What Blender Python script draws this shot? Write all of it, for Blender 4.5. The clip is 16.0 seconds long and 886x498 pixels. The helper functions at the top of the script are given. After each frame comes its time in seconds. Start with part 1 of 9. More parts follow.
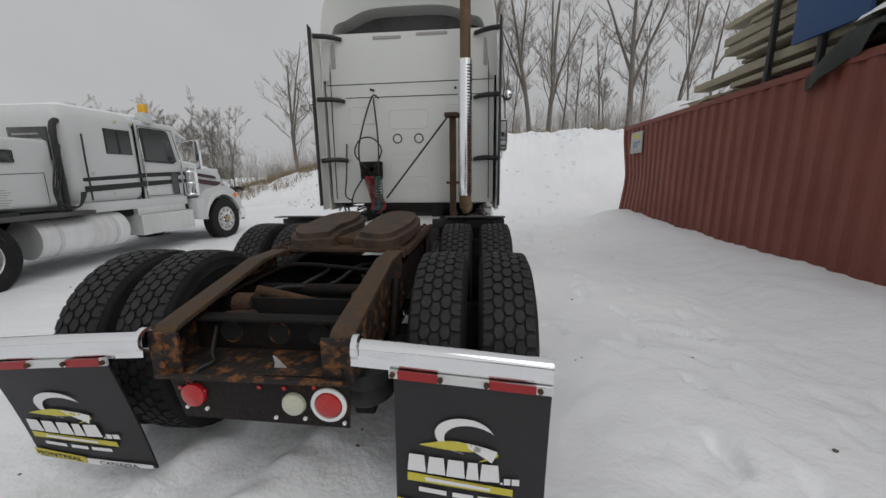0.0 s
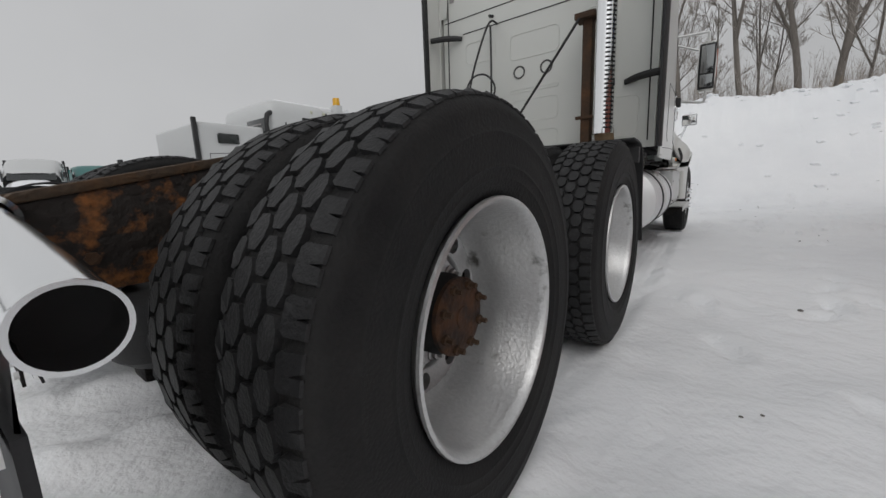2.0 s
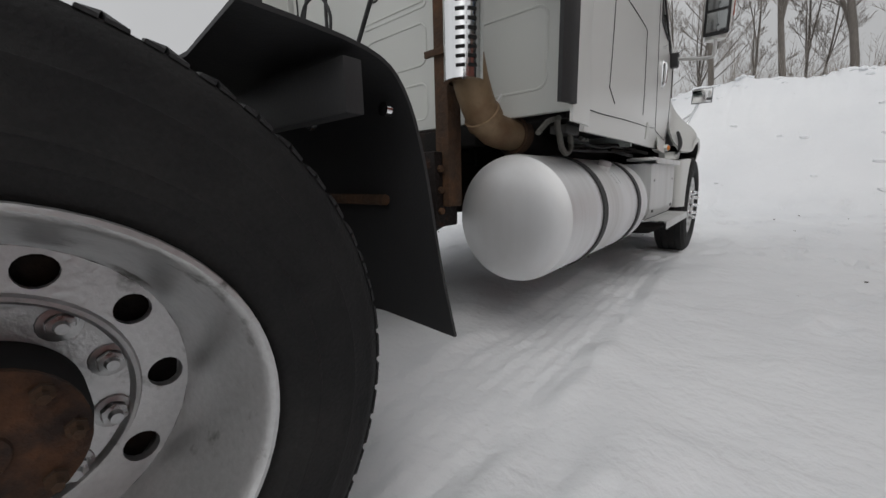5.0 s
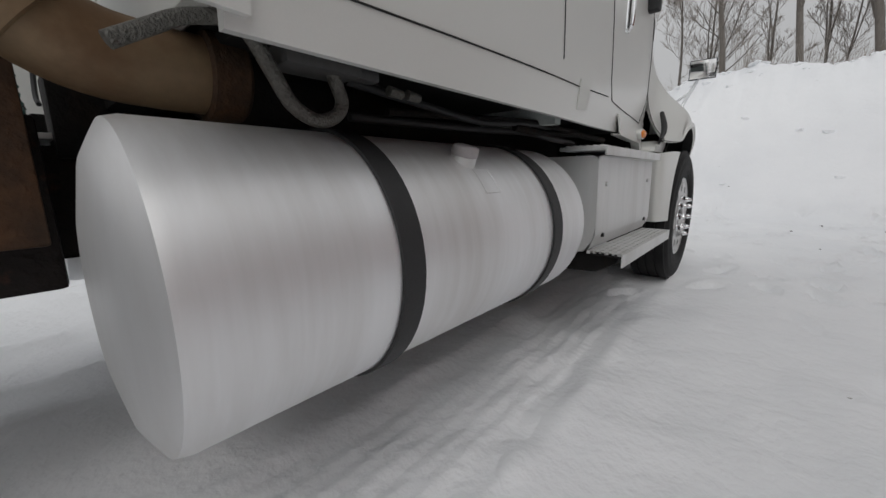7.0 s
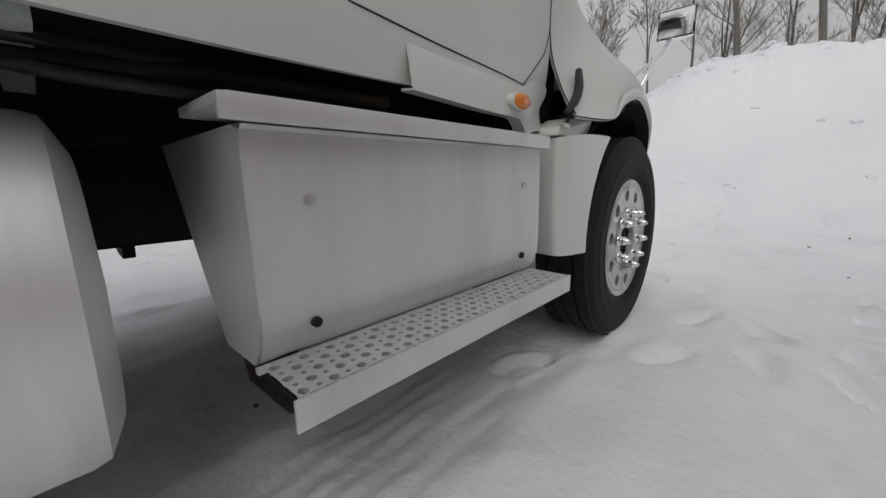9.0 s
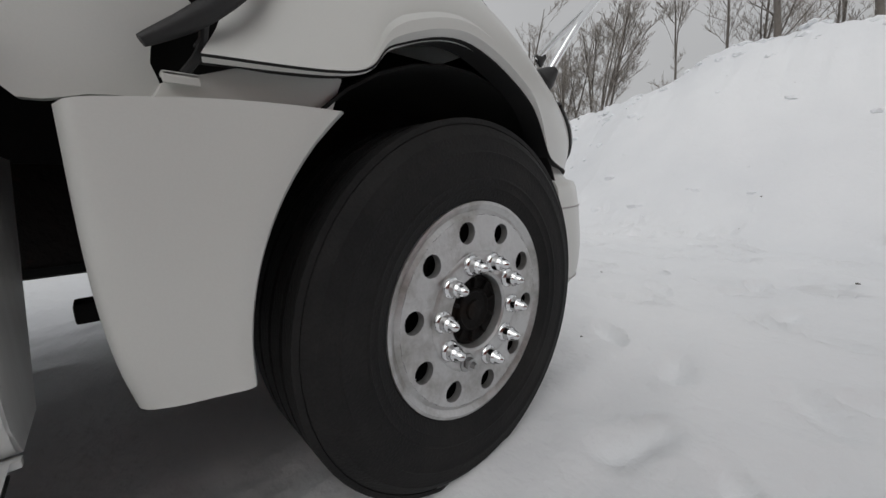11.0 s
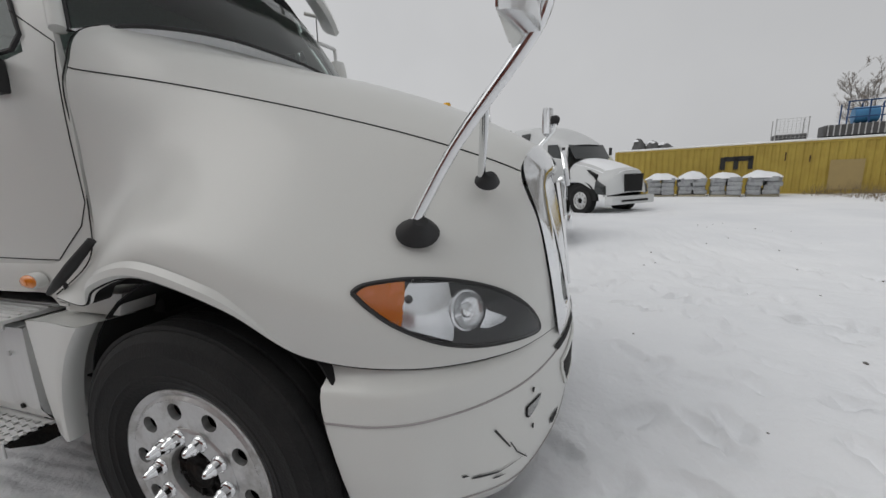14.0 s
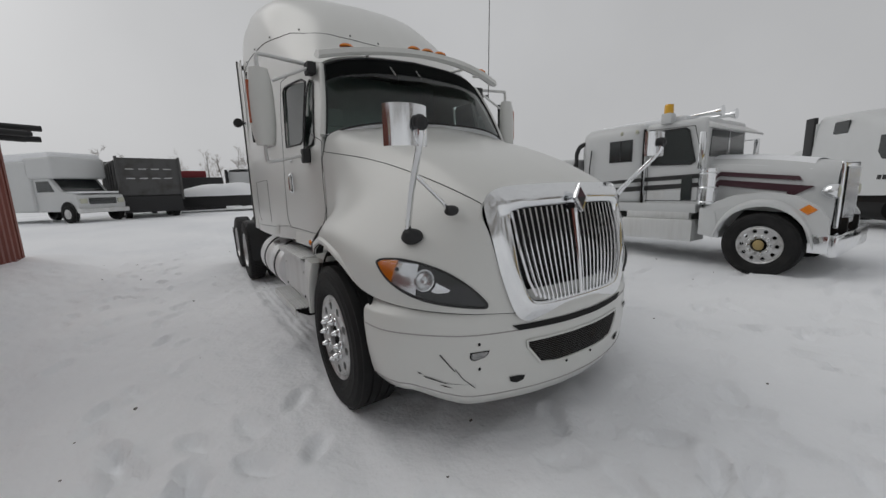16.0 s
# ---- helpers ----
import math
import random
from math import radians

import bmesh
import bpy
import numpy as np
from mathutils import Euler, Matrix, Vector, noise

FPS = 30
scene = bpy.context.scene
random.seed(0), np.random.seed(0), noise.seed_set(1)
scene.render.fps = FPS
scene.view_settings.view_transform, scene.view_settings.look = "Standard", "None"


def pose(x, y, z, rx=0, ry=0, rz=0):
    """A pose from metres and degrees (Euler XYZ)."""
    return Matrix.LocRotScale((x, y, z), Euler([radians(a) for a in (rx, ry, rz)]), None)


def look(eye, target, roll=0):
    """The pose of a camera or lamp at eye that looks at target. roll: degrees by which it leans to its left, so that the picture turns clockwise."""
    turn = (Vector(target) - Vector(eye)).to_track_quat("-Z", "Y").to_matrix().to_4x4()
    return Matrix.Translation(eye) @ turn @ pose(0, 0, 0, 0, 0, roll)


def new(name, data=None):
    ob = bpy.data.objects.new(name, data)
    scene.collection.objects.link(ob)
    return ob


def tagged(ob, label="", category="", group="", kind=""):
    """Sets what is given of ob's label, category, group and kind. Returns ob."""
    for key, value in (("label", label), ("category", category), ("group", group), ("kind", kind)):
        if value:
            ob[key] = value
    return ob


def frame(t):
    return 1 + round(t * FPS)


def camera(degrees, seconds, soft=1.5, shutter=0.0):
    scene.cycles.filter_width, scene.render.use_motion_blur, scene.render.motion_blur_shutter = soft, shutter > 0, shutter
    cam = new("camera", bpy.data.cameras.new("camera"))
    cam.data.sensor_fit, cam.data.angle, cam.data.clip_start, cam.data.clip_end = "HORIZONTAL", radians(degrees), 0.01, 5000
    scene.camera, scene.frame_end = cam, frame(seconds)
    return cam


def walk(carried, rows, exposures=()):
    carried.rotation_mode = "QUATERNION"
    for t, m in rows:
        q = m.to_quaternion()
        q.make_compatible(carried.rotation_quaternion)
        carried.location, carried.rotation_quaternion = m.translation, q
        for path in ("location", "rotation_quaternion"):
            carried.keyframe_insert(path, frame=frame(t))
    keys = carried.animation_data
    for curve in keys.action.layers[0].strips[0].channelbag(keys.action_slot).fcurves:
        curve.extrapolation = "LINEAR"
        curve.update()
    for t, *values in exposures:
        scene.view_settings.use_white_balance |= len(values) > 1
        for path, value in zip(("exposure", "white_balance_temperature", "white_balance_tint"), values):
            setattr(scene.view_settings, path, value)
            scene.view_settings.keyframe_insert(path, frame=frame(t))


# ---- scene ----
cam = camera(100.5, 16.0)
PATH = [
    (0, (0.943, -2.046, 1.514), (0.651, 0.880, 0.922), -0.65),
    (0.5, (1.236, -1.747, 1.326), (0.604, 1.128, 0.745), -1.00),
    (1, (1.382, -1.371, 1.141), (0.354, 1.390, 0.575), -1.35),
    (1.5, (1.532, -1.074, 1.003), (0.063, 1.481, 0.443), -1.35),
    (2, (1.605, -0.764, 0.880), (-0.166, 1.602, 0.360), -2.19),
    (2.5, (1.653, -0.425, 0.851), (-0.163, 1.909, 0.347), -2.35),
    (3, (1.720, -0.076, 0.843), (-0.135, 2.222, 0.315), -1.92),
    (3.5, (1.696, 0.269, 0.826), (-0.136, 2.584, 0.288), -1.37),
    (4, (1.770, 0.665, 0.813), (-0.122, 2.936, 0.301), -1.98),
    (4.5, (1.761, 1.025, 0.822), (-0.119, 3.303, 0.301), -1.61),
    (4.7, (1.768, 1.167, 0.844), (-0.133, 3.425, 0.308), -1.63),
    (6.8, (1.685, 2.676, 0.845), (-0.243, 4.902, 0.271), -0.52),
    (7, (1.712, 2.824, 0.855), (-0.226, 5.037, 0.266), -0.44),
    (7.5, (1.730, 3.179, 0.856), (-0.208, 5.384, 0.237), -0.11),
    (8, (1.731, 3.556, 0.842), (-0.239, 5.741, 0.252), -0.75),
    (8.2, (1.746, 3.707, 0.841), (-0.230, 5.886, 0.255), -0.77),
    (10.3, (1.812, 5.110, 0.871), (-0.266, 7.197, 0.301), -1.00),
    (10.5, (1.820, 5.235, 0.864), (-0.269, 7.314, 0.309), -1.09),
    (11, (1.847, 5.588, 0.877), (-0.313, 7.593, 0.320), -0.80),
    (11.5, (1.802, 5.940, 0.868), (-0.450, 7.836, 0.290), -0.94),
    (12, (1.810, 6.288, 0.913), (-0.722, 7.796, 0.355), -1.23),
    (12.5, (1.749, 6.574, 1.003), (-1.105, 7.257, 0.378), -0.65),
    (13, (1.748, 6.874, 1.169), (-1.189, 7.010, 0.572), -1.05),
    (13.5, (1.837, 7.150, 1.356), (-1.050, 6.599, 0.754), -1.77),
    (14, (1.948, 7.437, 1.441), (-0.863, 6.557, 0.876), -2.06),
    (14.5, (2.017, 7.832, 1.503), (-0.645, 6.563, 0.955), -2.14),
    (15, (2.078, 8.201, 1.538), (-0.406, 6.603, 1.013), -2.34),
    (15.5, (1.959, 8.504, 1.543), (-0.073, 6.355, 1.040), -2.06),
    (16, (1.938, 8.861, 1.553), (0.287, 6.405, 1.058), -1.87),
]
walk(cam, [(t, look(eye, target, roll)) for t, eye, target, roll in PATH], [(0.0, -0.06), (3.0, 0.0), (8.0, 0.0), (10.5, -0.06), (12.2, -0.02), (13.0, 0.12), (14.0, 0.0), (14.6, -0.08), (15.5, -0.18), (16.0, -0.27)])

# ---- world, sun, exposure ----
world = bpy.data.worlds.new("overcast_sky")
scene.world = world
world.use_nodes = True
wn, wl = world.node_tree.nodes, world.node_tree.links
sky = wn.new("ShaderNodeTexSky")
sky.sky_type = "NISHITA"
sky.sun_disc = False
sky.sun_elevation = radians(28)
sky.sun_rotation = radians(150)
sky.dust_density = 6.0
sky.air_density = 1.5
grey = wn.new("ShaderNodeHueSaturation")
grey.inputs["Saturation"].default_value = 0.06
wl.new(sky.outputs[0], grey.inputs["Color"])
cloud = wn.new("ShaderNodeTexNoise")
cloud.inputs["Scale"].default_value = 2.2
cloud.inputs["Detail"].default_value = 5
cramp = wn.new("ShaderNodeMapRange")
cramp.inputs["To Min"].default_value = 4.6
cramp.inputs["To Max"].default_value = 5.9
wl.new(cloud.outputs["Fac"], cramp.inputs["Value"])
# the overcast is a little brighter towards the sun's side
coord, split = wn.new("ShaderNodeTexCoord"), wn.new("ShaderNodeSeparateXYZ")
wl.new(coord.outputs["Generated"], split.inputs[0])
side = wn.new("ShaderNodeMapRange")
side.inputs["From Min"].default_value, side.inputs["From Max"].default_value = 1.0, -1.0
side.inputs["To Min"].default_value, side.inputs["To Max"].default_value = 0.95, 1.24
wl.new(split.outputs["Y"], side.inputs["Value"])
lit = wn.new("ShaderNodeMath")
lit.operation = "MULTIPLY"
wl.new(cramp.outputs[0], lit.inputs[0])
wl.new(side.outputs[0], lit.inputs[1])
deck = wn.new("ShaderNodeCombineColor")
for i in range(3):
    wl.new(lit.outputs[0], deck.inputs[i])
tint = wn.new("ShaderNodeMix")
tint.data_type, tint.blend_type = "RGBA", "MULTIPLY"
tint.inputs["Factor"].default_value = 1.0
tint.inputs["B"].default_value = (0.975, 0.985, 1.005, 1)
wl.new(deck.outputs[0], tint.inputs["A"])
over = wn.new("ShaderNodeMix")
over.data_type = "RGBA"
over.inputs["Factor"].default_value = 0.93
wl.new(grey.outputs[0], over.inputs["A"])
wl.new(tint.outputs["Result"], over.inputs["B"])
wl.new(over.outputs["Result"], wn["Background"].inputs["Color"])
wn["Background"].inputs["Strength"].default_value = 0.096
sun = new("sun", bpy.data.lights.new("sun", "SUN"))
sun.data.energy = 0.55
sun.data.angle = radians(40)
sun.data.color = (1.0, 0.98, 0.95)
sun.matrix_world = look((6, -4, 12), (0, 4, 0))
scene.view_settings.exposure = 0.0


# ---- materials ----
def mat(name, color, rough=0.6, metal=0.0, vary=0.15, size=0.3, bump=0.0, grain=60.0, second=None, patch=0.5, spec=0.5, coat=0.0, stretch=None, per_piece=0.0, sharp=0.12):
    """Base colour with broad stains (size in metres), fine grain, bump; second: a stain colour that covers about the share patch."""
    m = bpy.data.materials.new(name)
    m.use_nodes = True
    n, l = m.node_tree.nodes, m.node_tree.links
    b = n["Principled BSDF"]
    b.inputs["Metallic"].default_value = metal
    b.inputs["Specular IOR Level"].default_value = spec
    b.inputs["Coat Weight"].default_value = coat
    b.inputs["Coat Roughness"].default_value = 0.16
    tc = n.new("ShaderNodeTexCoord")
    mp = n.new("ShaderNodeMapping")
    if stretch:
        mp.inputs["Scale"].default_value = stretch
    l.new(tc.outputs["Object"], mp.inputs["Vector"])
    big = n.new("ShaderNodeTexNoise")
    big.inputs["Scale"].default_value = 1.0 / size
    big.inputs["Detail"].default_value = 6
    big.inputs["Roughness"].default_value = 0.6
    fine = n.new("ShaderNodeTexNoise")
    fine.inputs["Scale"].default_value = grain
    fine.inputs["Detail"].default_value = 3
    for t in (big, fine):
        l.new(mp.outputs[0], t.inputs["Vector"])
    mix = n.new("ShaderNodeMix")
    mix.data_type = "RGBA"
    c = Vector(color)
    if second:
        ramp = n.new("ShaderNodeMapRange")
        ramp.inputs["From Min"].default_value = 1 - patch - sharp
        ramp.inputs["From Max"].default_value = 1 - patch + sharp
        l.new(big.outputs["Fac"], ramp.inputs["Value"])
        l.new(ramp.outputs[0], mix.inputs["Factor"])
        mix.inputs["A"].default_value = (*c, 1)
        mix.inputs["B"].default_value = (*second, 1)
    else:
        l.new(big.outputs["Fac"], mix.inputs["Factor"])
        mix.inputs["A"].default_value = (*(c * (1 - vary)), 1)
        mix.inputs["B"].default_value = (*[min(v * (1 + vary), 1) for v in c], 1)
    hs = n.new("ShaderNodeHueSaturation")
    mr = n.new("ShaderNodeMapRange")
    mr.inputs["To Min"].default_value = 1 - vary
    mr.inputs["To Max"].default_value = 1 + vary
    l.new(fine.outputs["Fac"], mr.inputs["Value"])
    if per_piece:
        oi = n.new("ShaderNodeObjectInfo")
        pr = n.new("ShaderNodeMapRange")
        pr.inputs["To Min"].default_value = 1 - per_piece
        pr.inputs["To Max"].default_value = 1 + per_piece
        l.new(oi.outputs["Random"], pr.inputs["Value"])
        mu = n.new("ShaderNodeMath")
        mu.operation = "MULTIPLY"
        l.new(mr.outputs[0], mu.inputs[0])
        l.new(pr.outputs[0], mu.inputs[1])
        l.new(mu.outputs[0], hs.inputs["Value"])
    else:
        l.new(mr.outputs[0], hs.inputs["Value"])
    l.new(mix.outputs["Result"], hs.inputs["Color"])
    l.new(hs.outputs[0], b.inputs["Base Color"])
    rr = n.new("ShaderNodeMapRange")
    rr.inputs["To Min"].default_value = max(rough - 0.12, 0.02)
    rr.inputs["To Max"].default_value = min(rough + 0.12, 1)
    l.new(big.outputs["Fac"], rr.inputs["Value"])
    l.new(rr.outputs[0], b.inputs["Roughness"])
    if bump:
        bp = n.new("ShaderNodeBump")
        bp.inputs["Strength"].default_value = min(bump, 1)
        bp.inputs["Distance"].default_value = 0.01
        l.new(fine.outputs["Fac"], bp.inputs["Height"])
        l.new(bp.outputs[0], b.inputs["Normal"])
    return m


def glass(name, color=(1, 1, 1), rough=0.02, ior=1.5):
    """Thin pane: tinted see-through with a sharp reflection."""
    m = bpy.data.materials.new(name)
    m.use_nodes = True
    n, l = m.node_tree.nodes, m.node_tree.links
    n.remove(n["Principled BSDF"])
    tr, gl, fr, mx = n.new("ShaderNodeBsdfTransparent"), n.new("ShaderNodeBsdfGlossy"), n.new("ShaderNodeFresnel"), n.new("ShaderNodeMixShader")
    tr.inputs["Color"].default_value = (*color, 1)
    gl.inputs["Roughness"].default_value = rough
    fr.inputs["IOR"].default_value = ior
    l.new(fr.outputs[0], mx.inputs[0])
    l.new(tr.outputs[0], mx.inputs[1])
    l.new(gl.outputs[0], mx.inputs[2])
    l.new(mx.outputs[0], n["Material Output"].inputs["Surface"])
    return m


M = {}
M["paint"] = mat("white_truck_paint", (0.66, 0.665, 0.64), 0.32, vary=0.03, size=0.9, grain=300, coat=0.3)
M["paint_back"] = mat("white_paint_weathered", (0.62, 0.63, 0.60), 0.45, vary=0.04, size=0.5, grain=200)
M["paint_far"] = mat("white_paint_snowy", (0.60, 0.61, 0.61), 0.35, vary=0.06, size=0.8, grain=100)
M["snow"] = None
M["tyre"] = mat("tyre_rubber", (0.011, 0.011, 0.0115), 0.72, vary=0.3, size=0.20, grain=140, bump=0.3, second=(0.030, 0.029, 0.028), patch=0.36, sharp=0.25, spec=0.25)
M["tread"] = mat("tread_rubber", (0.018, 0.018, 0.019), 0.6, vary=0.3, size=0.06, grain=160, bump=0.3, second=(0.045, 0.045, 0.046), patch=0.36, spec=0.35)
M["black"] = mat("black_plastic", (0.02, 0.02, 0.021), 0.6, vary=0.2, size=0.2, grain=150, bump=0.1)
M["dark"] = mat("dark_greasy_steel", (0.009, 0.008, 0.0075), 0.75, vary=0.4, size=0.15, grain=70, bump=0.4, second=(0.030, 0.018, 0.011), patch=0.36, spec=0.2)
# near-black, for liners and for shade put into hollows, holes and underbody
M["void"] = mat("black_liner_and_shade", (0.008, 0.008, 0.008), 0.9, vary=0.2, size=0.2)
M["rust"] = mat("rusty_steel", (0.045, 0.024, 0.012), 0.85, vary=0.4, size=0.13, grain=60, bump=0.7, second=(0.085, 0.040, 0.017), patch=0.45)
M["flange"] = mat("rusty_axle_flange", (0.022, 0.011, 0.007), 0.8, vary=0.4, size=0.05, grain=60, bump=0.6, second=(0.080, 0.034, 0.014), patch=0.5)
M["rail"] = mat("rusted_black_frame_paint", (0.009, 0.006, 0.005), 0.6, vary=0.5, size=0.10, grain=50, bump=0.7, second=(0.075, 0.028, 0.010), spec=0.25, patch=0.30, sharp=0.12)
M["rail_top"] = mat("brown_rusted_flange", (0.058, 0.037, 0.022), 0.8, vary=0.4, size=0.11, grain=70, bump=0.5, second=(0.10, 0.048, 0.017), patch=0.40)
M["grease"] = mat("brown_grease_plate", (0.038, 0.023, 0.014), 0.75, vary=0.35, size=0.12, grain=50, bump=0.35, second=(0.075, 0.047, 0.029), patch=0.5)
M["alu"] = mat("brushed_aluminium", (0.68, 0.685, 0.68), 0.48, 0.55, vary=0.06, size=0.25, grain=30, stretch=(1, 1, 0.12), second=(0.58, 0.575, 0.56), patch=0.4)
M["tank"] = mat("aluminium_tank", (0.82, 0.825, 0.835), 0.50, 0.65, vary=0.02, size=0.3, grain=40, stretch=(0.35, 1.6, 0.12), second=(0.60, 0.585, 0.565), patch=0.40, sharp=0.2)
M["wheel"] = mat("dull_aluminium_wheel", (0.60, 0.60, 0.60), 0.38, 0.75, vary=0.1, size=0.1, grain=90, bump=0.15, second=(0.34, 0.33, 0.31), patch=0.42)
M["wheel_dirty"] = mat("grimy_aluminium_rim", (0.58, 0.58, 0.58), 0.36, 0.75, vary=0.15, size=0.09, grain=90, bump=0.15, second=(0.13, 0.125, 0.115), patch=0.33, sharp=0.06)
M["chrome"] = mat("chrome", (0.86, 0.87, 0.88), 0.09, 1.0, vary=0.03, size=0.3, grain=60)
M["mirror"] = mat("mirror_glass", (0.9, 0.9, 0.9), 0.02, 1.0, vary=0.0)
M["mirror"].node_tree.nodes["Principled BSDF"].inputs["Roughness"].default_value = 0.02
# door mirror: a dark reflection is put into the glass colour
M["mirror_dark"] = mat("mirror_glass_dark_reflection", (0.26, 0.27, 0.27), 0.02, 1.0, vary=0.0)
M["red"] = mat("red_lens", (0.42, 0.012, 0.012), 0.25, vary=0.1, size=0.05, grain=200, coat=0.4)
M["redtape"] = mat("red_reflective_tape", (0.30, 0.012, 0.014), 0.4, vary=0.1, size=0.05, grain=300)
M["amber"] = mat("amber_lens", (0.75, 0.22, 0.015), 0.25, vary=0.08, size=0.05, grain=200, coat=0.5)
M["whitelens"] = mat("dirty_white_lens", (0.50, 0.50, 0.40), 0.35, vary=0.1, size=0.04, coat=0.3)
M["flap"] = mat("black_rubber_flap", (0.016, 0.016, 0.018), 0.62, vary=0.2, size=0.2, grain=150, bump=0.05)
M["ink_white"] = mat("white_print", (0.72, 0.72, 0.72), 0.6, vary=0.06, size=0.05, grain=120)
M["ink_yellow"] = mat("yellow_print", (0.55, 0.48, 0.06), 0.6, vary=0.08, size=0.05, grain=120)
M["ink_black"] = mat("black_print", (0.02, 0.02, 0.02), 0.6, vary=0.1)
M["glass"] = glass("window_glass", (0.62, 0.76, 0.72), 0.02, 1.55)
M["lens"] = glass("clear_lens", (0.97, 0.98, 0.99), 0.03)
M["interior"] = mat("grey_cab_interior", (0.50, 0.54, 0.52), 0.8, vary=0.2, size=0.3)
M["container"] = mat("red_oxide_container_paint", (0.195, 0.054, 0.036), 0.6, vary=0.14, size=0.9, grain=80, second=(0.15, 0.038, 0.026), patch=0.45, sharp=0.2)
M["yellow"] = mat("yellow_container_paint", (0.42, 0.31, 0.055), 0.6, vary=0.08, size=0.8, grain=40, second=(0.33, 0.23, 0.04), patch=0.4, sharp=0.2)
M["wood"] = mat("weathered_lumber", (0.30, 0.27, 0.20), 0.85, vary=0.25, size=0.2, grain=40, bump=0.4, stretch=(1, 0.15, 1), per_piece=0.25)
M["tarp"] = mat("dark_green_tarp", (0.02, 0.026, 0.022), 0.75, vary=0.3, size=0.3, bump=0.3)
M["blue"] = mat("blue_steel", (0.02, 0.065, 0.17), 0.6, vary=0.15, size=0.3)
M["bark"] = mat("grey_bark", (0.17, 0.152, 0.135), 0.9, vary=0.3, size=0.4, grain=18, bump=0.8, stretch=(1, 1, 0.2))
M["twig"] = mat("winter_twigs", (0.33, 0.30, 0.27), 0.9, vary=0.2, size=1.0)
M["brush"] = mat("dry_brush", (0.21, 0.16, 0.10), 0.9, vary=0.3, size=1.0)
M["treeline"] = mat("far_conifers", (0.06, 0.07, 0.065), 0.95, vary=0.3, size=3.0)
M["rubble"] = mat("dark_clods", (0.14, 0.13, 0.12), 0.9, vary=0.3, size=0.1, bump=0.6)
M["teal"] = mat("teal_paint", (0.03, 0.16, 0.15), 0.4, vary=0.08)
M["cream"] = mat("cream_paint", (0.50, 0.49, 0.38), 0.4, vary=0.08)
M["maroon"] = mat("maroon_stripe", (0.05, 0.012, 0.02), 0.45, vary=0.1)
M["greysteel"] = mat("grey_painted_steel", (0.085, 0.085, 0.085), 0.7, vary=0.2, size=0.6, second=(0.05, 0.045, 0.04), patch=0.4)
M["air_red"] = mat("red_air_line", (0.20, 0.016, 0.022), 0.5, vary=0.25, size=0.1)
M["air_green"] = mat("green_air_line", (0.012, 0.075, 0.066), 0.5, vary=0.25, size=0.1)
M["elbow"] = mat("heat_tinted_exhaust", (0.24, 0.165, 0.095), 0.55, 0.35, vary=0.15, size=0.2, grain=60, second=(0.16, 0.09, 0.045), patch=0.45)
M["heat"] = mat("brown_exhaust_stack", (0.12, 0.07, 0.035), 0.6, 0.3, vary=0.2, size=0.15, grain=60, second=(0.2, 0.13, 0.07), patch=0.4)
M["seam"] = mat("panel_gap", (0.02, 0.02, 0.02), 0.9, vary=0.1)
M["notice"] = mat("faded_notice_sheet", (0.42, 0.42, 0.41), 0.7, vary=0.2, size=0.15, grain=60)
M["notice_blue"] = mat("faded_blue_print", (0.16, 0.21, 0.28), 0.7, vary=0.2, size=0.1)
M["smoke"] = mat("smoked_plate", (0.35, 0.33, 0.33), 0.5, vary=0.1)
M["primer"] = mat("tan_primer", (0.36, 0.27, 0.12), 0.8, vary=0.12)
M["beacon"] = mat("yellow_beacon_lens", (0.72, 0.38, 0.01), 0.3, vary=0.1, coat=0.4)
M["reflector"] = mat("lamp_reflector", (0.80, 0.81, 0.82), 0.22, 0.85, vary=0.04, size=0.05, grain=60)
M["foglens"] = mat("dull_fog_lamp_lens", (0.30, 0.30, 0.30), 0.2, 0.6, vary=0.3, size=0.03, grain=120, coat=0.4)
M["nut"] = mat("dull_wheel_nut", (0.42, 0.42, 0.42), 0.3, 0.9, vary=0.2, size=0.03, grain=200)
M["darkglass"] = mat("dark_window_glass", (0.018, 0.022, 0.022), 0.12, vary=0.2, size=0.5, coat=0.6)
M["flaking_rust"] = mat("flaking_orange_rust", (0.012, 0.008, 0.006), 0.8, vary=0.5, size=0.06, grain=45, bump=0.9, second=(0.20, 0.075, 0.018), patch=0.42, sharp=0.08)
M["lamp_dark"] = mat("dark_grey_lamp_panel", (0.035, 0.036, 0.038), 0.35, vary=0.15, size=0.05, grain=200)
M["braid"] = mat("dull_braided_hose", (0.16, 0.155, 0.14), 0.5, 0.5, vary=0.3, size=0.02, grain=150, bump=0.8)
M["shade"] = mat("black_screen_band", (0.006, 0.007, 0.007), 0.9, vary=0.1, size=0.2, spec=0.05)
M["orange"] = mat("orange_red_reflector", (0.36, 0.085, 0.035), 0.35, vary=0.1, size=0.05, grain=200)
M["bag"] = mat("grey_plastic_bags", (0.34, 0.35, 0.36), 0.5, vary=0.25, size=0.25, bump=0.5, grain=20, second=(0.2, 0.2, 0.21), patch=0.4)


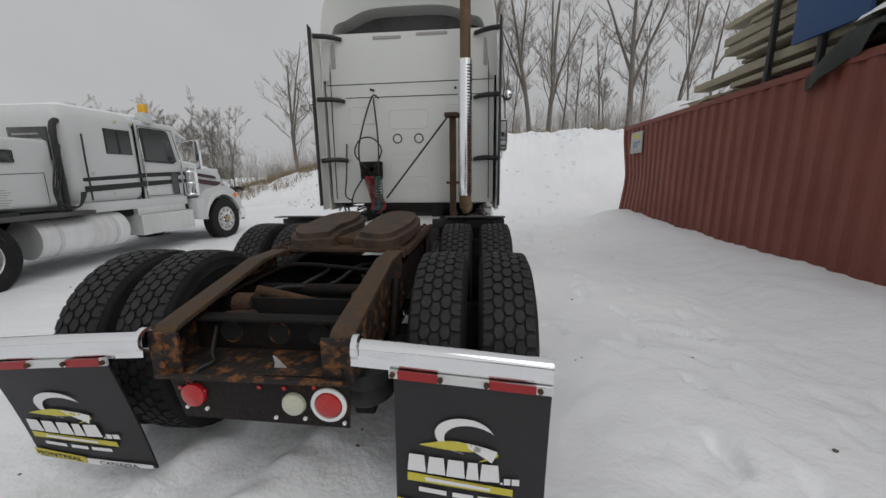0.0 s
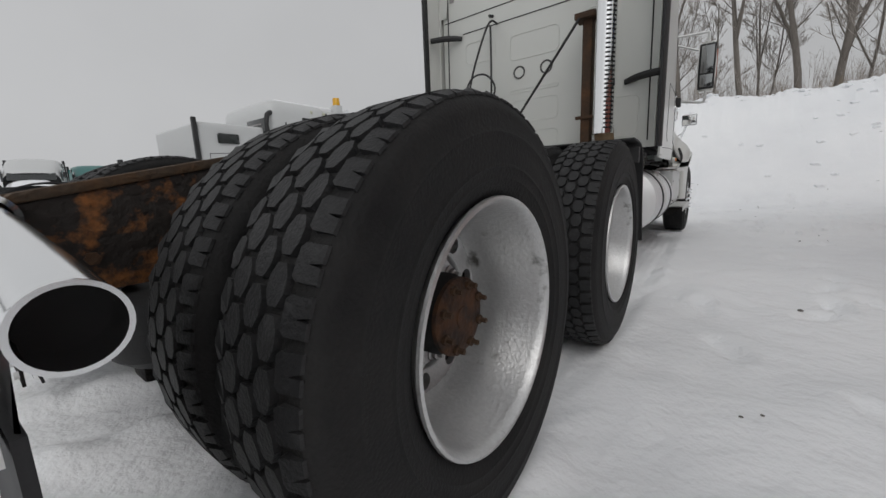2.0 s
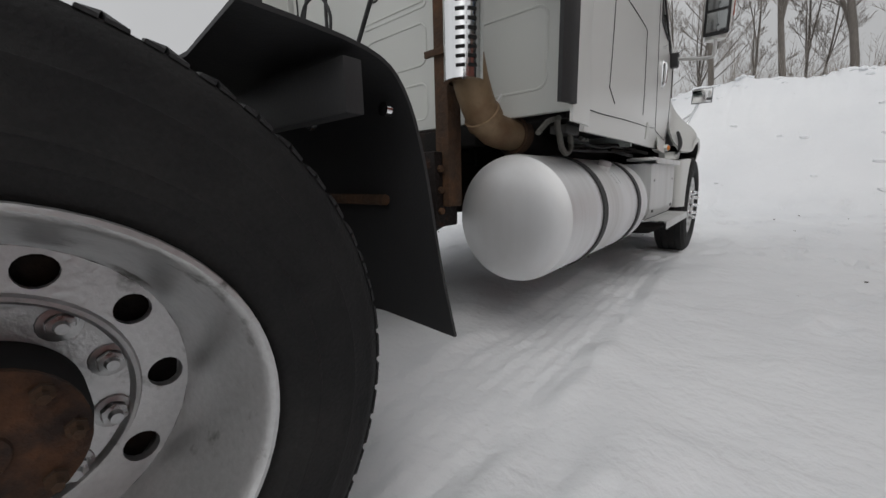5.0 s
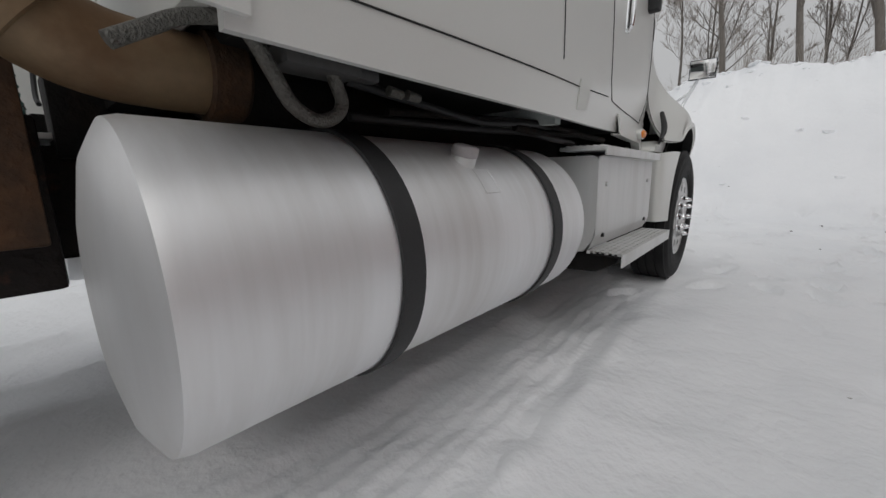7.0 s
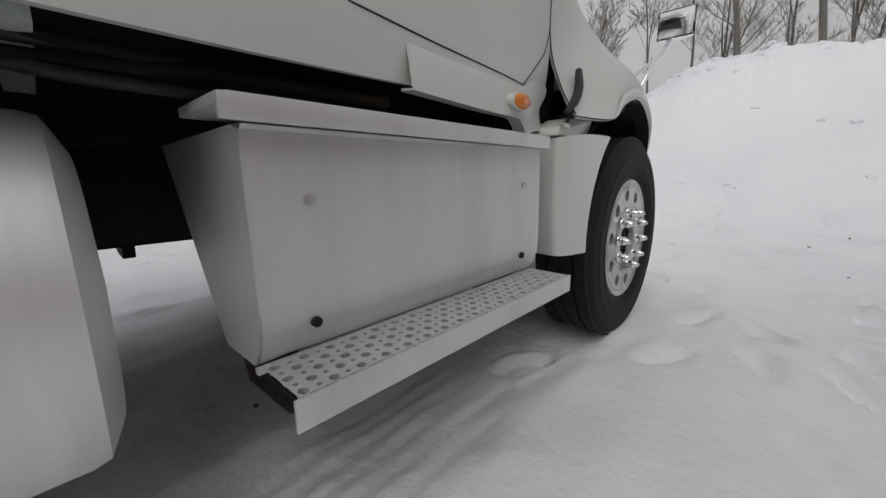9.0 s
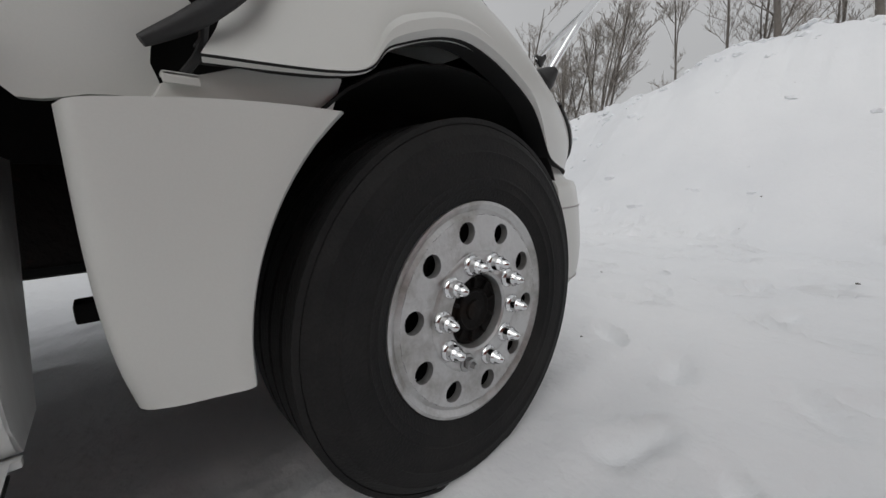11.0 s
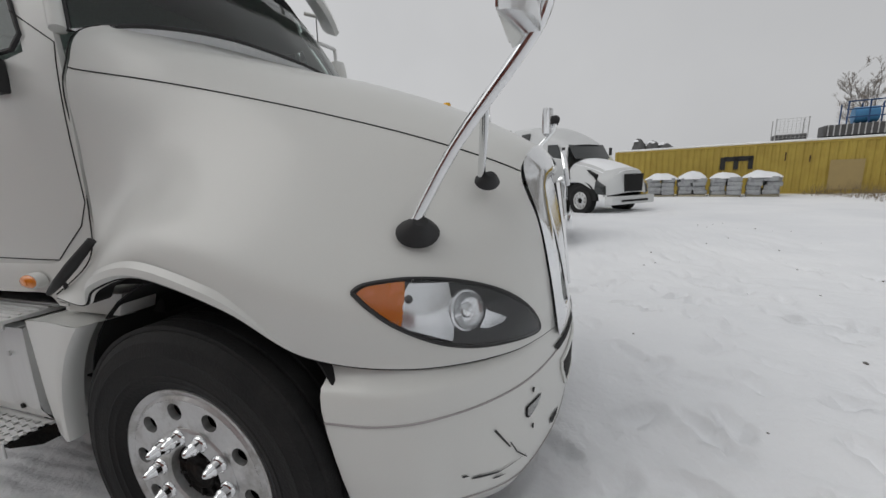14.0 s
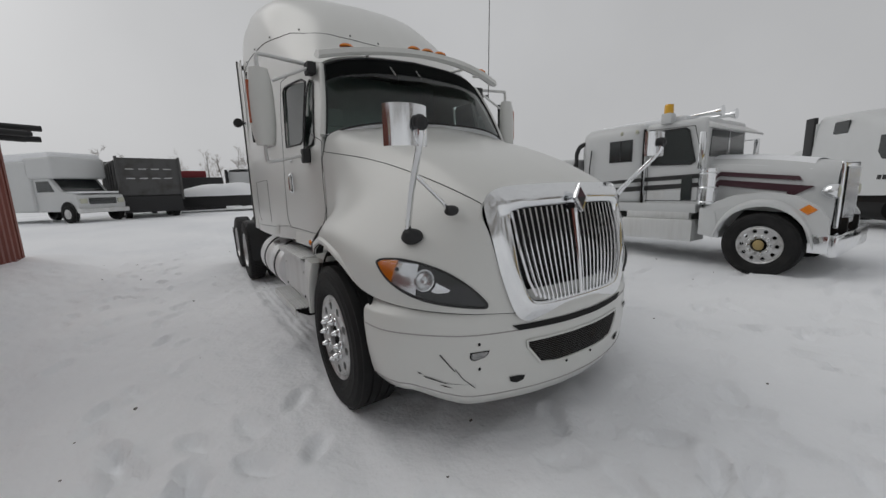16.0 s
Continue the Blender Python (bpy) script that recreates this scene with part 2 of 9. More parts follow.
def snow_material():
    m = bpy.data.materials.new("trodden_snow")
    m.use_nodes = True
    n, l = m.node_tree.nodes, m.node_tree.links
    b = n["Principled BSDF"]
    b.inputs["Roughness"].default_value = 0.75
    b.inputs["Specular IOR Level"].default_value = 0.25
    tc = n.new("ShaderNodeTexCoord")
    sizes = ((0.35, 5), (2.6, 8), (22.0, 4))
    tex = []
    for s, d in sizes:
        t = n.new("ShaderNodeTexNoise")
        t.inputs["Scale"].default_value, t.inputs["Detail"].default_value = s, d
        l.new(tc.outputs["Object"], t.inputs["Vector"])
        tex.append(t)
    r = n.new("ShaderNodeValToRGB")
    r.color_ramp.elements[0].position, r.color_ramp.elements[0].color = 0.30, (0.82, 0.835, 0.86, 1)
    r.color_ramp.elements[1].position, r.color_ramp.elements[1].color = 0.62, (0.92, 0.93, 0.945, 1)
    l.new(tex[0].outputs["Fac"], r.inputs["Fac"])
    # sparse dirt specks
    sp = n.new("ShaderNodeTexVoronoi")
    sp.inputs["Scale"].default_value = 1.3
    l.new(tc.outputs["Object"], sp.inputs["Vector"])
    sm = n.new("ShaderNodeMapRange")
    sm.inputs["From Min"].default_value, sm.inputs["From Max"].default_value = 0.006, 0.012
    sm.inputs["To Min"].default_value, sm.inputs["To Max"].default_value = 0.75, 0.0
    l.new(sp.outputs["Distance"], sm.inputs["Value"])
    mx = n.new("ShaderNodeMix")
    mx.data_type = "RGBA"
    mx.inputs["B"].default_value = (0.22, 0.2, 0.18, 1)
    l.new(sm.outputs[0], mx.inputs["Factor"])
    l.new(r.outputs[0], mx.inputs["A"])
    l.new(mx.outputs["Result"], b.inputs["Base Color"])
    b1 = n.new("ShaderNodeBump")
    b1.inputs["Strength"].default_value, b1.inputs["Distance"].default_value = 0.55, 0.06
    l.new(tex[1].outputs["Fac"], b1.inputs["Height"])
    b2 = n.new("ShaderNodeBump")
    b2.inputs["Strength"].default_value, b2.inputs["Distance"].default_value = 0.65, 0.016
    l.new(tex[2].outputs["Fac"], b2.inputs["Height"])
    l.new(b1.outputs[0], b2.inputs["Normal"])
    l.new(b2.outputs[0], b.inputs["Normal"])
    return m


M["snow"] = snow_material()


# ---- mesh helpers ----
def finish(bm, smooth=38):
    bmesh.ops.recalc_face_normals(bm, faces=bm.faces)
    me = bpy.data.meshes.new("mesh")
    bm.to_mesh(me)
    bm.free()
    if smooth:
        me.shade_smooth()
        me.set_sharp_from_angle(angle=radians(smooth))
    return me


def part(name, bm, material, parent, label="", smooth=38):
    me = bm if isinstance(bm, bpy.types.Mesh) else finish(bm, smooth)
    if not me.materials:
        me.materials.append(M[material])
    ob = new(name, me)
    ob.parent = parent
    if label:
        ob["label"] = label
    return ob


def thing(name, label, category, group="", kind="", at=None):
    ob = tagged(new(name), label, category, group, kind)
    ob.empty_display_size = 0.1
    if at is not None:
        ob.matrix_world = at
    return ob


def single(name, bm, material, label, category, group="", kind="", smooth=38):
    return tagged(part(name, bm, material, None, smooth=smooth), label, category, group, kind)


def join(*bms):
    out = bmesh.new()
    for b in bms:
        me = bpy.data.meshes.new("tmp")
        b.to_mesh(me)
        b.free()
        out.from_mesh(me)
        bpy.data.meshes.remove(me)
    return out


def move(bm, m):
    bmesh.ops.transform(bm, matrix=m, verts=bm.verts)
    return bm


def box(x0, x1, y0, y1, z0, z1, bev=0.0, seg=2):
    bm = bmesh.new()
    bmesh.ops.create_cube(bm, size=1, matrix=Matrix.Translation(((x0 + x1) / 2, (y0 + y1) / 2, (z0 + z1) / 2)) @ Matrix.Diagonal((abs(x1 - x0), abs(y1 - y0), abs(z1 - z0), 1)))
    if bev:
        bmesh.ops.bevel(bm, geom=bm.edges[:], offset=bev, segments=seg, affect="EDGES", profile=0.6)
    return bm


def grid_mesh(rows, close_u=False, close_v=False):
    """Quads between rows of points."""
    bm = bmesh.new()
    vs = [[bm.verts.new(p) for p in r] for r in rows]
    nu, nv = len(rows), len(rows[0])
    for i in range(nu if close_u else nu - 1):
        for j in range(nv if close_v else nv - 1):
            q = [vs[i][j], vs[(i + 1) % nu][j], vs[(i + 1) % nu][(j + 1) % nv], vs[i][(j + 1) % nv]]
            try:
                bm.faces.new(q)
            except ValueError:
                pass
    return bm


def lathe(profile, n=48, axis="x", a0=0.0, a1=2 * math.pi):
    """profile: (radius, along). Turned about the axis."""
    full = abs(a1 - a0 - 2 * math.pi) < 1e-6
    rows = []
    for k in range(n if full else n + 1):
        a = a0 + (a1 - a0) * k / n
        c, s = math.cos(a), math.sin(a)
        if axis == "x":
            rows.append([(t, r * c, r * s) for r, t in profile])
        elif axis == "y":
            rows.append([(r * c, t, r * s) for r, t in profile])
        else:
            rows.append([(r * c, r * s, t) for r, t in profile])
    bm = grid_mesh(rows, close_u=full)
    bmesh.ops.remove_doubles(bm, verts=bm.verts, dist=1e-5)
    return bm


def catmull(pts, n):
    """n steps between each pair of points, smooth."""
    p = [Vector(q) for q in pts]
    out = []
    for i in range(len(p) - 1):
        a, b, c, d = p[max(i - 1, 0)], p[i], p[i + 1], p[min(i + 2, len(p) - 1)]
        for k in range(n):
            t = k / n
            out.append(0.5 * (2 * b + (c - a) * t + (2 * a - 5 * b + 4 * c - d) * t * t + (3 * b - a - 3 * c + d) * t ** 3))
    out.append(p[-1])
    return out


def patch(net, nu, nv):
    """Smooth grid of points through a net of control points."""
    rows = [catmull(r, nv) for r in net]
    cols = [catmull([r[j] for r in rows], nu) for j in range(len(rows[0]))]
    return [[c[i] for c in cols] for i in range(len(cols[0]))]


def tube(pts, r, n=10, smooth_steps=0, cap=True):
    p = catmull(pts, smooth_steps) if smooth_steps else [Vector(q) for q in pts]
    bm = bmesh.new()
    up, rings = None, []
    for i, q in enumerate(p):
        d = (p[min(i + 1, len(p) - 1)] - p[max(i - 1, 0)]).normalized()
        if up is None:
            up = d.orthogonal().normalized()
        up = (up - d * up.dot(d)).normalized()
        s = d.cross(up)
        rad = r
        if isinstance(r, (list, tuple)):
            f = i / (len(p) - 1) * (len(r) - 1)
            k0 = min(int(f), len(r) - 2)
            rad = r[k0] + (r[k0 + 1] - r[k0]) * (f - k0)
        rings.append([bm.verts.new(q + rad * (math.cos(2 * math.pi * k / n) * up + math.sin(2 * math.pi * k / n) * s)) for k in range(n)])
    for a, b in zip(rings, rings[1:]):
        for k in range(n):
            bm.faces.new((a[k], a[(k + 1) % n], b[(k + 1) % n], b[k]))
    if cap:
        bm.faces.new(rings[0][::-1])
        bm.faces.new(rings[-1])
    return bm


def prism(poly, a, b, axis="x", bev=0.0):
    """Polygon (two coordinates) pushed from a to b along the axis."""
    put = {"x": lambda u, v, t: (t, u, v), "y": lambda u, v, t: (u, t, v), "z": lambda u, v, t: (u, v, t)}[axis]
    bm = bmesh.new()
    lo = [bm.verts.new(put(u, v, a)) for u, v in poly]
    hi = [bm.verts.new(put(u, v, b)) for u, v in poly]
    n = len(poly)
    bm.faces.new(lo)
    bm.faces.new(hi[::-1])
    for k in range(n):
        bm.faces.new((lo[k], hi[k], hi[(k + 1) % n], lo[(k + 1) % n]))
    if bev:
        bmesh.ops.recalc_face_normals(bm, faces=bm.faces)
        bmesh.ops.bevel(bm, geom=bm.edges[:], offset=bev, segments=2, affect="EDGES", profile=0.6)
    return bm


def thick(bm, t):
    """Gives a sheet its thickness, inwards."""
    bmesh.ops.recalc_face_normals(bm, faces=bm.faces)
    bm.normal_update()
    faces = bm.faces[:]
    rim = [(e.verts[0], e.verts[1]) for e in bm.edges if e.is_boundary]
    back = {v: bm.verts.new(v.co - v.normal * t) for v in bm.verts[:]}
    for f in faces:
        bm.faces.new([back[v] for v in reversed(f.verts)])
    for a, b in rim:
        bm.faces.new((a, b, back[b], back[a]))
    return bm


def disc(r, n, c, normal="x", depth=0.01):
    return move(lathe([(0.0001, 0), (r, 0), (r, depth), (0.0001, depth)], n, normal), Matrix.Translation(c))


def mirrored(bm):
    """Copy of a mesh across the plane x = 0."""
    b = bm.copy()
    bmesh.ops.scale(b, vec=(-1, 1, 1), verts=b.verts)
    bmesh.ops.reverse_faces(b, faces=b.faces)
    return b


def arc(c, r, a0, a1, n):
    return [(c[0] + r * math.cos(radians(a0 + (a1 - a0) * k / n)), c[1] + r * math.sin(radians(a0 + (a1 - a0) * k / n))) for k in range(n + 1)]


def text_mesh(text, size, depth=0.002):
    cu = bpy.data.curves.new("lettering", "FONT")
    cu.body, cu.size, cu.extrude, cu.align_x, cu.align_y = text, size, depth, "CENTER", "CENTER"
    ob = bpy.data.objects.new("lettering", cu)
    scene.collection.objects.link(ob)
    bpy.context.view_layer.update()
    me = bpy.data.meshes.new_from_object(ob.evaluated_get(bpy.context.evaluated_depsgraph_get()))
    bpy.data.objects.remove(ob)
    bm = bmesh.new()
    bm.from_mesh(me)
    bpy.data.meshes.remove(me)
    return bm


def smooth01(a, b, v):
    t = min(max((v - a) / (b - a), 0.0), 1.0)
    return t * t * (3 - 2 * t)


# ---- ground: one sheet, with drift, bank and wheel ruts ----
CREST = [(-60, 0.0), (-19, 0.0), (-15, 0.35), (-11, 1.5), (-7, 2.15), (-3.6, 2.55), (-1.6, 2.75), (0.2, 3.35), (1.4, 3.45), (3, 3.3), (6, 3.35), (14, 3.5), (60, 3.5)]


def lerp_table(tab, v):
    for (a, p), (b, q) in zip(tab, tab[1:]):
        if v <= b:
            return p + (q - p) * smooth01(a, b, v)
    return tab[-1][1]


def ground_z(x, y):
    n1 = noise.noise((x * 0.35, y * 0.35, 3.1))
    n2 = noise.noise((x * 1.3, y * 1.3, 7.7))
    n3 = noise.noise((x * 4.0, y * 4.0, 1.7))
    z = 0.03 * n1 + 0.012 * n2
    # packed yard rises a little towards the bank
    z += 0.07 * smooth01(5.5, 9.5, y)
    # bank of ploughed snow
    toe = 10.6 + 0.62 * max(0.0, -1.5 - x) + 0.5 * noise.noise((x * 0.3, 0, 5))
    rise = smooth01(toe, toe + 4.9, y)
    if rise > 0:
        c = lerp_table(CREST, x)
        z += c * rise ** 1.15 + rise * (1 - smooth01(18, 24, y)) * (0.16 * n1 + 0.15 * n2 + 0.10 * n3 + 0.05 * noise.noise((x * 9, y * 9, 6.0))) * smooth01(0.3, 1.6, c)
        z += 1.4 * smooth01(19, 32, y) * smooth01(-24, -14, x)
    # the yard rises behind the truck
    z += 0.52 * (1 - smooth01(-11.5, -4.5, y)) * smooth01(-22, -12, x)
    # drift along the container
    d = smooth01(3.5, 5.05, x) * (1 - smooth01(9.2, 10.5, y)) * smooth01(-6.0, -3, y)
    z += (0.36 + 0.006 * y) * d + 0.05 * d * n2 + 0.02 * d * n3
    # wheel ruts beside and behind the truck
    for rx in (0.93, -0.93):
        w = x - rx - 0.03 * math.sin(y * 0.6) - 0.02 * n2
        if abs(w) < 0.40 and -8 < y < 6.2:
            z -= 0.013 * (1 - smooth01(0.20, 0.32, abs(w))) * (1 + 0.5 * n3)
            z += 0.006 * smooth01(0.22, 0.29, abs(w)) * (1 - smooth01(0.30, 0.40, abs(w))) * (1 + 2.0 * n3)
            if abs(w) < 0.25:
                g = 0.35 + 1.1 * max(0.0, noise.noise((x * 1.5, y * 1.1, 31.0)) + 0.35)
                z += (0.0030 * math.cos((w + 0.012 * n3) * 2 * math.pi / 0.075) + 0.0032 * math.cos(y * 2 * math.pi / 0.10 + abs(w) * 30)) * g
            z += 0.012 * noise.noise((x * 9, y * 5, 2.0)) * (1 - smooth01(0.2, 0.36, abs(w)))
    # loose churned track behind and under the tail
    if -4 < y < 1.2 and -3.2 < x < 1.0:
        c_ = 0.917 * (x + 0.43) - 0.398 * (y + 0.62)
        if abs(c_) < 0.42:
            k_ = smooth01(-4, -2.2, y) * (1 - smooth01(0.4, 1.2, y))
            z -= 0.030 * k_ * (1 - smooth01(0.10, 0.20, abs(c_))) * (1 + 0.8 * n3)
            z += 0.028 * k_ * smooth01(0.14, 0.22, abs(c_)) * (1 - smooth01(0.24, 0.42, abs(c_))) * (1 + 1.6 * noise.noise((x * 7, y * 7, 3.3)))
    # footprints and lumps
    if -6 < y < 12 and -8 < x < 4.5:
        z += 0.05 * max(0.0, noise.noise((x * 2.2, y * 2.2, 11.0)) - 0.25) + 0.019 * n3 + 0.018 * n2 + 0.010 * noise.noise((x * 9, y * 9, 4.0))
        z -= 0.05 * max(0.0, noise.noise((x * 3.1, y * 2.3, 21.0)) - 0.45)
        for fx, fy, c, s_, dep in STEPS.get((int(x // 0.8), int(y // 0.8)), ()):
            u, v = (x - fx) * c + (y - fy) * s_, -(x - fx) * s_ + (y - fy) * c
            e = (u / 0.155) ** 2 + (v / (0.058 if u < 0.02 else 0.068)) ** 2
            if e < 3.2:
                z += -dep * (1 - smooth01(0.5, 1.3, e)) + 0.35 * dep * smooth01(1.0, 1.5, e) * (1 - smooth01(1.9, 3.2, e))
    return z


# footprints along a few walked lines
STEPS = {}


def walked(pts, seed, dep):
    r = random.Random(seed)
    for (ax, ay), (bx, by) in zip(pts, pts[1:]):
        d = math.hypot(bx - ax, by - ay)
        a = math.atan2(by - ay, bx - ax)
        n = int(d / 0.62)
        for k in range(n):
            side = 0.11 if k % 2 else -0.11
            fx = ax + (bx - ax) * k / n - math.sin(a) * side + r.uniform(-0.06, 0.06)
            fy = ay + (by - ay) * k / n + math.cos(a) * side + r.uniform(-0.06, 0.06)
            t = a + r.uniform(-0.25, 0.25)
            for i in (-1, 0, 1):
                for j in (-1, 0, 1):
                    STEPS.setdefault((int(fx // 0.8) + i, int(fy // 0.8) + j), []).append((fx, fy, math.cos(t), math.sin(t), 2.3 * dep * r.uniform(0.5, 1.3)))


for path_, seed_, dep_ in (([(2.2, -3.5), (2.5, 0.5), (2.3, 4.0), (2.9, 7.5), (2.2, 9.8)], 1, 0.020), ([(3.2, -2.5), (3.0, 2.0), (3.4, 5.5), (3.0, 10.0)], 2, 0.016), ([(3.4, 9.5), (1.2, 9.0), (-2.0, 8.6), (-5.0, 9.2)], 3, 0.022), ([(1.6, 8.2), (0.2, 9.6), (-2.5, 10.2)], 4, 0.02), ([(2.4, 6.0), (1.9, 8.0), (0.4, 8.6), (-1.6, 7.6), (-3.4, 6.6)], 5, 0.022), ([(-2.4, -3.0), (-2.2, 1.0), (-2.6, 5.0), (-2.0, 8.8)], 6, 0.022), ([(1.8, -4.0), (0.2, -2.2), (-1.8, -2.4), (-3.0, -1.0)], 7, 0.022), ([(3.6, 1.0), (2.0, 2.4), (3.3, 4.0)], 8, 0.014), ([(-1.5, 11), (0.5, 10), (2.8, 10.4)], 9, 0.02), ([(-4, 6), (-3, 8), (-4.5, 10)], 10, 0.022)):
    walked(path_, seed_, dep_)


rs = random.Random(77)
for _ in range(120):
    x0, y0, a0 = rs.uniform(-8, 4), rs.uniform(6.6, 12.5), rs.uniform(0, 6.28)
    walked([(x0, y0), (x0 + 1.9 * math.cos(a0), y0 + 1.9 * math.sin(a0))], rs.randint(0, 9999), 0.017)
for _ in range(16):
    x0, y0, a0 = rs.uniform(1.9, 3.6), rs.uniform(-3, 6.5), rs.uniform(1.0, 2.2)
    walked([(x0, y0), (x0 + 1.9 * math.cos(a0), y0 + 1.9 * math.sin(a0))], rs.randint(0, 9999), 0.014)
for _ in range(10):
    x0, y0, a0 = rs.uniform(-4.5, -1.6), rs.uniform(-3, 6), rs.uniform(0, 6.28)
    walked([(x0, y0), (x0 + 1.9 * math.cos(a0), y0 + 1.9 * math.sin(a0))], rs.randint(0, 9999), 0.018)


def axis_steps(lo, hi, fine_lo, fine_hi, step):
    out = [fine_lo + step * k for k in range(int((fine_hi - fine_lo) / step) + 1)]
    s, v = step, fine_hi
    while v < hi:
        s *= 1.075
        v += s
        out.append(v)
    s, v = step, fine_lo
    while v > lo:
        s *= 1.075
        v -= s
        out.insert(0, v)
    return out


def build_ground():
    xs = axis_steps(-900, 900, -3.0, 4.3, 0.04)
    xs = sorted(xs + [0.62 + 0.02 * k + 0.01 for k in range(34)])
    ys = axis_steps(-900, 900, -3.2, 11.0, 0.04)
    verts = [(x, y, ground_z(x, y) if abs(x) < 90 and abs(y) < 90 else 0.0) for y in ys for x in xs]
    w = len(xs)
    faces = [(j * w + i, j * w + i + 1, (j + 1) * w + i + 1, (j + 1) * w + i) for j in range(len(ys) - 1) for i in range(w - 1)]
    me = bpy.data.meshes.new("ground")
    me.from_pydata(verts, [], faces)
    me.shade_smooth()
    me.materials.append(M["snow"])
    tagged(new("ground", me), "snow-covered yard with wheel ruts, footprints and a ploughed bank", "snow ground", kind="structure")


build_ground()


# ---- wheels ----
AX1, AX2, AX3 = -0.022, 1.312, 6.325   # two drive axles and the steer axle
RT, RS = 0.533, 0.515                # drive and steer tyre radius


def tyre_profile(w, r=RT):
    """Half tyre section as (radius, across), across from -w/2 to w/2."""
    h = w / 2
    side = [(0.300, h * 0.78), (0.315, h * 0.86), (0.338, h * 0.925), (0.341, h * 0.95), (0.345, h * 0.952), (0.362, h * 0.975), (0.364, h * 0.99), (0.368, h * 0.99), (0.370, h * 0.98), (0.40, h * 1.0), (0.425, h * 0.995), (0.427, h * 1.004), (0.431, h * 1.003), (0.433, h * 0.99), (0.44, h * 0.985), (0.468, h * 0.93), (0.472, h * 0.935), (0.488, h * 0.87)]
    side = [(0.300 + (a - 0.300) * (r - 0.300) / 0.215, b) for a, b in side] + [(r - 0.016, h * 0.80)]
    crown = [(r - 0.014, h * 0.7), (r - 0.011, h * 0.35), (r - 0.010, 0)]
    half = side + crown
    return half + [(a, -t) for a, t in half[-2::-1]]


def tread_mesh(w, r=RT, rows=5, n=46):
    """Hexagonal tread blocks standing on the crown; shoulder blocks are longer and notched."""
    bm = bmesh.new()
    rw = w * 0.84 / rows
    for j in range(rows):
        x0 = (j - (rows - 1) / 2) * rw
        edge = j in (0, rows - 1)
        for k in range(n):
            a0 = 2 * math.pi * (k + 0.5 * (j % 2)) / n
            da = 2 * math.pi / n
            hw = rw * (0.50 if edge else 0.52)
            sh = [(-0.9, 0.16), (-0.45, 0.44), (0.45, 0.44), (0.9, 0.16), (0.9, -0.16), (0.45, -0.44), (-0.45, -0.44), (-0.9, -0.16)]
            if edge:
                sh = [(-0.93, 0.30), (-0.5, 0.40), (0.93, 0.40), (0.93, 0.07), (0.3, 0.03), (0.93, -0.03), (0.93, -0.40), (-0.5, -0.40), (-0.93, -0.30)]
                if j == 0:
                    sh = [(-u, v) for u, v in sh][::-1]
            drop = 0.5 * 0.011 * (abs(x0) / (w / 2)) ** 2
            base, top = [], []
            for u, v in sh:
                x, a = x0 + u * hw, a0 + v * da
                ro = r - drop - (0.010 if edge and abs(x) > w * 0.40 else 0)
                base.append(bm.verts.new((x, (r - 0.018) * math.cos(a), (r - 0.018) * math.sin(a))))
                top.append(bm.verts.new((x0 + (x - x0) * 0.95, ro * math.cos(a0 + v * da * 0.95), ro * math.sin(a0 + v * da * 0.95))))
            bm.faces.new(top)
            for q in range(len(sh)):
                bm.faces.new((base[q], base[(q + 1) % len(sh)], top[(q + 1) % len(sh)], top[q]))
    return finish(bm, 25)


def rib_tread(w, r=RT):
    """Smooth steer tread with grooves."""
    h = w * 0.42
    prof = []
    for k in range(4):
        a, b = -h + k * h / 2 + 0.006, -h + (k + 1) * h / 2 - 0.006
        prof += [(r - 0.014, a), (r, a + 0.002), (r, b - 0.002), (r - 0.014, b)]
    return finish(lathe(prof, 72), 30)


def holed_disc(r0, r1, x, holes, rh, rc, n=16):
    """Annulus with round holes, one sector each."""
    bm = bmesh.new()
    half = math.pi / holes
    for s in range(holes):
        ac = 2 * math.pi * s / holes
        inner, outer, deep = [], [], []
        for k in range(n):
            p = 2 * math.pi * k / n
            cu, cv = math.cos(p), math.sin(p)
            hr, ht = rc + rh * cu, rh * cv / rc
            m = max(abs(cu), abs(cv))
            su, sv = cu / m, cv / m
            br = (rc + su * (r1 - rc)) if su > 0 else (rc + su * (rc - r0))
            bt = sv * half
            put = lambda rr, t, xx: bm.verts.new((xx, rr * math.cos(ac + t), rr * math.sin(ac + t)))
            inner.append(put(hr, ht, x))
            outer.append(put(br, bt, x))
            deep.append(put(hr, ht, x - 0.022))
        for k in range(n):
            j = (k + 1) % n
            bm.faces.new((inner[k], inner[j], outer[j], outer[k]))
            bm.faces.new((inner[k], deep[k], deep[j], inner[j]))
    bmesh.ops.remove_doubles(bm, verts=bm.verts, dist=1e-5)
    return bm


MESH = {}


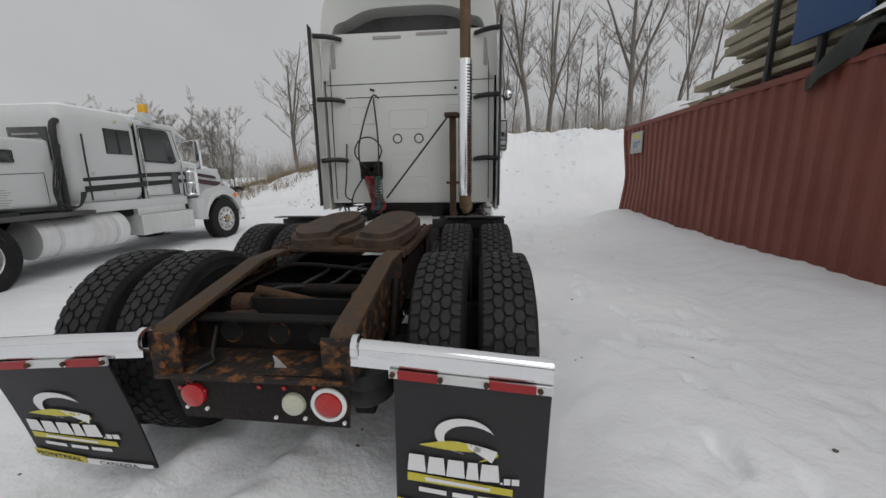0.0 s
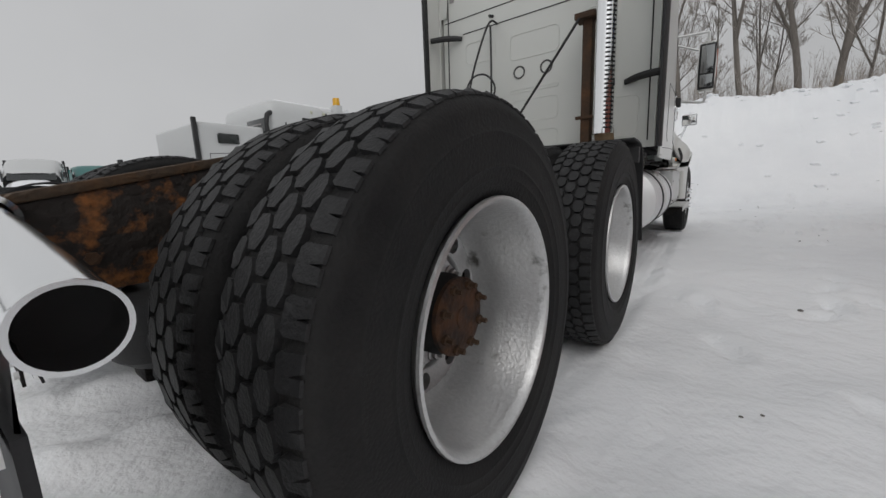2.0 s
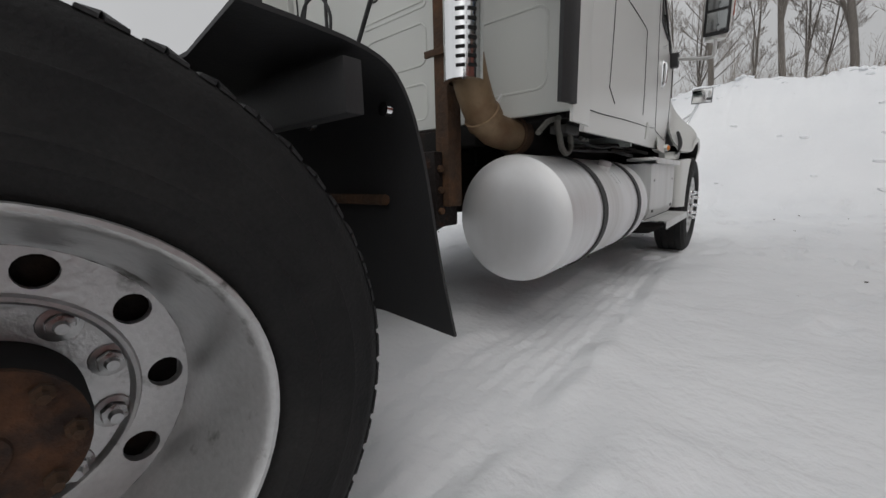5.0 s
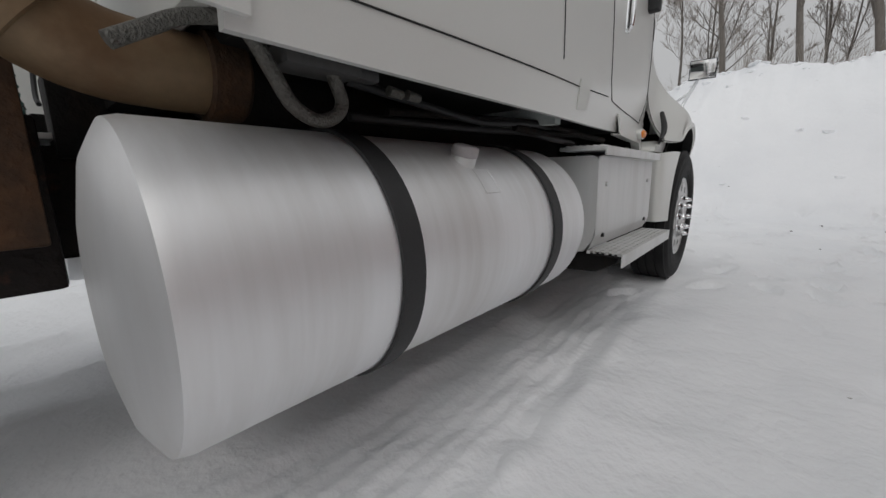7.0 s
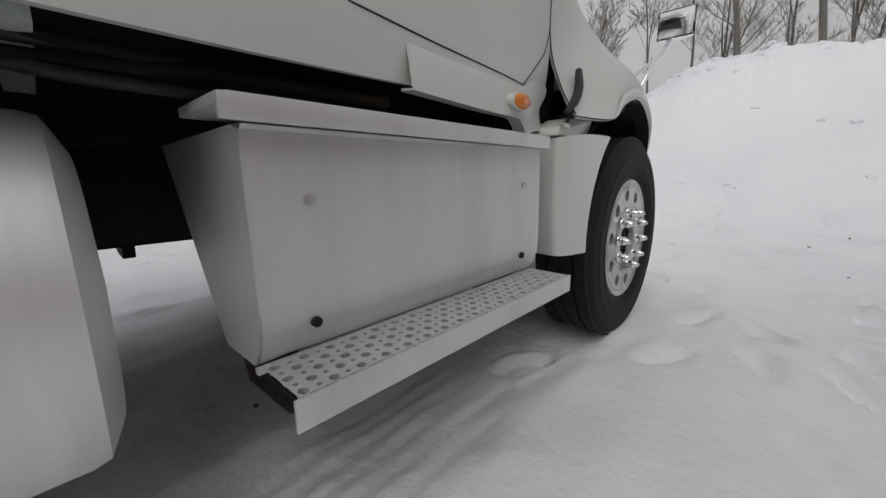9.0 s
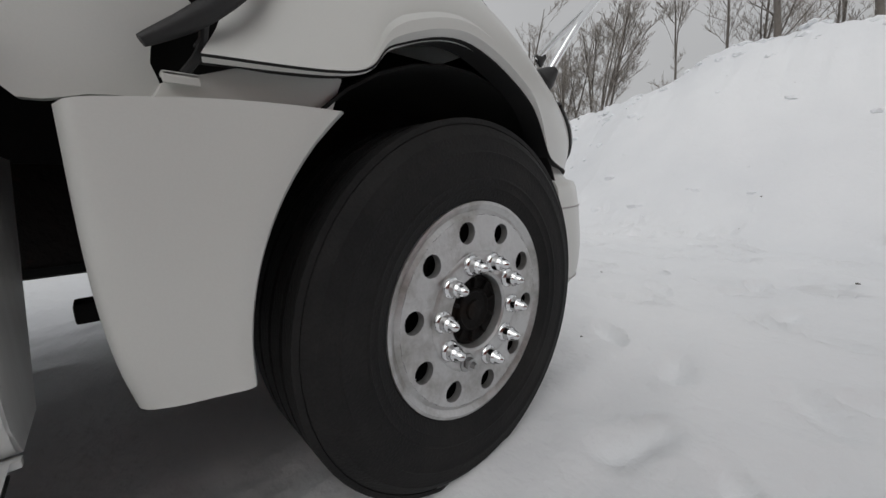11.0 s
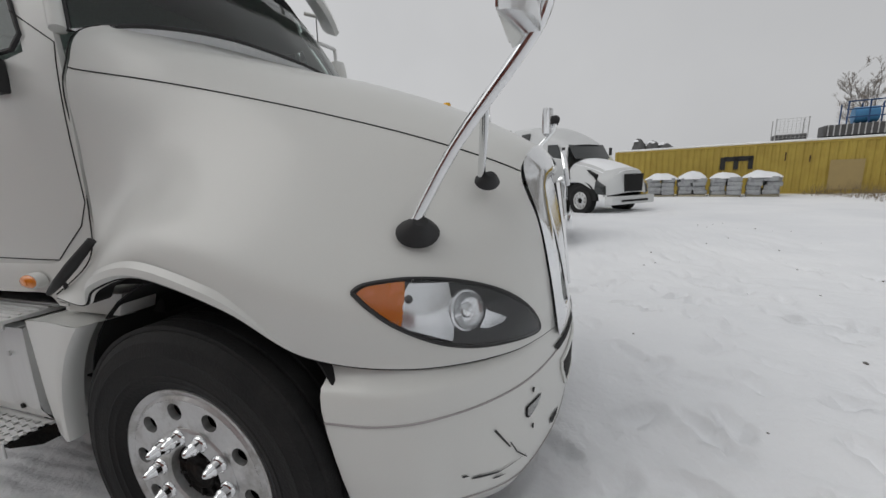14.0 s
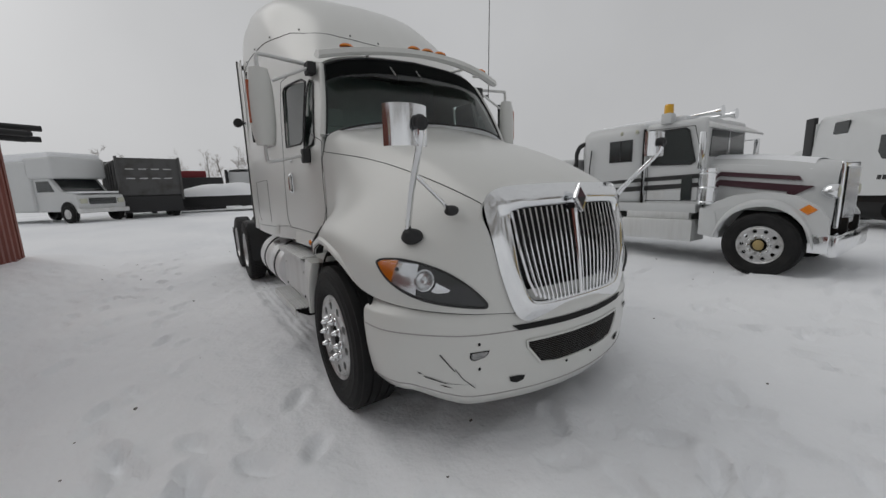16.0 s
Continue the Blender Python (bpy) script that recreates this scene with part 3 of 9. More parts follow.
def wheel_meshes():
    MESH["tyre"] = finish(lathe(tyre_profile(0.285), 72))
    MESH["tread"] = tread_mesh(0.285)
    MESH["tread_b"] = tread_mesh(0.285, rows=5, n=54)
    MESH["steer_tyre"] = finish(lathe(tyre_profile(0.30, RS), 72))
    MESH["steer_tread"] = rib_tread(0.30, RS)
    # dished dual wheel, local x outwards, 0 at the tyre's middle plane
    dish = lathe([(0.300, 0.118), (0.306, 0.126), (0.304, 0.133), (0.297, 0.135), (0.290, 0.128), (0.286, 0.105), (0.276, 0.05), (0.262, 0.0), (0.256, -0.04), (0.250, -0.082), (0.243, -0.100)], 64)
    ring = holed_disc(0.176, 0.243, -0.100, 10, 0.026, 0.209)
    hubface = lathe([(0.176, -0.100), (0.172, -0.090), (0.166, -0.088), (0.162, -0.092), (0.160, -0.103), (0.150, -0.105), (0.108, -0.105), (0.104, -0.12)], 56)
    MESH["dish"] = finish(join(dish, ring, hubface))
    MESH["hub"] = finish(lathe([(0.108, -0.11), (0.107, -0.03), (0.100, -0.02), (0.096, 0.0)], 32))
    fl = [lathe([(0.0001, 0.026), (0.028, 0.026), (0.030, 0.022), (0.060, 0.020), (0.096, 0.016), (0.102, 0.012), (0.102, 0.0), (0.09, -0.005)], 32)]
    MESH["stud"] = finish(lathe([(0.0001, 0.045), (0.007, 0.045), (0.007, 0.028), (0.013, 0.027), (0.013, 0.012)], 6))
    MESH["flange"] = finish(join(*fl))
    MESH["nut"] = finish(join(lathe([(0.0001, 0.036), (0.008, 0.036), (0.010, 0.022)], 12), lathe([(0.010, 0.022), (0.018, 0.020), (0.018, 0.006)], 6), lathe([(0.018, 0.007), (0.026, 0.005), (0.027, 0.0)], 16)), 30)
    # steer wheel, convex face
    face = [lathe([(0.300, 0.110), (0.307, 0.118), (0.305, 0.127), (0.297, 0.129), (0.288, 0.121), (0.282, 0.118), (0.270, 0.126)], 64),
            move(holed_disc(0.172, 0.270, 0.126, 10, 0.030, 0.228), pose(0, 0, 0, 15)),
            lathe([(0.172, 0.126), (0.166, 0.131), (0.158, 0.132), (0.112, 0.132), (0.106, 0.126), (0.100, 0.06)], 48)]
    MESH["steer_face"] = finish(join(*face))
    hubs = [lathe([(0.104, 0.09), (0.100, 0.104), (0.094, 0.106), (0.088, 0.100), (0.062, 0.100), (0.060, 0.112), (0.056, 0.114), (0.050, 0.108), (0.030, 0.108), (0.028, 0.116), (0.0001, 0.118)], 32)]
    MESH["hub_lug"] = finish(box(-0.009, 0.009, -0.005, 0.005, -0.014, 0.014, 0.002))
    MESH["steer_hub"] = finish(join(*hubs))
    MESH["nut_cover"] = finish(join(lathe([(0.0001, 0.059), (0.006, 0.057), (0.011, 0.051), (0.0145, 0.044), (0.0165, 0.037), (0.018, 0.034), (0.020, 0.032), (0.0215, 0.028)], 18), lathe([(0.0215, 0.028), (0.022, 0.012), (0.025, 0.010), (0.030, 0.004), (0.030, 0.0)], 14)), 42)
    MESH["drum"] = finish(lathe([(0.10, 0.0), (0.235, 0.0), (0.24, -0.02), (0.24, -0.09)], 40))
    MESH["barrel"] = finish(lathe([(0.29, -0.13), (0.27, -0.05), (0.265, 0.07), (0.285, 0.12)], 40))


wheel_meshes()


def add(name, key, material, parent, m=None, label=""):
    me = MESH[key]
    if not me.materials:
        me.materials.append(M[material])
    ob = new(name, me)
    ob.parent = parent
    if m is not None:
        ob.matrix_local = m
    if label:
        ob["label"] = label
    return ob


def drive_wheel(name, pos, side, spin, parent, outer=True, label="", tread="tread"):
    """side: 1 faces +x, -1 faces -x."""
    w = part(name, finish(lathe([(0.02, -0.05), (0.09, -0.05), (0.09, -0.12), (0.02, -0.12)], 12)), "dark", parent, label)
    w.matrix_local = pose(*pos, spin, 0, 0 if side > 0 else 180)
    add("tyre", "tyre", "tyre", w)
    add("tread", tread, "tread", w)
    if outer:
        add("rim", "dish", "wheel_dirty", w, label="dished dull aluminium rim with ten hand holes")
        add("hub", "hub", "void", w)
        add("brake_drum", "drum", "dark", w, Matrix.Translation((-0.135, 0, 0)), "dark brake drum behind the rim")
        fl = add("axle_flange", "flange", "flange", w, label="rusty bolted axle flange")
        for k in range(8):
            a = 2 * math.pi * k / 8 + 0.2
            add("flange_stud", "stud", "rust", fl, Matrix.Translation((0, 0.084 * math.cos(a), 0.084 * math.sin(a))))
        for k in range(10):
            a = 2 * math.pi * (k + 0.5) / 10
            add("wheel_nut", "nut", "nut", w, Matrix.Translation((-0.105, 0.143 * math.cos(a), 0.143 * math.sin(a))))
    else:
        add("rim", "barrel", "wheel", w)
    return w


def steer_wheel(name, pos, side, spin, parent, label=""):
    w = part(name, finish(lathe([(0.02, -0.05), (0.09, -0.05), (0.09, -0.12), (0.02, -0.12)], 12)), "dark", parent, label)
    w.matrix_local = pose(*pos, spin, 0, 0 if side > 0 else 180)
    add("tyre", "steer_tyre", "tyre", w)
    add("tread", "steer_tread", "tyre", w)
    add("rim", "steer_face", "wheel", w, label="polished aluminium rim with ten hand holes")
    hub = add("hub", "steer_hub", "dark", w)
    add("brake_drum", "drum", "dark", w, Matrix.Translation((0.075, 0, 0)), "dark brake drum behind the rim")
    for k in range(10):
        a = 2 * math.pi * k / 10
        add("hub_lug", "hub_lug", "dark", hub, pose(0.104, 0.078 * math.cos(a), 0.078 * math.sin(a), math.degrees(a) + 90))
    for k in range(10):
        if side > 0 and k == 6:
            add("wheel_nut", "nut", "rust", w, Matrix.Translation((0.132, 0.143 * math.cos(2 * math.pi * 6.5 / 10), 0.143 * math.sin(2 * math.pi * 6.5 / 10))), "bare rusty wheel nut")
            continue
        a = 2 * math.pi * (k + 0.5) / 10
        add("nut_cover", "nut_cover", "chrome", w, Matrix.Translation((0.132, 0.143 * math.cos(a), 0.143 * math.sin(a))), "pointed chrome nut cover")
    return w


# ---- the white tractor ----
truck = thing("semi_truck", "white conventional sleeper tractor with rusty frame, standing on snow", "truck")


def build_wheels():
    for ax, sp, tr in ((AX1, 12, "tread"), (AX2, 31, "tread_b")):
        for s in (1, -1):
            drive_wheel("wheel", (s * 1.083, ax, 0.545 if ax < 1 else 0.537), s, sp, truck, True, "outer dual wheel, worn black tyre on dull aluminium rim", tr)
            drive_wheel("wheel", (s * 0.743, ax, 0.545 if ax < 1 else 0.537), s, sp + 9, truck, False, "inner dual wheel with black tyre", tr)
    for s in (1, -1):
        steer_wheel("wheel", (s * 1.068, AX3, 0.514), s, 14, truck, "steer wheel with smooth black tyre and chrome nut covers")


build_wheels()


def channel(x, s, y0, y1, z0, z1, t=0.012, fl=0.085):
    """C-section rail, open inwards."""
    return join(box(x, x - s * t, y0, y1, z0, z1, 0.003), box(x, x - s * fl, y0, y1, z1 - t, z1, 0.003), box(x, x - s * fl, y0, y1, z0, z0 + t, 0.003))


def build_frame():
    for s in (1, -1):
        part("frame_rail", channel(s * 0.43, s, -0.40, 7.0, 0.66, 0.93), "rail", truck, "rusty black C-section frame rail")
        # inclined ramp plate over the tail of the rail
        ramp = prism([(-0.66, 0.86), (-0.62, 0.895), (0.0, 1.035), (0.27, 1.035), (0.27, 1.015), (0.02, 1.012), (-0.62, 0.872)], s * 0.34, s * 0.445, "x", 0.004)
        part("ramp_plate", ramp, "rail_top", truck, "brown rusted guide ramp on the frame tail")
        web = prism([(-0.655, 0.70), (-0.655, 0.868), (0.0, 1.012), (0.27, 1.012), (0.27, 0.93), (0.27, 0.66), (-0.55, 0.66)], s * 0.424, s * 0.440, "x", 0.003)
        part("ramp_web", web, "flaking_rust", truck)
        for k in range(7):
            y, z = -0.52 + 0.13 * k, 0.74 + 0.07 * (k % 2)
            part("bolt", disc(0.016, 6, (s * 0.440 - (0.012 if s < 0 else 0), y, z), "x", 0.012), "rust", truck)
        # slide track with toothed rack
        part("slide_rail", box(s * 0.36, s * 0.455, 0.30, 1.62, 0.975, 1.02, 0.006), "rust", truck, "toothed slide track")
        for k in range(22):
            y = 0.33 + 0.058 * k
            part("rack_tooth", box(s * 0.445, s * 0.478, y, y + 0.03, 0.99, 1.035, 0.004), "rust", truck)
            if k % 3 == 0:
                part("bolt", disc(0.017, 6, (s * 0.40, y + 0.02, 1.02), "z", 0.018), "rust", truck)
        # stub hanger and end bracket of the rail
        part("end_bracket", join(box(s * 0.31, s * 0.445, -0.672, -0.655, 0.69, 0.875, 0.004), *[disc(0.017, 6, (s * 0.385, -0.672 - 0.014, z), "y", 0.016) for z in (0.74, 0.82)]), "flaking_rust", truck)
    # cross members
    tailm = part("cross_member", join(box(-0.42, 0.42, -0.435, -0.415, 0.69, 0.875, 0.004), box(-0.42, 0.42, -0.50, -0.42, 0.862, 0.877, 0.003)), "dark", truck, "recessed tail cross member with round holes")
    for x in (-0.24, 0.0, 0.2):
        part("plate_hole", disc(0.046, 20, (x, -0.4385, 0.785), "y", 0.003), "void", tailm)
        part("hole_rim", move(lathe([(0.046, 0.0), (0.052, -0.004), (0.056, 0.0)], 20, "y"), pose(x, -0.436, 0.785)), "flaking_rust", tailm)
    part("tail_floor", box(-0.42, 0.42, -0.70, -0.42, 0.683, 0.699, 0.003), "flaking_rust", truck, "rust-eaten tail floor plate")
    part("tail_lip", tube([(-0.41, -0.70, 0.70), (-0.2, -0.705, 0.703), (0.05, -0.70, 0.697), (0.2, -0.706, 0.70), (0.41, -0.70, 0.698)], 0.010, 6, 4), "flaking_rust", truck)
    part("bent_tab", prism([(0.06, 0.70), (0.115, 0.70), (0.10, 0.715), (0.075, 0.745), (0.058, 0.755), (0.066, 0.725)], -0.60, -0.594, "y"), "alu", truck, "bent bright metal tab")
    part("wiring_loom", tube([(-0.3, -0.45, 0.82), (-0.26, -0.55, 0.74), (-0.22, -0.6, 0.72), (-0.25, -0.66, 0.71), (-0.27, -0.68, 0.66)], 0.008, 6, 4), "black", truck)
    for y in (-0.32, 0.72, 2.05, 2.9):
        part("cross_member", join(box(-0.42, 0.42, y - 0.05, y + 0.05, 0.70, 0.72, 0.003), box(-0.42, 0.42, y - 0.01, y + 0.01, 0.70, 0.90, 0.003)), "dark", truck)
    part("cross_tube", tube([(-0.42, 0.02, 0.84), (0.42, 0.02, 0.84)], 0.035, 14), "dark", truck)
    part("air_pipe", tube([(-0.38, 0.22, 0.90), (-0.25, 0.2, 0.95), (0.05, 0.18, 0.94), (0.2, 0.2, 0.92), (0.38, 0.24, 0.9)], 0.014, 8, 5), "dark", truck)
    # axles, differentials, air springs, beams
    for ax in (AX1, AX2):
        diff = join(lathe([(0.0001, -0.23), (0.10, -0.22), (0.17, -0.14), (0.205, 0), (0.17, 0.13), (0.09, 0.22), (0.07, 0.34), (0.0001, 0.35)], 28, "y"))
        part("differential", move(diff, pose(0.02, ax, 0.535)), "rust", truck, "rusty axle differential housing")
        part("axle_tube", tube([(-1.0, ax, 0.515), (-0.5, ax, 0.515), (-0.2, ax, 0.525), (0.2, ax, 0.525), (0.5, ax, 0.515), (1.0, ax, 0.515)], [0.07, 0.075, 0.11, 0.11, 0.075, 0.07], 16), "dark", truck)
        for s in (1, -1):
            bag = lathe([(0.0001, 0.0), (0.10, 0.0), (0.135, 0.03), (0.14, 0.07), (0.125, 0.10), (0.14, 0.13), (0.135, 0.18), (0.09, 0.2), (0.0001, 0.2)], 24, "z")
            part("air_spring", move(bag, pose(s * 0.40, ax - 0.36, 0.44)), "black", truck)
            part("suspension_beam", box(s * 0.36, s * 0.46, ax - 0.45, ax + 0.42, 0.40, 0.48, 0.015), "dark", truck)
            part("brake_chamber", tube([(s * 0.52, ax - 0.12, 0.56), (s * 0.52, ax - 0.27, 0.6), (s * 0.52, ax - 0.38, 0.62)], [0.075, 0.08, 0.06], 16), "dark", truck)
            part("shock_absorber", tube([(s * 0.47, ax - 0.2, 0.5), (s * 0.46, ax + 0.02, 0.92)], 0.03, 10), "rail", truck)
    part("torque_rod", join(tube([(-0.12, -0.1, 0.77), (-0.3, -0.42, 0.83)], 0.033, 12), tube([(0.12, -0.1, 0.77), (-0.28, -0.2, 0.9)], 0.03, 12), move(lathe([(0.0001, -0.05), (0.055, -0.05), (0.055, 0.05), (0.0001, 0.05)], 16), pose(-0.28, -0.3, 0.86))), "rust", truck, "rusty torque rod")
    part("drive_shaft", tube([(0, 1.7, 0.62), (0, 3.2, 0.70), (0, 4.6, 0.8)], 0.055, 14), "dark", truck)
    part("inter_axle_shaft", tube([(0.02, 0.30, 0.56), (0.02, 0.62, 0.585), (0.02, 1.06, 0.60)], [0.06, 0.05, 0.06], 14), "rust", truck, "rusty inter-axle drive shaft")
    for y, z in ((0.34, 0.62), (0.52, 0.66), (1.05, 0.64)):
        part("cross_member", join(box(-0.42, 0.42, y - 0.06, y + 0.06, z - 0.10, z - 0.085, 0.003), box(-0.42, 0.42, y - 0.008, y + 0.008, z - 0.10, z + 0.06, 0.003)), "dark", truck)
    for pts in ([(-0.36, -0.28, 0.80), (-0.22, -0.1, 0.88), (0.0, 0.12, 0.84), (0.12, 0.4, 0.90), (0.30, 0.6, 0.86)], [(0.36, -0.3, 0.78), (0.24, -0.12, 0.86), (0.28, 0.15, 0.80), (0.14, 0.35, 0.84)], [(-0.30, 0.1, 0.78), (-0.12, 0.3, 0.86), (-0.2, 0.6, 0.82)]):
        part("brake_hose", tube(pts, 0.011, 8, 6), "black", truck)
    part("air_tank", tube([(-0.3, -0.16, 0.56), (0.3, -0.16, 0.56)], 0.10, 18), "dark", truck)
    for s in (1, -1):
        part("suspension_saddle", prism([(0.40, 0.66), (1.0, 0.66), (0.92, 0.55), (0.82, 0.46), (0.58, 0.46), (0.48, 0.55)], s * 0.38, s * 0.47, "x", 0.015), "dark", truck, "black suspension saddle between the axles")
        part("air_spring", move(lathe([(0.0001, 0.0), (0.10, 0.0), (0.13, 0.03), (0.135, 0.07), (0.12, 0.10), (0.135, 0.13), (0.13, 0.18), (0.0001, 0.2)], 22, "z"), pose(s * 0.56, 0.92, 0.46)), "black", truck)
    # rusty tail plate with the lamps
    plate = prism([(-0.33, 0.49), (0.41, 0.475), (0.425, 0.69), (0.42, 0.71), (-0.39, 0.69), (-0.375, 0.66)], -0.668, -0.662, "y", 0.001)
    part("tail_plate", plate, "rail", truck, "rusted steel tail plate with bent corner")
    for x, z, m, r in ((0.328, 0.583, "red", 0.058), (-0.272, 0.6, "red", 0.056), (0.175, 0.578, "whitelens", 0.052)):
        body = lathe([(0.0001, -0.022), (r * 0.6, -0.019), (r * 0.92, -0.010), (r, 0.0), (r, 0.004), (0.0001, 0.004)], 32, "y")
        lamp = part("tail_lamp", move(body, Matrix.Translation((x, -0.672, z))), m, truck, "round " + ("red" if m == "red" else "white") + " lamp")
        if x > 0.3:
            ringm = lathe([(r + 0.001, 0), (r + 0.002, -0.008), (r + 0.018, -0.006), (r + 0.02, 0.0)], 32, "y")
            part("reflective_ring", move(ringm, Matrix.Translation((x, -0.672, z))), "ink_white", lamp, "white reflective ring")
    for x, z in ((-0.33, 0.63), (-0.31, 0.54), (-0.22, 0.62), (-0.22, 0.535), (0.03, 0.65), (0.14, 0.65), (0.22, 0.512), (0.09, 0.51), (0.39, 0.50), (0.27, 0.66), (-0.29, 0.672)):
        part("rivet", disc(0.0085, 10, (x, -0.676, z), "y", 0.008), "ink_white" if z < 0.6 else "red", truck)
    # fifth wheel: two brown greasy pads with a throat and a base
    for s, x in ((1, 0.235), (-1, -0.235)):
        outline = catmull([Vector((*q, 0)) for q in [(x - s * 0.17, 0.16), (x + s * 0.05, 0.10), (x + s * 0.19, 0.24), (x + s * 0.225, 0.62), (x + s * 0.20, 1.02), (x + s * 0.05, 1.16), (x - s * 0.13, 1.12), (x - s * 0.20, 0.80), (x - s * 0.175, 0.42)]], 4)
        pad = prism([(x + (p.x - x) * 0.93, 0.72 + (p.y - 0.66) * 0.88) for p in outline], 1.052, 1.145, "z")
        bmesh.ops.recalc_face_normals(pad, faces=pad.faces)
        bmesh.ops.bevel(pad, geom=[e for e in pad.edges if abs(e.verts[0].co.z - e.verts[1].co.z) < 1e-4 and e.verts[0].co.z > 1.1], offset=0.034, segments=4, affect="EDGES")
        for v in pad.verts:
            v.co.y += 0.12
            if v.co.z > 1.1:
                v.co.z += 0.022 * (1 - min(1.0, abs(v.co.x - x) / 0.2) ** 2)
            v.co.z += 0.03 * smooth01(0.6, 1.3, v.co.y) - 0.075 * (1 - smooth01(0.22, 0.57, v.co.y))
        part("fifth_wheel_pad", pad, "grease", truck, "brown greasy coupling plate", smooth=70)
        part("fifth_wheel_bracket", prism([(0.45, 1.02), (0.95, 1.02), (0.82, 1.10), (0.58, 1.10)], x - 0.03, x + 0.03, "x", 0.006), "dark", truck)
    part("fifth_wheel_base", join(box(-0.36, 0.36, 0.33, 0.95, 1.005, 1.025, 0.004), box(-0.1, 0.1, 0.5, 1.0, 1.02, 1.08, 0.01)), "rust", truck)


build_frame()


def build_mudflaps():
    for s in (1, -1):
        # chrome hanger bar: rounded channel, falling a little outwards
        sec = arc((0, 0.0), 0.036, -148, 200, 20) + [(-0.040, -0.064), (-0.0368, -0.066), (-0.0336, -0.004)] + arc((0, 0.0), 0.0325, 190, -146, 18)
        zi, zo, x0, x1 = 0.845, 0.785, 0.445, 1.225
        rows = [[(s * x, -0.665 + u, z + v) for u, v in sec] for x, z in ((x0, zi), ((x0 + x1) / 2, (zi + zo) / 2 + 0.004), (x1, zo))]
        hanger = part("flap_hanger", grid_mesh(rows, close_v=True), "chrome", truck, "chrome mud flap hanger bar")
        part("end_collar", move(lathe([(0.041, 0), (0.052, 0.004), (0.052, 0.028), (0.041, 0.032)], 24), Matrix.Translation((s * x0 - (0.03 if s < 0 else 0), -0.665, zi))), "chrome", hanger)
        part("end_lip", move(lathe([(0.0322, -0.004), (0.0364, -0.004), (0.0364, 0.002), (0.0322, 0.002), (0.0322, -0.004)], 32), Matrix.Translation((s * x1, -0.665, zo))), "chrome", hanger)
        # black disc inside the open bar end gives it a shaded bore
        part("end_shade_disc", disc(0.0325, 24, (s * (x1 - 0.05), -0.665, zo + 0.0035), "x", 0.006), "void", hanger)
        # reflective strip under the bar
        def strip(xa, xb, mt, lift):
            za = zi + (zo - zi) * (xa - x0) / (x1 - x0) - 0.052
            zb = zi + (zo - zi) * (xb - x0) / (x1 - x0) - 0.052
            return prism([(s * xa, za), (s * xb, zb), (s * xb, zb - 0.034), (s * xa, za - 0.034)], -0.722 - lift, -0.712, "y")
        part("strip", strip(0.60, 1.225, "chrome", 0), "alu", hanger, "bright metal clamp strip")
        for xa, xb in ((0.635, 0.79), (0.985, 1.16)):
            part("reflector", strip(xa, xb, "redtape", 0.003), "redtape", hanger, "red reflective tape")
        for xa in (0.615, 0.80, 0.975, 1.175):
            part("bolt", disc(0.011, 8, (s * xa, -0.732, zi + (zo - zi) * (xa - x0) / (x1 - x0) - 0.069), "y", 0.01), "rust", hanger)
        # rubber flap, slightly bowed; hangs askew
        xa, xb = (0.615, 1.222)
        net = []
        for k in range(7):
            v = k / 6
            z = 0.745 - 0.585 * v
            net.append([(s * (xa + (xb - xa) * u - 0.02 * v * (1 if s > 0 else -3) * u), -0.708 - 0.012 * math.sin(math.pi * u) - 0.03 * v * v + (0.0 if s > 0 else 0.16 * v + 0.02 * v * u), z - 0.03 * u - (0.0 if s > 0 else 0.04 * v * (1 - u)) ) for u in (0, 0.25, 0.5, 0.75, 1)])
        rows = patch(net, 2, 3)
        flap = part("mud_flap", thick(grid_mesh(rows), 0.009), "flap", truck, "black rubber mud flap with white and yellow print")

        def on_flap(u, v, lift):
            """Point on the flap; u to the viewer's right, v down, both 0 to 1."""
            uu = u if s > 0 else 1 - u
            i, j = v * (len(rows) - 1), uu * (len(rows[0]) - 1)
            a, b = min(int(i), len(rows) - 2), min(int(j), len(rows[0]) - 2)
            p = rows[a][b].lerp(rows[a + 1][b], i - a).lerp(rows[a][b + 1].lerp(rows[a + 1][b + 1], i - a), j - b)
            return p + Vector((0, -lift, 0))

        def ink(name, poly, m, label="", lift=0.011):
            """Flat printed shape from (u, v) outline, subdivided to lie on the flap."""
            bm = bmesh.new()
            f = bm.faces.new([bm.verts.new((u, v, 0)) for u, v in poly])
            bmesh.ops.triangulate(bm, faces=bm.faces)
            for vert in bm.verts:
                vert.co = on_flap(vert.co.x, vert.co.y, lift)
            part(name, bm, m, flap, label, smooth=0)

        def band(name, outer, inner, m):
            bm = bmesh.new()
            a = [bm.verts.new(on_flap(u, v, 0.011)) for u, v in outer]
            b = [bm.verts.new(on_flap(u, v, 0.011)) for u, v in inner]
            for k in range(len(a) - 1):
                bm.faces.new((a[k], a[k + 1], b[k + 1], b[k]))
            part(name, bm, m, flap, smooth=0)

        # swirl mark
        n = 26
        aa = [radians(20 + 245 * k / n) for k in range(n + 1)]
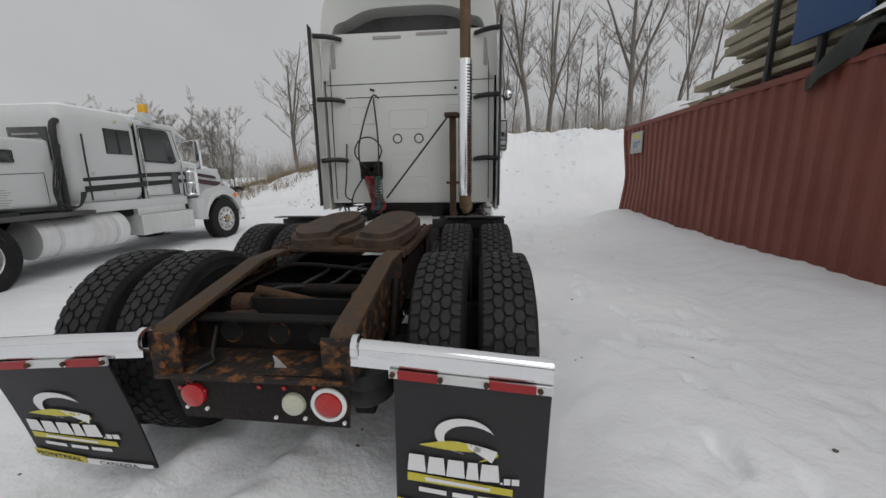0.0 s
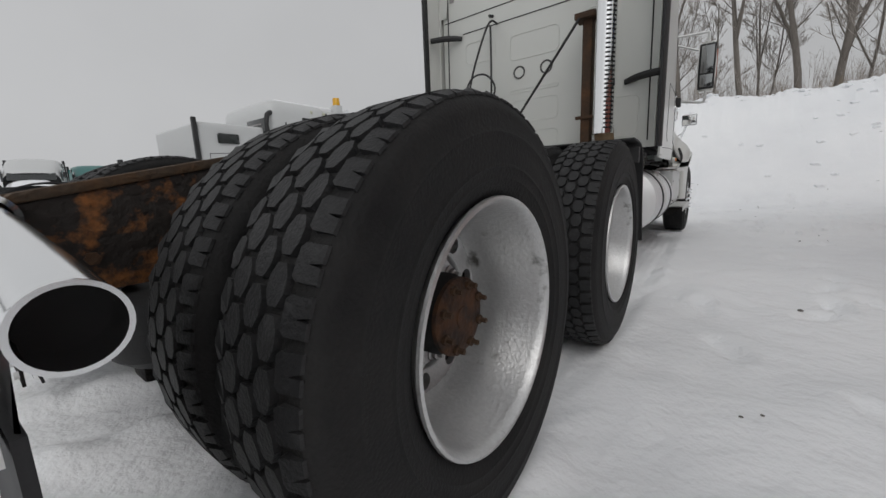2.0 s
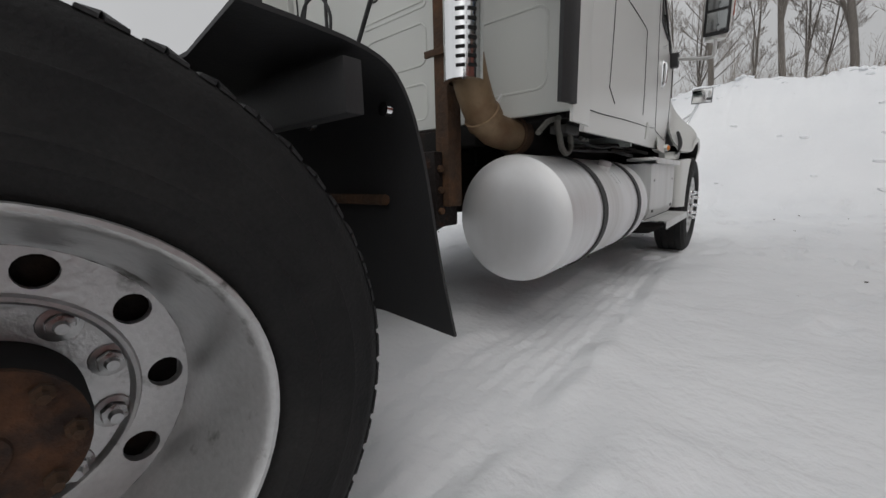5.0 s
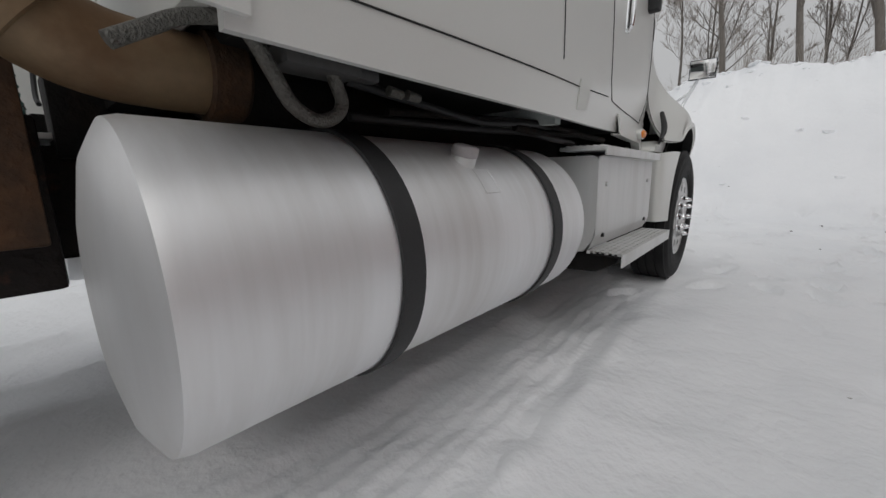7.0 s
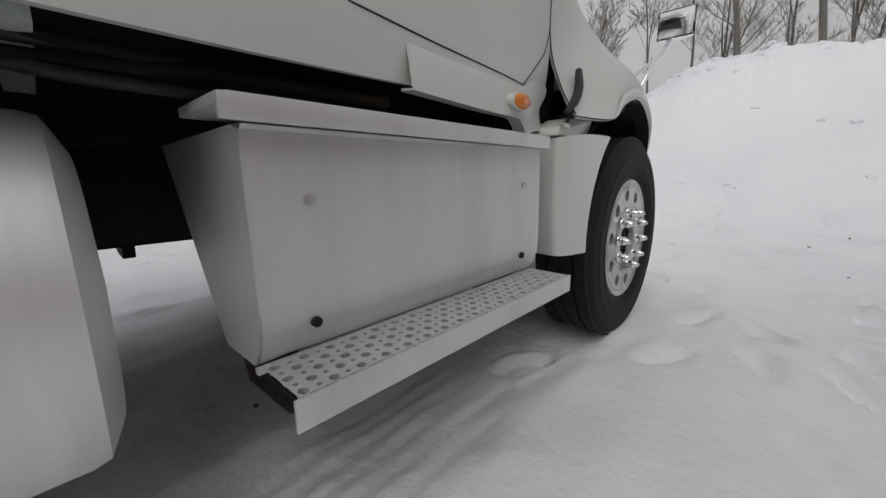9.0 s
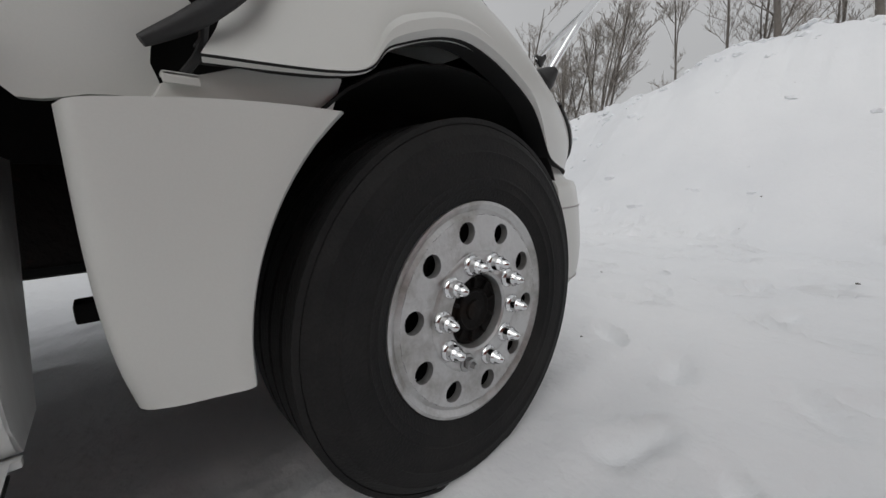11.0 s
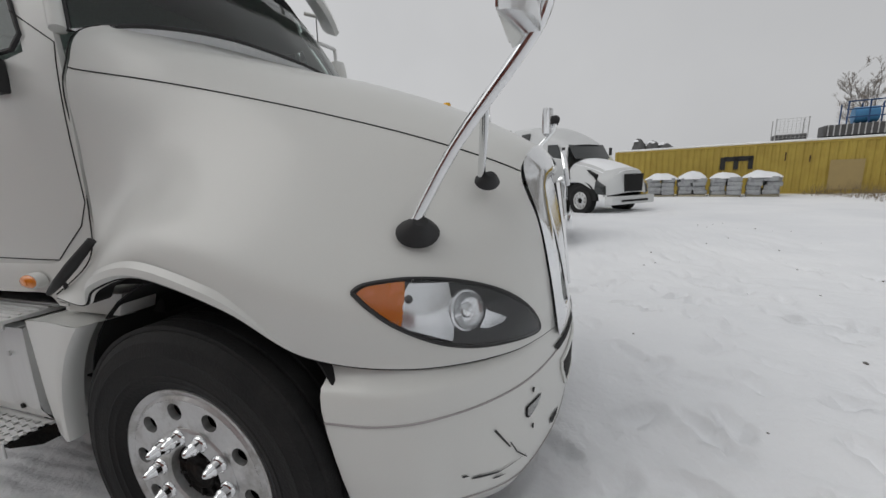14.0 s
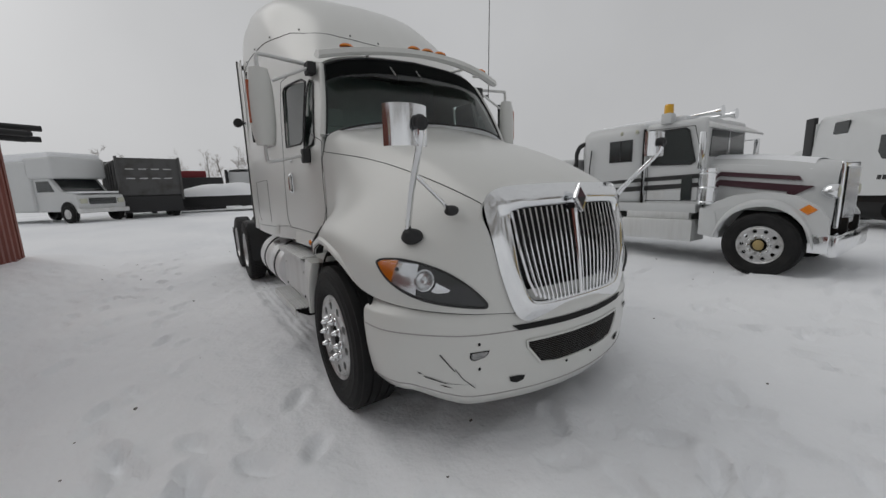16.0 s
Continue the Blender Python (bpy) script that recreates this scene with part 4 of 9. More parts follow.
        band("swirl", [(0.46 + 0.19 * math.cos(a), 0.36 - 0.125 * math.sin(a)) for a in aa], [(0.475 + (0.185 - 0.055 * math.sin((k / n) ** 0.8 * math.pi)) * math.cos(a), 0.372 - (0.12 - 0.035 * math.sin((k / n) ** 0.8 * math.pi)) * math.sin(a)) for k, a in enumerate(aa)], "ink_white")
        m2 = 18
        band("swoosh", [(0.20 + 0.42 * k / m2, 0.45 - 0.045 * math.sin(math.pi * k / m2)) for k in range(m2 + 1)], [(0.17 + 0.45 * k / m2, 0.462 + 0.012 * math.sin(math.pi * k / m2)) for k in range(m2 + 1)], "ink_yellow")
        band("swoosh", [(0.38 + 0.30 * k / m2, 0.405 + 0.05 * (k / m2) ** 2) for k in range(m2 + 1)], [(0.40 + 0.245 * k / m2, 0.425 + 0.115 * (k / m2) ** 1.5) for k in range(m2 + 1)], "ink_white")
        band("swoosh", [(0.56 + 0.125 * math.sin(math.pi * k / m2 * 0.9), 0.54 - 0.11 * k / m2) for k in range(m2 + 1)], [(0.555 + 0.065 * math.sin(math.pi * k / m2 * 0.9), 0.54 - 0.10 * k / m2) for k in range(m2 + 1)], "ink_yellow")
        # brand drawn as five plain blocks, the tail smaller
        u0 = 0.10
        for wd in (0.115, 0.12, 0.125, 0.085, 0.13):
            ink("print_block", [(u0 + 0.012, 0.535 + 0.03 * u0), (u0 + wd - 0.012, 0.535 + 0.03 * u0), (u0 + wd, 0.66 + 0.03 * u0), (u0, 0.66 + 0.03 * u0)], "ink_white")
            u0 += wd + 0.006
        for wd in (0.015, 0.04, 0.045):
            ink("print_block", [(u0, 0.645 + (0.03 if wd < 0.02 else 0)), (u0 + wd, 0.645 + (0.03 if wd < 0.02 else 0)), (u0 + wd, 0.69), (u0, 0.69)], "ink_white")
            u0 += wd + 0.008
        ink("yellow_bar", [(0.10, 0.678), (0.785, 0.722), (0.785, 0.772), (0.10, 0.738)], "ink_yellow")
        ink("print_bar", [(0.21, 0.695), (0.64, 0.722), (0.64, 0.745), (0.21, 0.724)], "ink_white", lift=0.0125)
        for ua, ub in ((0.17, 0.35), (0.39, 0.53), (0.56, 0.72)):
            ink("print_bar", [(ua, 0.768 + 0.04 * ua), (ub, 0.768 + 0.04 * ub), (ub, 0.802 + 0.04 * ub), (ua, 0.802 + 0.04 * ua)], "ink_white")
        ink("yellow_panel", [(0.01, 0.875), (0.46, 0.905), (0.47, 0.94), (0.46, 0.985), (0.01, 0.955)], "ink_yellow")
        ink("white_panel", [(0.47, 0.915), (0.99, 0.945), (0.99, 0.99), (0.47, 0.99)], "ink_white")
        for word, uc, vc, sz in (("MONTREAL", 0.235, 0.93, 0.034), ("CANADA", 0.72, 0.962, 0.032)):
            tm = text_mesh(word, sz * 1.05, 0.0006)
            for v in tm.verts:
                v.co.x *= 1.25
                p = on_flap(min(max(uc + v.co.x / 0.6, 0.001), 0.999), min(max(vc + 0.03 * v.co.x / 0.6 * 2 - v.co.y / 0.58, 0.0), 1.0), 0.0125 + (0.001 if v.co.z > 0 else 0))
                v.co = p
            part("lettering", tm, "ink_black", flap, "black capital letters", smooth=0)


build_mudflaps()
# the tail overhangs a little further
for o in truck.children_recursive:
    if not o.name.startswith("wheel") and not o.parent.name.startswith(("wheel", "axle", "hub")):
        for v in o.data.vertices:
            if v.co.y < -0.41:
                v.co.y -= 0.055


def build_quarter_fenders():
    for s in (1, -1):
        # flat top plate, and the curved black apron in front of the front drive tyres
        path = [(1.25, 1.105), (1.62, 1.10), (1.84, 1.085), (1.93, 1.03), (1.985, 0.89), (2.03, 0.66), (2.085, 0.445)]
        pts = catmull([(0, y, z) for y, z in path[1:]], 4)
        sheet = grid_mesh([[(s * x, p.y + 0.03 * (1 - abs(x - 0.9) / 0.35), p.z) for x in (0.60, 0.75, 0.9, 1.05, 1.2)] for p in pts])
        fender = part("quarter_fender", thick(sheet, 0.008), "black", truck, "black plastic quarter fender with apron")
        part("top_bracket", box(s * 0.45, s * 1.2, 1.79, 1.83, 0.965, 1.06, 0.004), "black", fender)
        for y, x in ((1.915, 1.165), (1.915, 0.88)):
            part("bolt", disc(0.014, 12, (s * x, 1.925 - 0.02, 0.99), "y", 0.014), "chrome", fender)
        part("stay", tube([(s * 0.45, 2.03, 0.80), (s * 1.05, 2.0, 0.80)], 0.014, 8), "rust", fender)


build_quarter_fenders()


# ---- cab and sleeper shell ----
CAB = [
    [(0, 3.03, 3.87), (0.57, 3.03, 3.86), (0.95, 3.03, 3.78), (1.11, 3.03, 3.54), (1.165, 3.03, 2.70), (1.18, 3.03, 1.90), (1.18, 3.03, 1.30), (1.165, 3.03, 1.04)],
    [(0, 3.6, 3.88), (0.57, 3.6, 3.86), (0.94, 3.6, 3.77), (1.10, 3.6, 3.52), (1.155, 3.6, 2.70), (1.175, 3.6, 1.90), (1.178, 3.6, 1.30), (1.165, 3.6, 1.04)],
    [(0, 4.1, 3.79), (0.55, 4.1, 3.77), (0.91, 4.1, 3.65), (1.06, 4.1, 3.36), (1.125, 4.1, 2.70), (1.15, 4.1, 1.90), (1.16, 4.1, 1.30), (1.15, 4.1, 1.045)],
    [(0, 4.55, 3.60), (0.52, 4.55, 3.55), (0.85, 4.55, 3.36), (1.0, 4.55, 3.10), (1.075, 4.55, 2.68), (1.10, 4.55, 1.90), (1.12, 4.55, 1.30), (1.11, 4.55, 1.055)],
    [(0, 5.0, 3.28), (0.50, 5.0, 3.22), (0.80, 5.0, 3.06), (0.94, 5.0, 2.88), (1.01, 5.0, 2.64), (1.065, 5.0, 1.90), (1.075, 5.0, 1.30), (1.06, 5.0, 1.075)],
    [(0, 5.38, 2.92), (0.48, 5.36, 2.88), (0.75, 5.32, 2.81), (0.88, 5.30, 2.74), (0.93, 5.30, 2.60), (1.04, 5.40, 1.90), (1.045, 5.40, 1.30), (1.03, 5.40, 1.10)],
    [(0, 5.56, 2.76), (0.45, 5.53, 2.745), (0.70, 5.47, 2.72), (0.845, 5.42, 2.67), (0.875, 5.43, 2.60), (0.995, 5.74, 1.98), (1.01, 5.755, 1.40), (0.99, 5.755, 1.15)],
]
cab_rows = patch(CAB, 8, 7)
DOOR_WINDOW = [(4.82, 2.00), (5.26, 1.985), (5.33, 2.02), (5.27, 2.53), (5.20, 2.565), (4.86, 2.565), (4.80, 2.53)]
VENT_WINDOW = [(5.36, 1.93), (5.55, 1.95), (5.59, 2.0), (5.40, 2.50), (5.335, 2.53), (5.315, 2.48)]


def inside(poly, u, v):
    hit = False
    for (a, b), (c, d) in zip(poly, poly[1:] + poly[:1]):
        if (b > v) != (d > v) and u < (c - a) * (v - b) / (d - b) + a:
            hit = not hit
    return hit


def bvh_of(bm):
    from mathutils.bvhtree import BVHTree
    return BVHTree.FromBMesh(bm)


def shell(rows, holes=()):
    bm = grid_mesh(rows)
    other = mirrored(bm)
    bm = join(bm, other)
    bmesh.ops.remove_doubles(bm, verts=bm.verts, dist=0.002)
    if holes:
        dead = [f for f in bm.faces if any(inside(h, f.calc_center_median().y, f.calc_center_median().z) and abs(f.calc_center_median().x) > 0.8 for h in holes)]
        bmesh.ops.delete(bm, geom=dead, context="FACES")
    return bm


def project_side(tree, y, z, s, lift=0.0):
    hit = tree.ray_cast(Vector((s * 3.0, y, z)), Vector((-s, 0, 0)))
    p = hit[0] if hit[0] is not None else Vector((s * 1.1, y, z))
    return Vector((p.x + s * lift, y, z))


def dense(poly, step=0.03, closed=True):
    out = []
    pts = poly + poly[:1] if closed else poly
    for a, b in zip(pts, pts[1:]):
        a, b = Vector(a), Vector(b)
        n = max(1, int((b - a).length / step))
        out += [a.lerp(b, k / n) for k in range(n)]
    if not closed:
        out.append(Vector(pts[-1]))
    return [tuple(p) for p in out]


def build_cab():
    full = shell(cab_rows)
    tree = bvh_of(full)
    full.free()
    body = shell(cab_rows, (DOOR_WINDOW, VENT_WINDOW))
    cab = part("cab", thick(body, 0.02), "paint", truck, "glossy white sleeper cab shell", smooth=50)
    # windscreen between the header and the cowl
    top = [Vector(p) for p in ((0, 5.59, 2.735), (0.42, 5.56, 2.72), (0.68, 5.50, 2.69), (0.835, 5.45, 2.64))]
    bot = [Vector(p) for p in ((0, 6.02, 2.11), (0.45, 5.99, 2.10), (0.78, 5.89, 2.06), (0.965, 5.765, 2.0))]
    top, bot = catmull(top, 5), catmull(bot, 5)
    rows = [[a.lerp(b, k / 6) + Vector((0, 0.035 * math.sin(math.pi * k / 6), 0)) for a, b in zip(top, bot)] for k in range(7)]
    ws = join(grid_mesh(rows), mirrored(grid_mesh(rows)))
    bmesh.ops.remove_doubles(ws, verts=ws.verts, dist=0.002)
    g = part("windscreen", ws, "glass", cab, "curved tinted windscreen", smooth=60)
    g.visible_shadow = False
    # black band along the screen's head, and the seal
    hb = [[a.lerp(b, k / 12) + Vector((0, 0.003 + 0.035 * math.sin(math.pi * k / 12), 0.0)) for a, b in zip(top, bot)] for k in range(4)]
    band = join(grid_mesh(hb), mirrored(grid_mesh(hb)))
    bmesh.ops.remove_doubles(band, verts=band.verts, dist=0.002)
    part("screen_shade", band, "shade", cab)
    rear_edge = catmull([Vector(p) for p in ((0, 5.985, 2.09), (0.40, 5.945, 2.077), (0.72, 5.885, 2.045), (0.90, 5.83, 1.955))], 5)
    cw = [[a.lerp(b, k / 3) + Vector((0, 0, 0.010 * math.sin(math.pi * k / 3))) for a, b in zip([p + Vector((0, 0.012, 0.004)) for p in bot], rear_edge)] for k in range(4)]
    cwl = join(grid_mesh(cw), mirrored(grid_mesh(cw)))
    bmesh.ops.remove_doubles(cwl, verts=cwl.verts, dist=0.002)
    part("cowl", thick(cwl, 0.006), "snow", cab, "snow lying along the foot of the windscreen", smooth=60)
    edge = [r[-1] for r in rows]
    seal = tube([p + Vector((0, 0.008, 0)) for p in top] + [p + Vector((0, 0.008, 0)) for p in edge[1:]] + [p + Vector((0, 0.008, 0)) for p in bot[::-1][1:]], 0.008, 8)
    part("screen_seal", join(seal, mirrored(seal)), "black", cab)
    for s in (1, -1):
        pil = [edge[k] + Vector((0.022, -0.01, 0)) for k in range(len(edge))]
        pl = tube(pil, 0.026, 10)
        part("a_pillar", pl if s > 0 else mirrored(pl), "paint", cab)
        # side windows with black seals
        for name, poly in (("door_window", DOOR_WINDOW), ("vent_window", VENT_WINDOW)):
            ring = [project_side(tree, y, z, s, 0.004) for y, z in dense(poly, 0.04)]
            bm = bmesh.new()
            f = bm.faces.new([bm.verts.new(p + Vector((-s * 0.012, 0, 0))) for p in ring])
            bmesh.ops.triangulate(bm, faces=[f])
            w = part(name, bm, "glass", cab)
            w.visible_shadow = False
            part("window_seal", tube(ring + ring[:1], 0.008, 6, cap=False), "black", cab)
        # door outline, skirt seam and other gaps, as thin sunk-looking cords
        lines = [
            [(5.74, 2.02), (5.745, 1.4), (5.70, 1.31), (5.60, 1.225), (5.545, 1.178)],
            [(5.54, 1.174), (4.75, 1.195), (4.70, 1.28), (4.68, 1.6), (4.69, 2.3), (4.74, 2.64), (5.1, 2.665), (5.3, 2.62)],
            [(4.66, 1.20), (4.2, 1.165), (3.2, 1.13), (3.05, 1.13)],
            [(4.05, 1.22), (4.02, 1.6), (4.02, 1.7), (3.32, 1.7), (3.30, 1.26), (3.40, 1.2)],
        ]
        for ln in lines:
            pts = [project_side(tree, y, z, s, 0.001) for y, z in dense(ln, 0.06, False)]
            part("panel_gap", tube(pts, 0.0022, 6), "seam", cab)
        # sleeper side window (dark) and round marker
        win = [(4.15, 2.05), (4.42, 2.05), (4.47, 2.10), (4.43, 2.46), (4.38, 2.5), (4.2, 2.5), (4.15, 2.46)]
        ring = [project_side(tree, y, z, s, 0.006) for y, z in dense(win, 0.05)]
        bm = bmesh.new()
        bmesh.ops.triangulate(bm, faces=[bm.faces.new([bm.verts.new(p) for p in ring])])
        part("sleeper_window", bm, "smoke", cab, "small frosted sleeper window")
        # door handle: chrome bezel with dark grip
        hp = project_side(tree, 4.945, 1.64, s, 0.0)
        hx = hp.x
        hnd = part("door_handle", join(box(hx - s * 0.004, hx + s * 0.012, 4.925, 4.965, 1.54, 1.74, 0.008), tube([(hx + s * 0.01, 4.945, 1.55), (hx + s * 0.03, 4.94, 1.58), (hx + s * 0.03, 4.94, 1.70), (hx + s * 0.01, 4.945, 1.73)], 0.009, 8, 3)), "chrome", cab, "chrome upright door handle")
        part("grip_recess", box(hx + s * 0.012, hx + s * 0.0135, 4.936, 4.958, 1.565, 1.715), "void", hnd)
        lk = project_side(tree, 4.99, 1.86, s, 0.0)
        part("door_lock", join(tube([(lk.x, 4.97, 1.85), (lk.x + s * 0.02, 4.97, 1.85)], 0.012, 10), tube([(lk.x + s * 0.015, 4.96, 1.845), (lk.x + s * 0.015, 5.03, 1.875)], 0.006, 6)), "chrome", cab)
        # amber side marker, low on the cab corner
        lens_ = lathe([(0.0001, 0.017), (0.012, 0.0165), (0.024, 0.013), (0.030, 0.007), (0.032, 0.0)], 28)
        base_ = lathe([(0.0315, 0.004), (0.0345, 0.003), (0.036, -0.002), (0.036, -0.03)], 28)
        for d_ in (lens_, base_):
            for v in d_.verts:
                v.co.y *= 1.58
                v.co.z *= 0.86
        turn = pose(s * 1.079, 5.438, 1.096, 0, 0, 0 if s > 0 else 180)
        mk = part("side_marker", move(lens_, turn), "amber", cab, "oval amber side marker lamp", smooth=60)
        part("marker_base", move(base_, turn), "paint", mk)
        part("marker_field", move(box(0.0165, 0.0185, -0.016, 0.016, -0.012, 0.012, 0.0005), turn), "amber", mk)
        # small plate on the skirt
        plate = grid_mesh([[project_side(tree, 4.215 + 0.125 * u + 0.012 * v, 1.088 + 0.105 * v + 0.012 * u, s, 0.005) for u in (0, 0.5, 1)] for v in (0, 0.5, 1)])
        part("cover_plate", thick(plate, 0.004), "paint_back", cab)
        # cowl foot panel: sill with a drop ahead of the step, cut back along the hood
        sill = [(4.9, 1.052), (5.3, 1.045), (5.44, 1.046), (5.485, 1.042), (5.505, 1.022), (5.515, 0.998), (5.54, 0.998), (5.62, 1.016), (5.70, 1.024)]
        rows_ = []
        for k in range(29):
            y = 4.92 + (5.70 - 4.92) * k / 28 if k < 21 else 5.50 + 0.20 * (k - 20) / 8
            y = 4.92 + 0.58 * k / 20 if k <= 20 else y
            zb = lerp_table(sill, y)
            zt = 1.16 + 0.085 * smooth01(5.5, 5.7, y)
            g_ = max(0.0, (y - 5.5) / 0.2)
            row = []
            for q in range(9):
                v = q / 8
                sh = lerp_table([(0, 0.0), (0.3, -0.015), (0.75, 0.065), (1, 0.03)], v)
                yy, zz = y + g_ * sh, zb + (zt - zb) * v
                base_x = abs(project_side(tree, min(yy, 5.70), max(zz, 1.17), 1, 0.0).x)
                row.append((s * (base_x + 0.004 + (0.020 + 0.012 * g_) * (1 - v) ** 0.7 - 0.02 * g_ * g_), yy, zz))
            rows_.append([(row[0][0] - s * 0.05, row[0][1], row[0][2] + 0.004)] + row)
        part("cowl_panel", thick(grid_mesh(rows_), 0.008), "paint", cab)
        # solid black box gives the gap behind the hood its shade
        part("cowl_shade_box", box(s * 0.6, s * 0.94, 5.60, 5.95, 0.95, 1.58, 0.01), "void", cab)
    # floor of the shell, blackened as shade; dark interior, seats, wheel
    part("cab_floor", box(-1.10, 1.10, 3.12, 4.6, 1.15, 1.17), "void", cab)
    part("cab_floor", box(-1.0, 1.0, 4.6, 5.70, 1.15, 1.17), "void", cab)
    part("dashboard", join(box(-0.93, 0.93, 5.45, 5.80, 1.60, 1.98, 0.06, 3)), "interior", cab)
    part("rear_partition", box(-1.05, 1.05, 4.25, 4.30, 1.05, 2.9), "interior", cab)
    for x in (0.5, -0.5):
        part("seat", join(box(x - 0.25, x + 0.25, 4.55, 5.05, 1.45, 1.62, 0.05), box(x - 0.25, x + 0.25, 4.45, 4.60, 1.58, 2.28, 0.05), box(x - 0.14, x + 0.14, 4.46, 4.56, 2.28, 2.48, 0.04)), "interior", cab)
    ring = [(-0.5 + 0.22 * math.cos(a), 5.36 - 0.06 * math.sin(a), 1.98 + 0.2 * math.sin(a)) for a in [2 * math.pi * k / 28 for k in range(29)]]
    part("steering_wheel", tube(ring, 0.016, 8, cap=False), "interior", cab)
    # wipers parked under the head of the screen glass
    for x in (0.05, 0.32):
        part("wiper", tube([(x, 5.70, 2.63), (x - 0.03, 5.745, 2.555)], 0.005, 6), "alu", cab)
    # sun visor with marker lamps
    vis = []
    for k in range(17):
        u = -1 + 2 * k / 16
        x = u * 0.95
        y = 5.86 - 0.20 * u * u
        z = 2.735 - 0.075 * u * u
        vis.append([(x, y - 0.10, z + 0.012), (x, y - 0.03, z + 0.035), (x, y + 0.04, z + 0.01), (x, y + 0.05, z - 0.03), (x, y + 0.02, z - 0.05), (x, y - 0.06, z - 0.02)])
    visor = grid_mesh(vis, close_v=True)
    visor.verts.ensure_lookup_table()
    visor.faces.new([visor.verts[i] for i in range(6)])
    visor.faces.new([visor.verts[i] for i in range(16 * 6, 17 * 6)])
    vz = part("sun_visor", visor, "paint", truck, "white exterior sun visor over the windscreen")
    for x in (-0.82, 0.82, -0.5, 0.5):
        part("visor_stay", tube([(x, 5.72 - 0.12 * x * x, 2.735 - 0.04 * x * x), (x * 0.95, 5.52, 2.74)], 0.014, 8), "paint", vz)
    for x in (0.72, 0.14, 0.0, -0.14, -0.72):
        u = x / 0.95
        cap = lathe([(0.0001, 0.026), (0.03, 0.022), (0.045, 0.01), (0.047, 0)], 16, "z")
        for v in cap.verts:
            v.co.x *= 1.3
            v.co.y *= 0.8
        part("marker_lamp", move(cap, Matrix.Translation((x, 5.83 - 0.2 * u * u, 2.768 - 0.075 * u * u))), "amber", vz, "amber roof marker lamp")
    # seam of the roof cap, round the sides and the front, with its row of screws
    def round_roof(lift):
        edge_ = [project_side(tree, y, lerp_table([(3.05, 3.14), (3.5, 3.17), (4.16, 3.16), (4.7, 3.12), (5.02, 3.05), (5.15, 3.02)], y) + lift, 1, 0.001) for y in [3.06 + 0.0995 * k for k in range(22)]]
        x_end = edge_[-1].x
        front = []
        for k in range(1, 13):
            x = x_end * (1 - k / 12)
            h = tree.ray_cast(Vector((x, 8.0, 2.90 + lift + 0.11 * (x / x_end) ** 2)), Vector((0, -1, 0)))
            if h[0] is not None:
                front.append(h[0] + Vector((0, 0.001, 0)))
        half_ = edge_ + front
        return half_ + [Vector((-p.x, p.y, p.z)) for p in half_[::-1][1:]]

    part("roof_seam", tube(round_roof(0.0), 0.0036, 6), "seam", cab)
    studs = round_roof(0.035)
    for k in range(3, len(studs) - 3, 5):
        part("roof_screw", tube([studs[k] - Vector((0, 0, 0.007)), studs[k] + Vector((0, 0, 0.007))], 0.008, 8), "seam", cab)
    part("aerial", join(tube([(-0.93, 5.35, 2.55), (-1.10, 5.40, 2.6)], 0.01, 6), tube([(-1.10, 5.40, 2.55), (-1.12, 5.42, 3.75)], 0.005, 6)), "black", cab, "thin black whip aerial")
    return tree


cab_tree = build_cab()


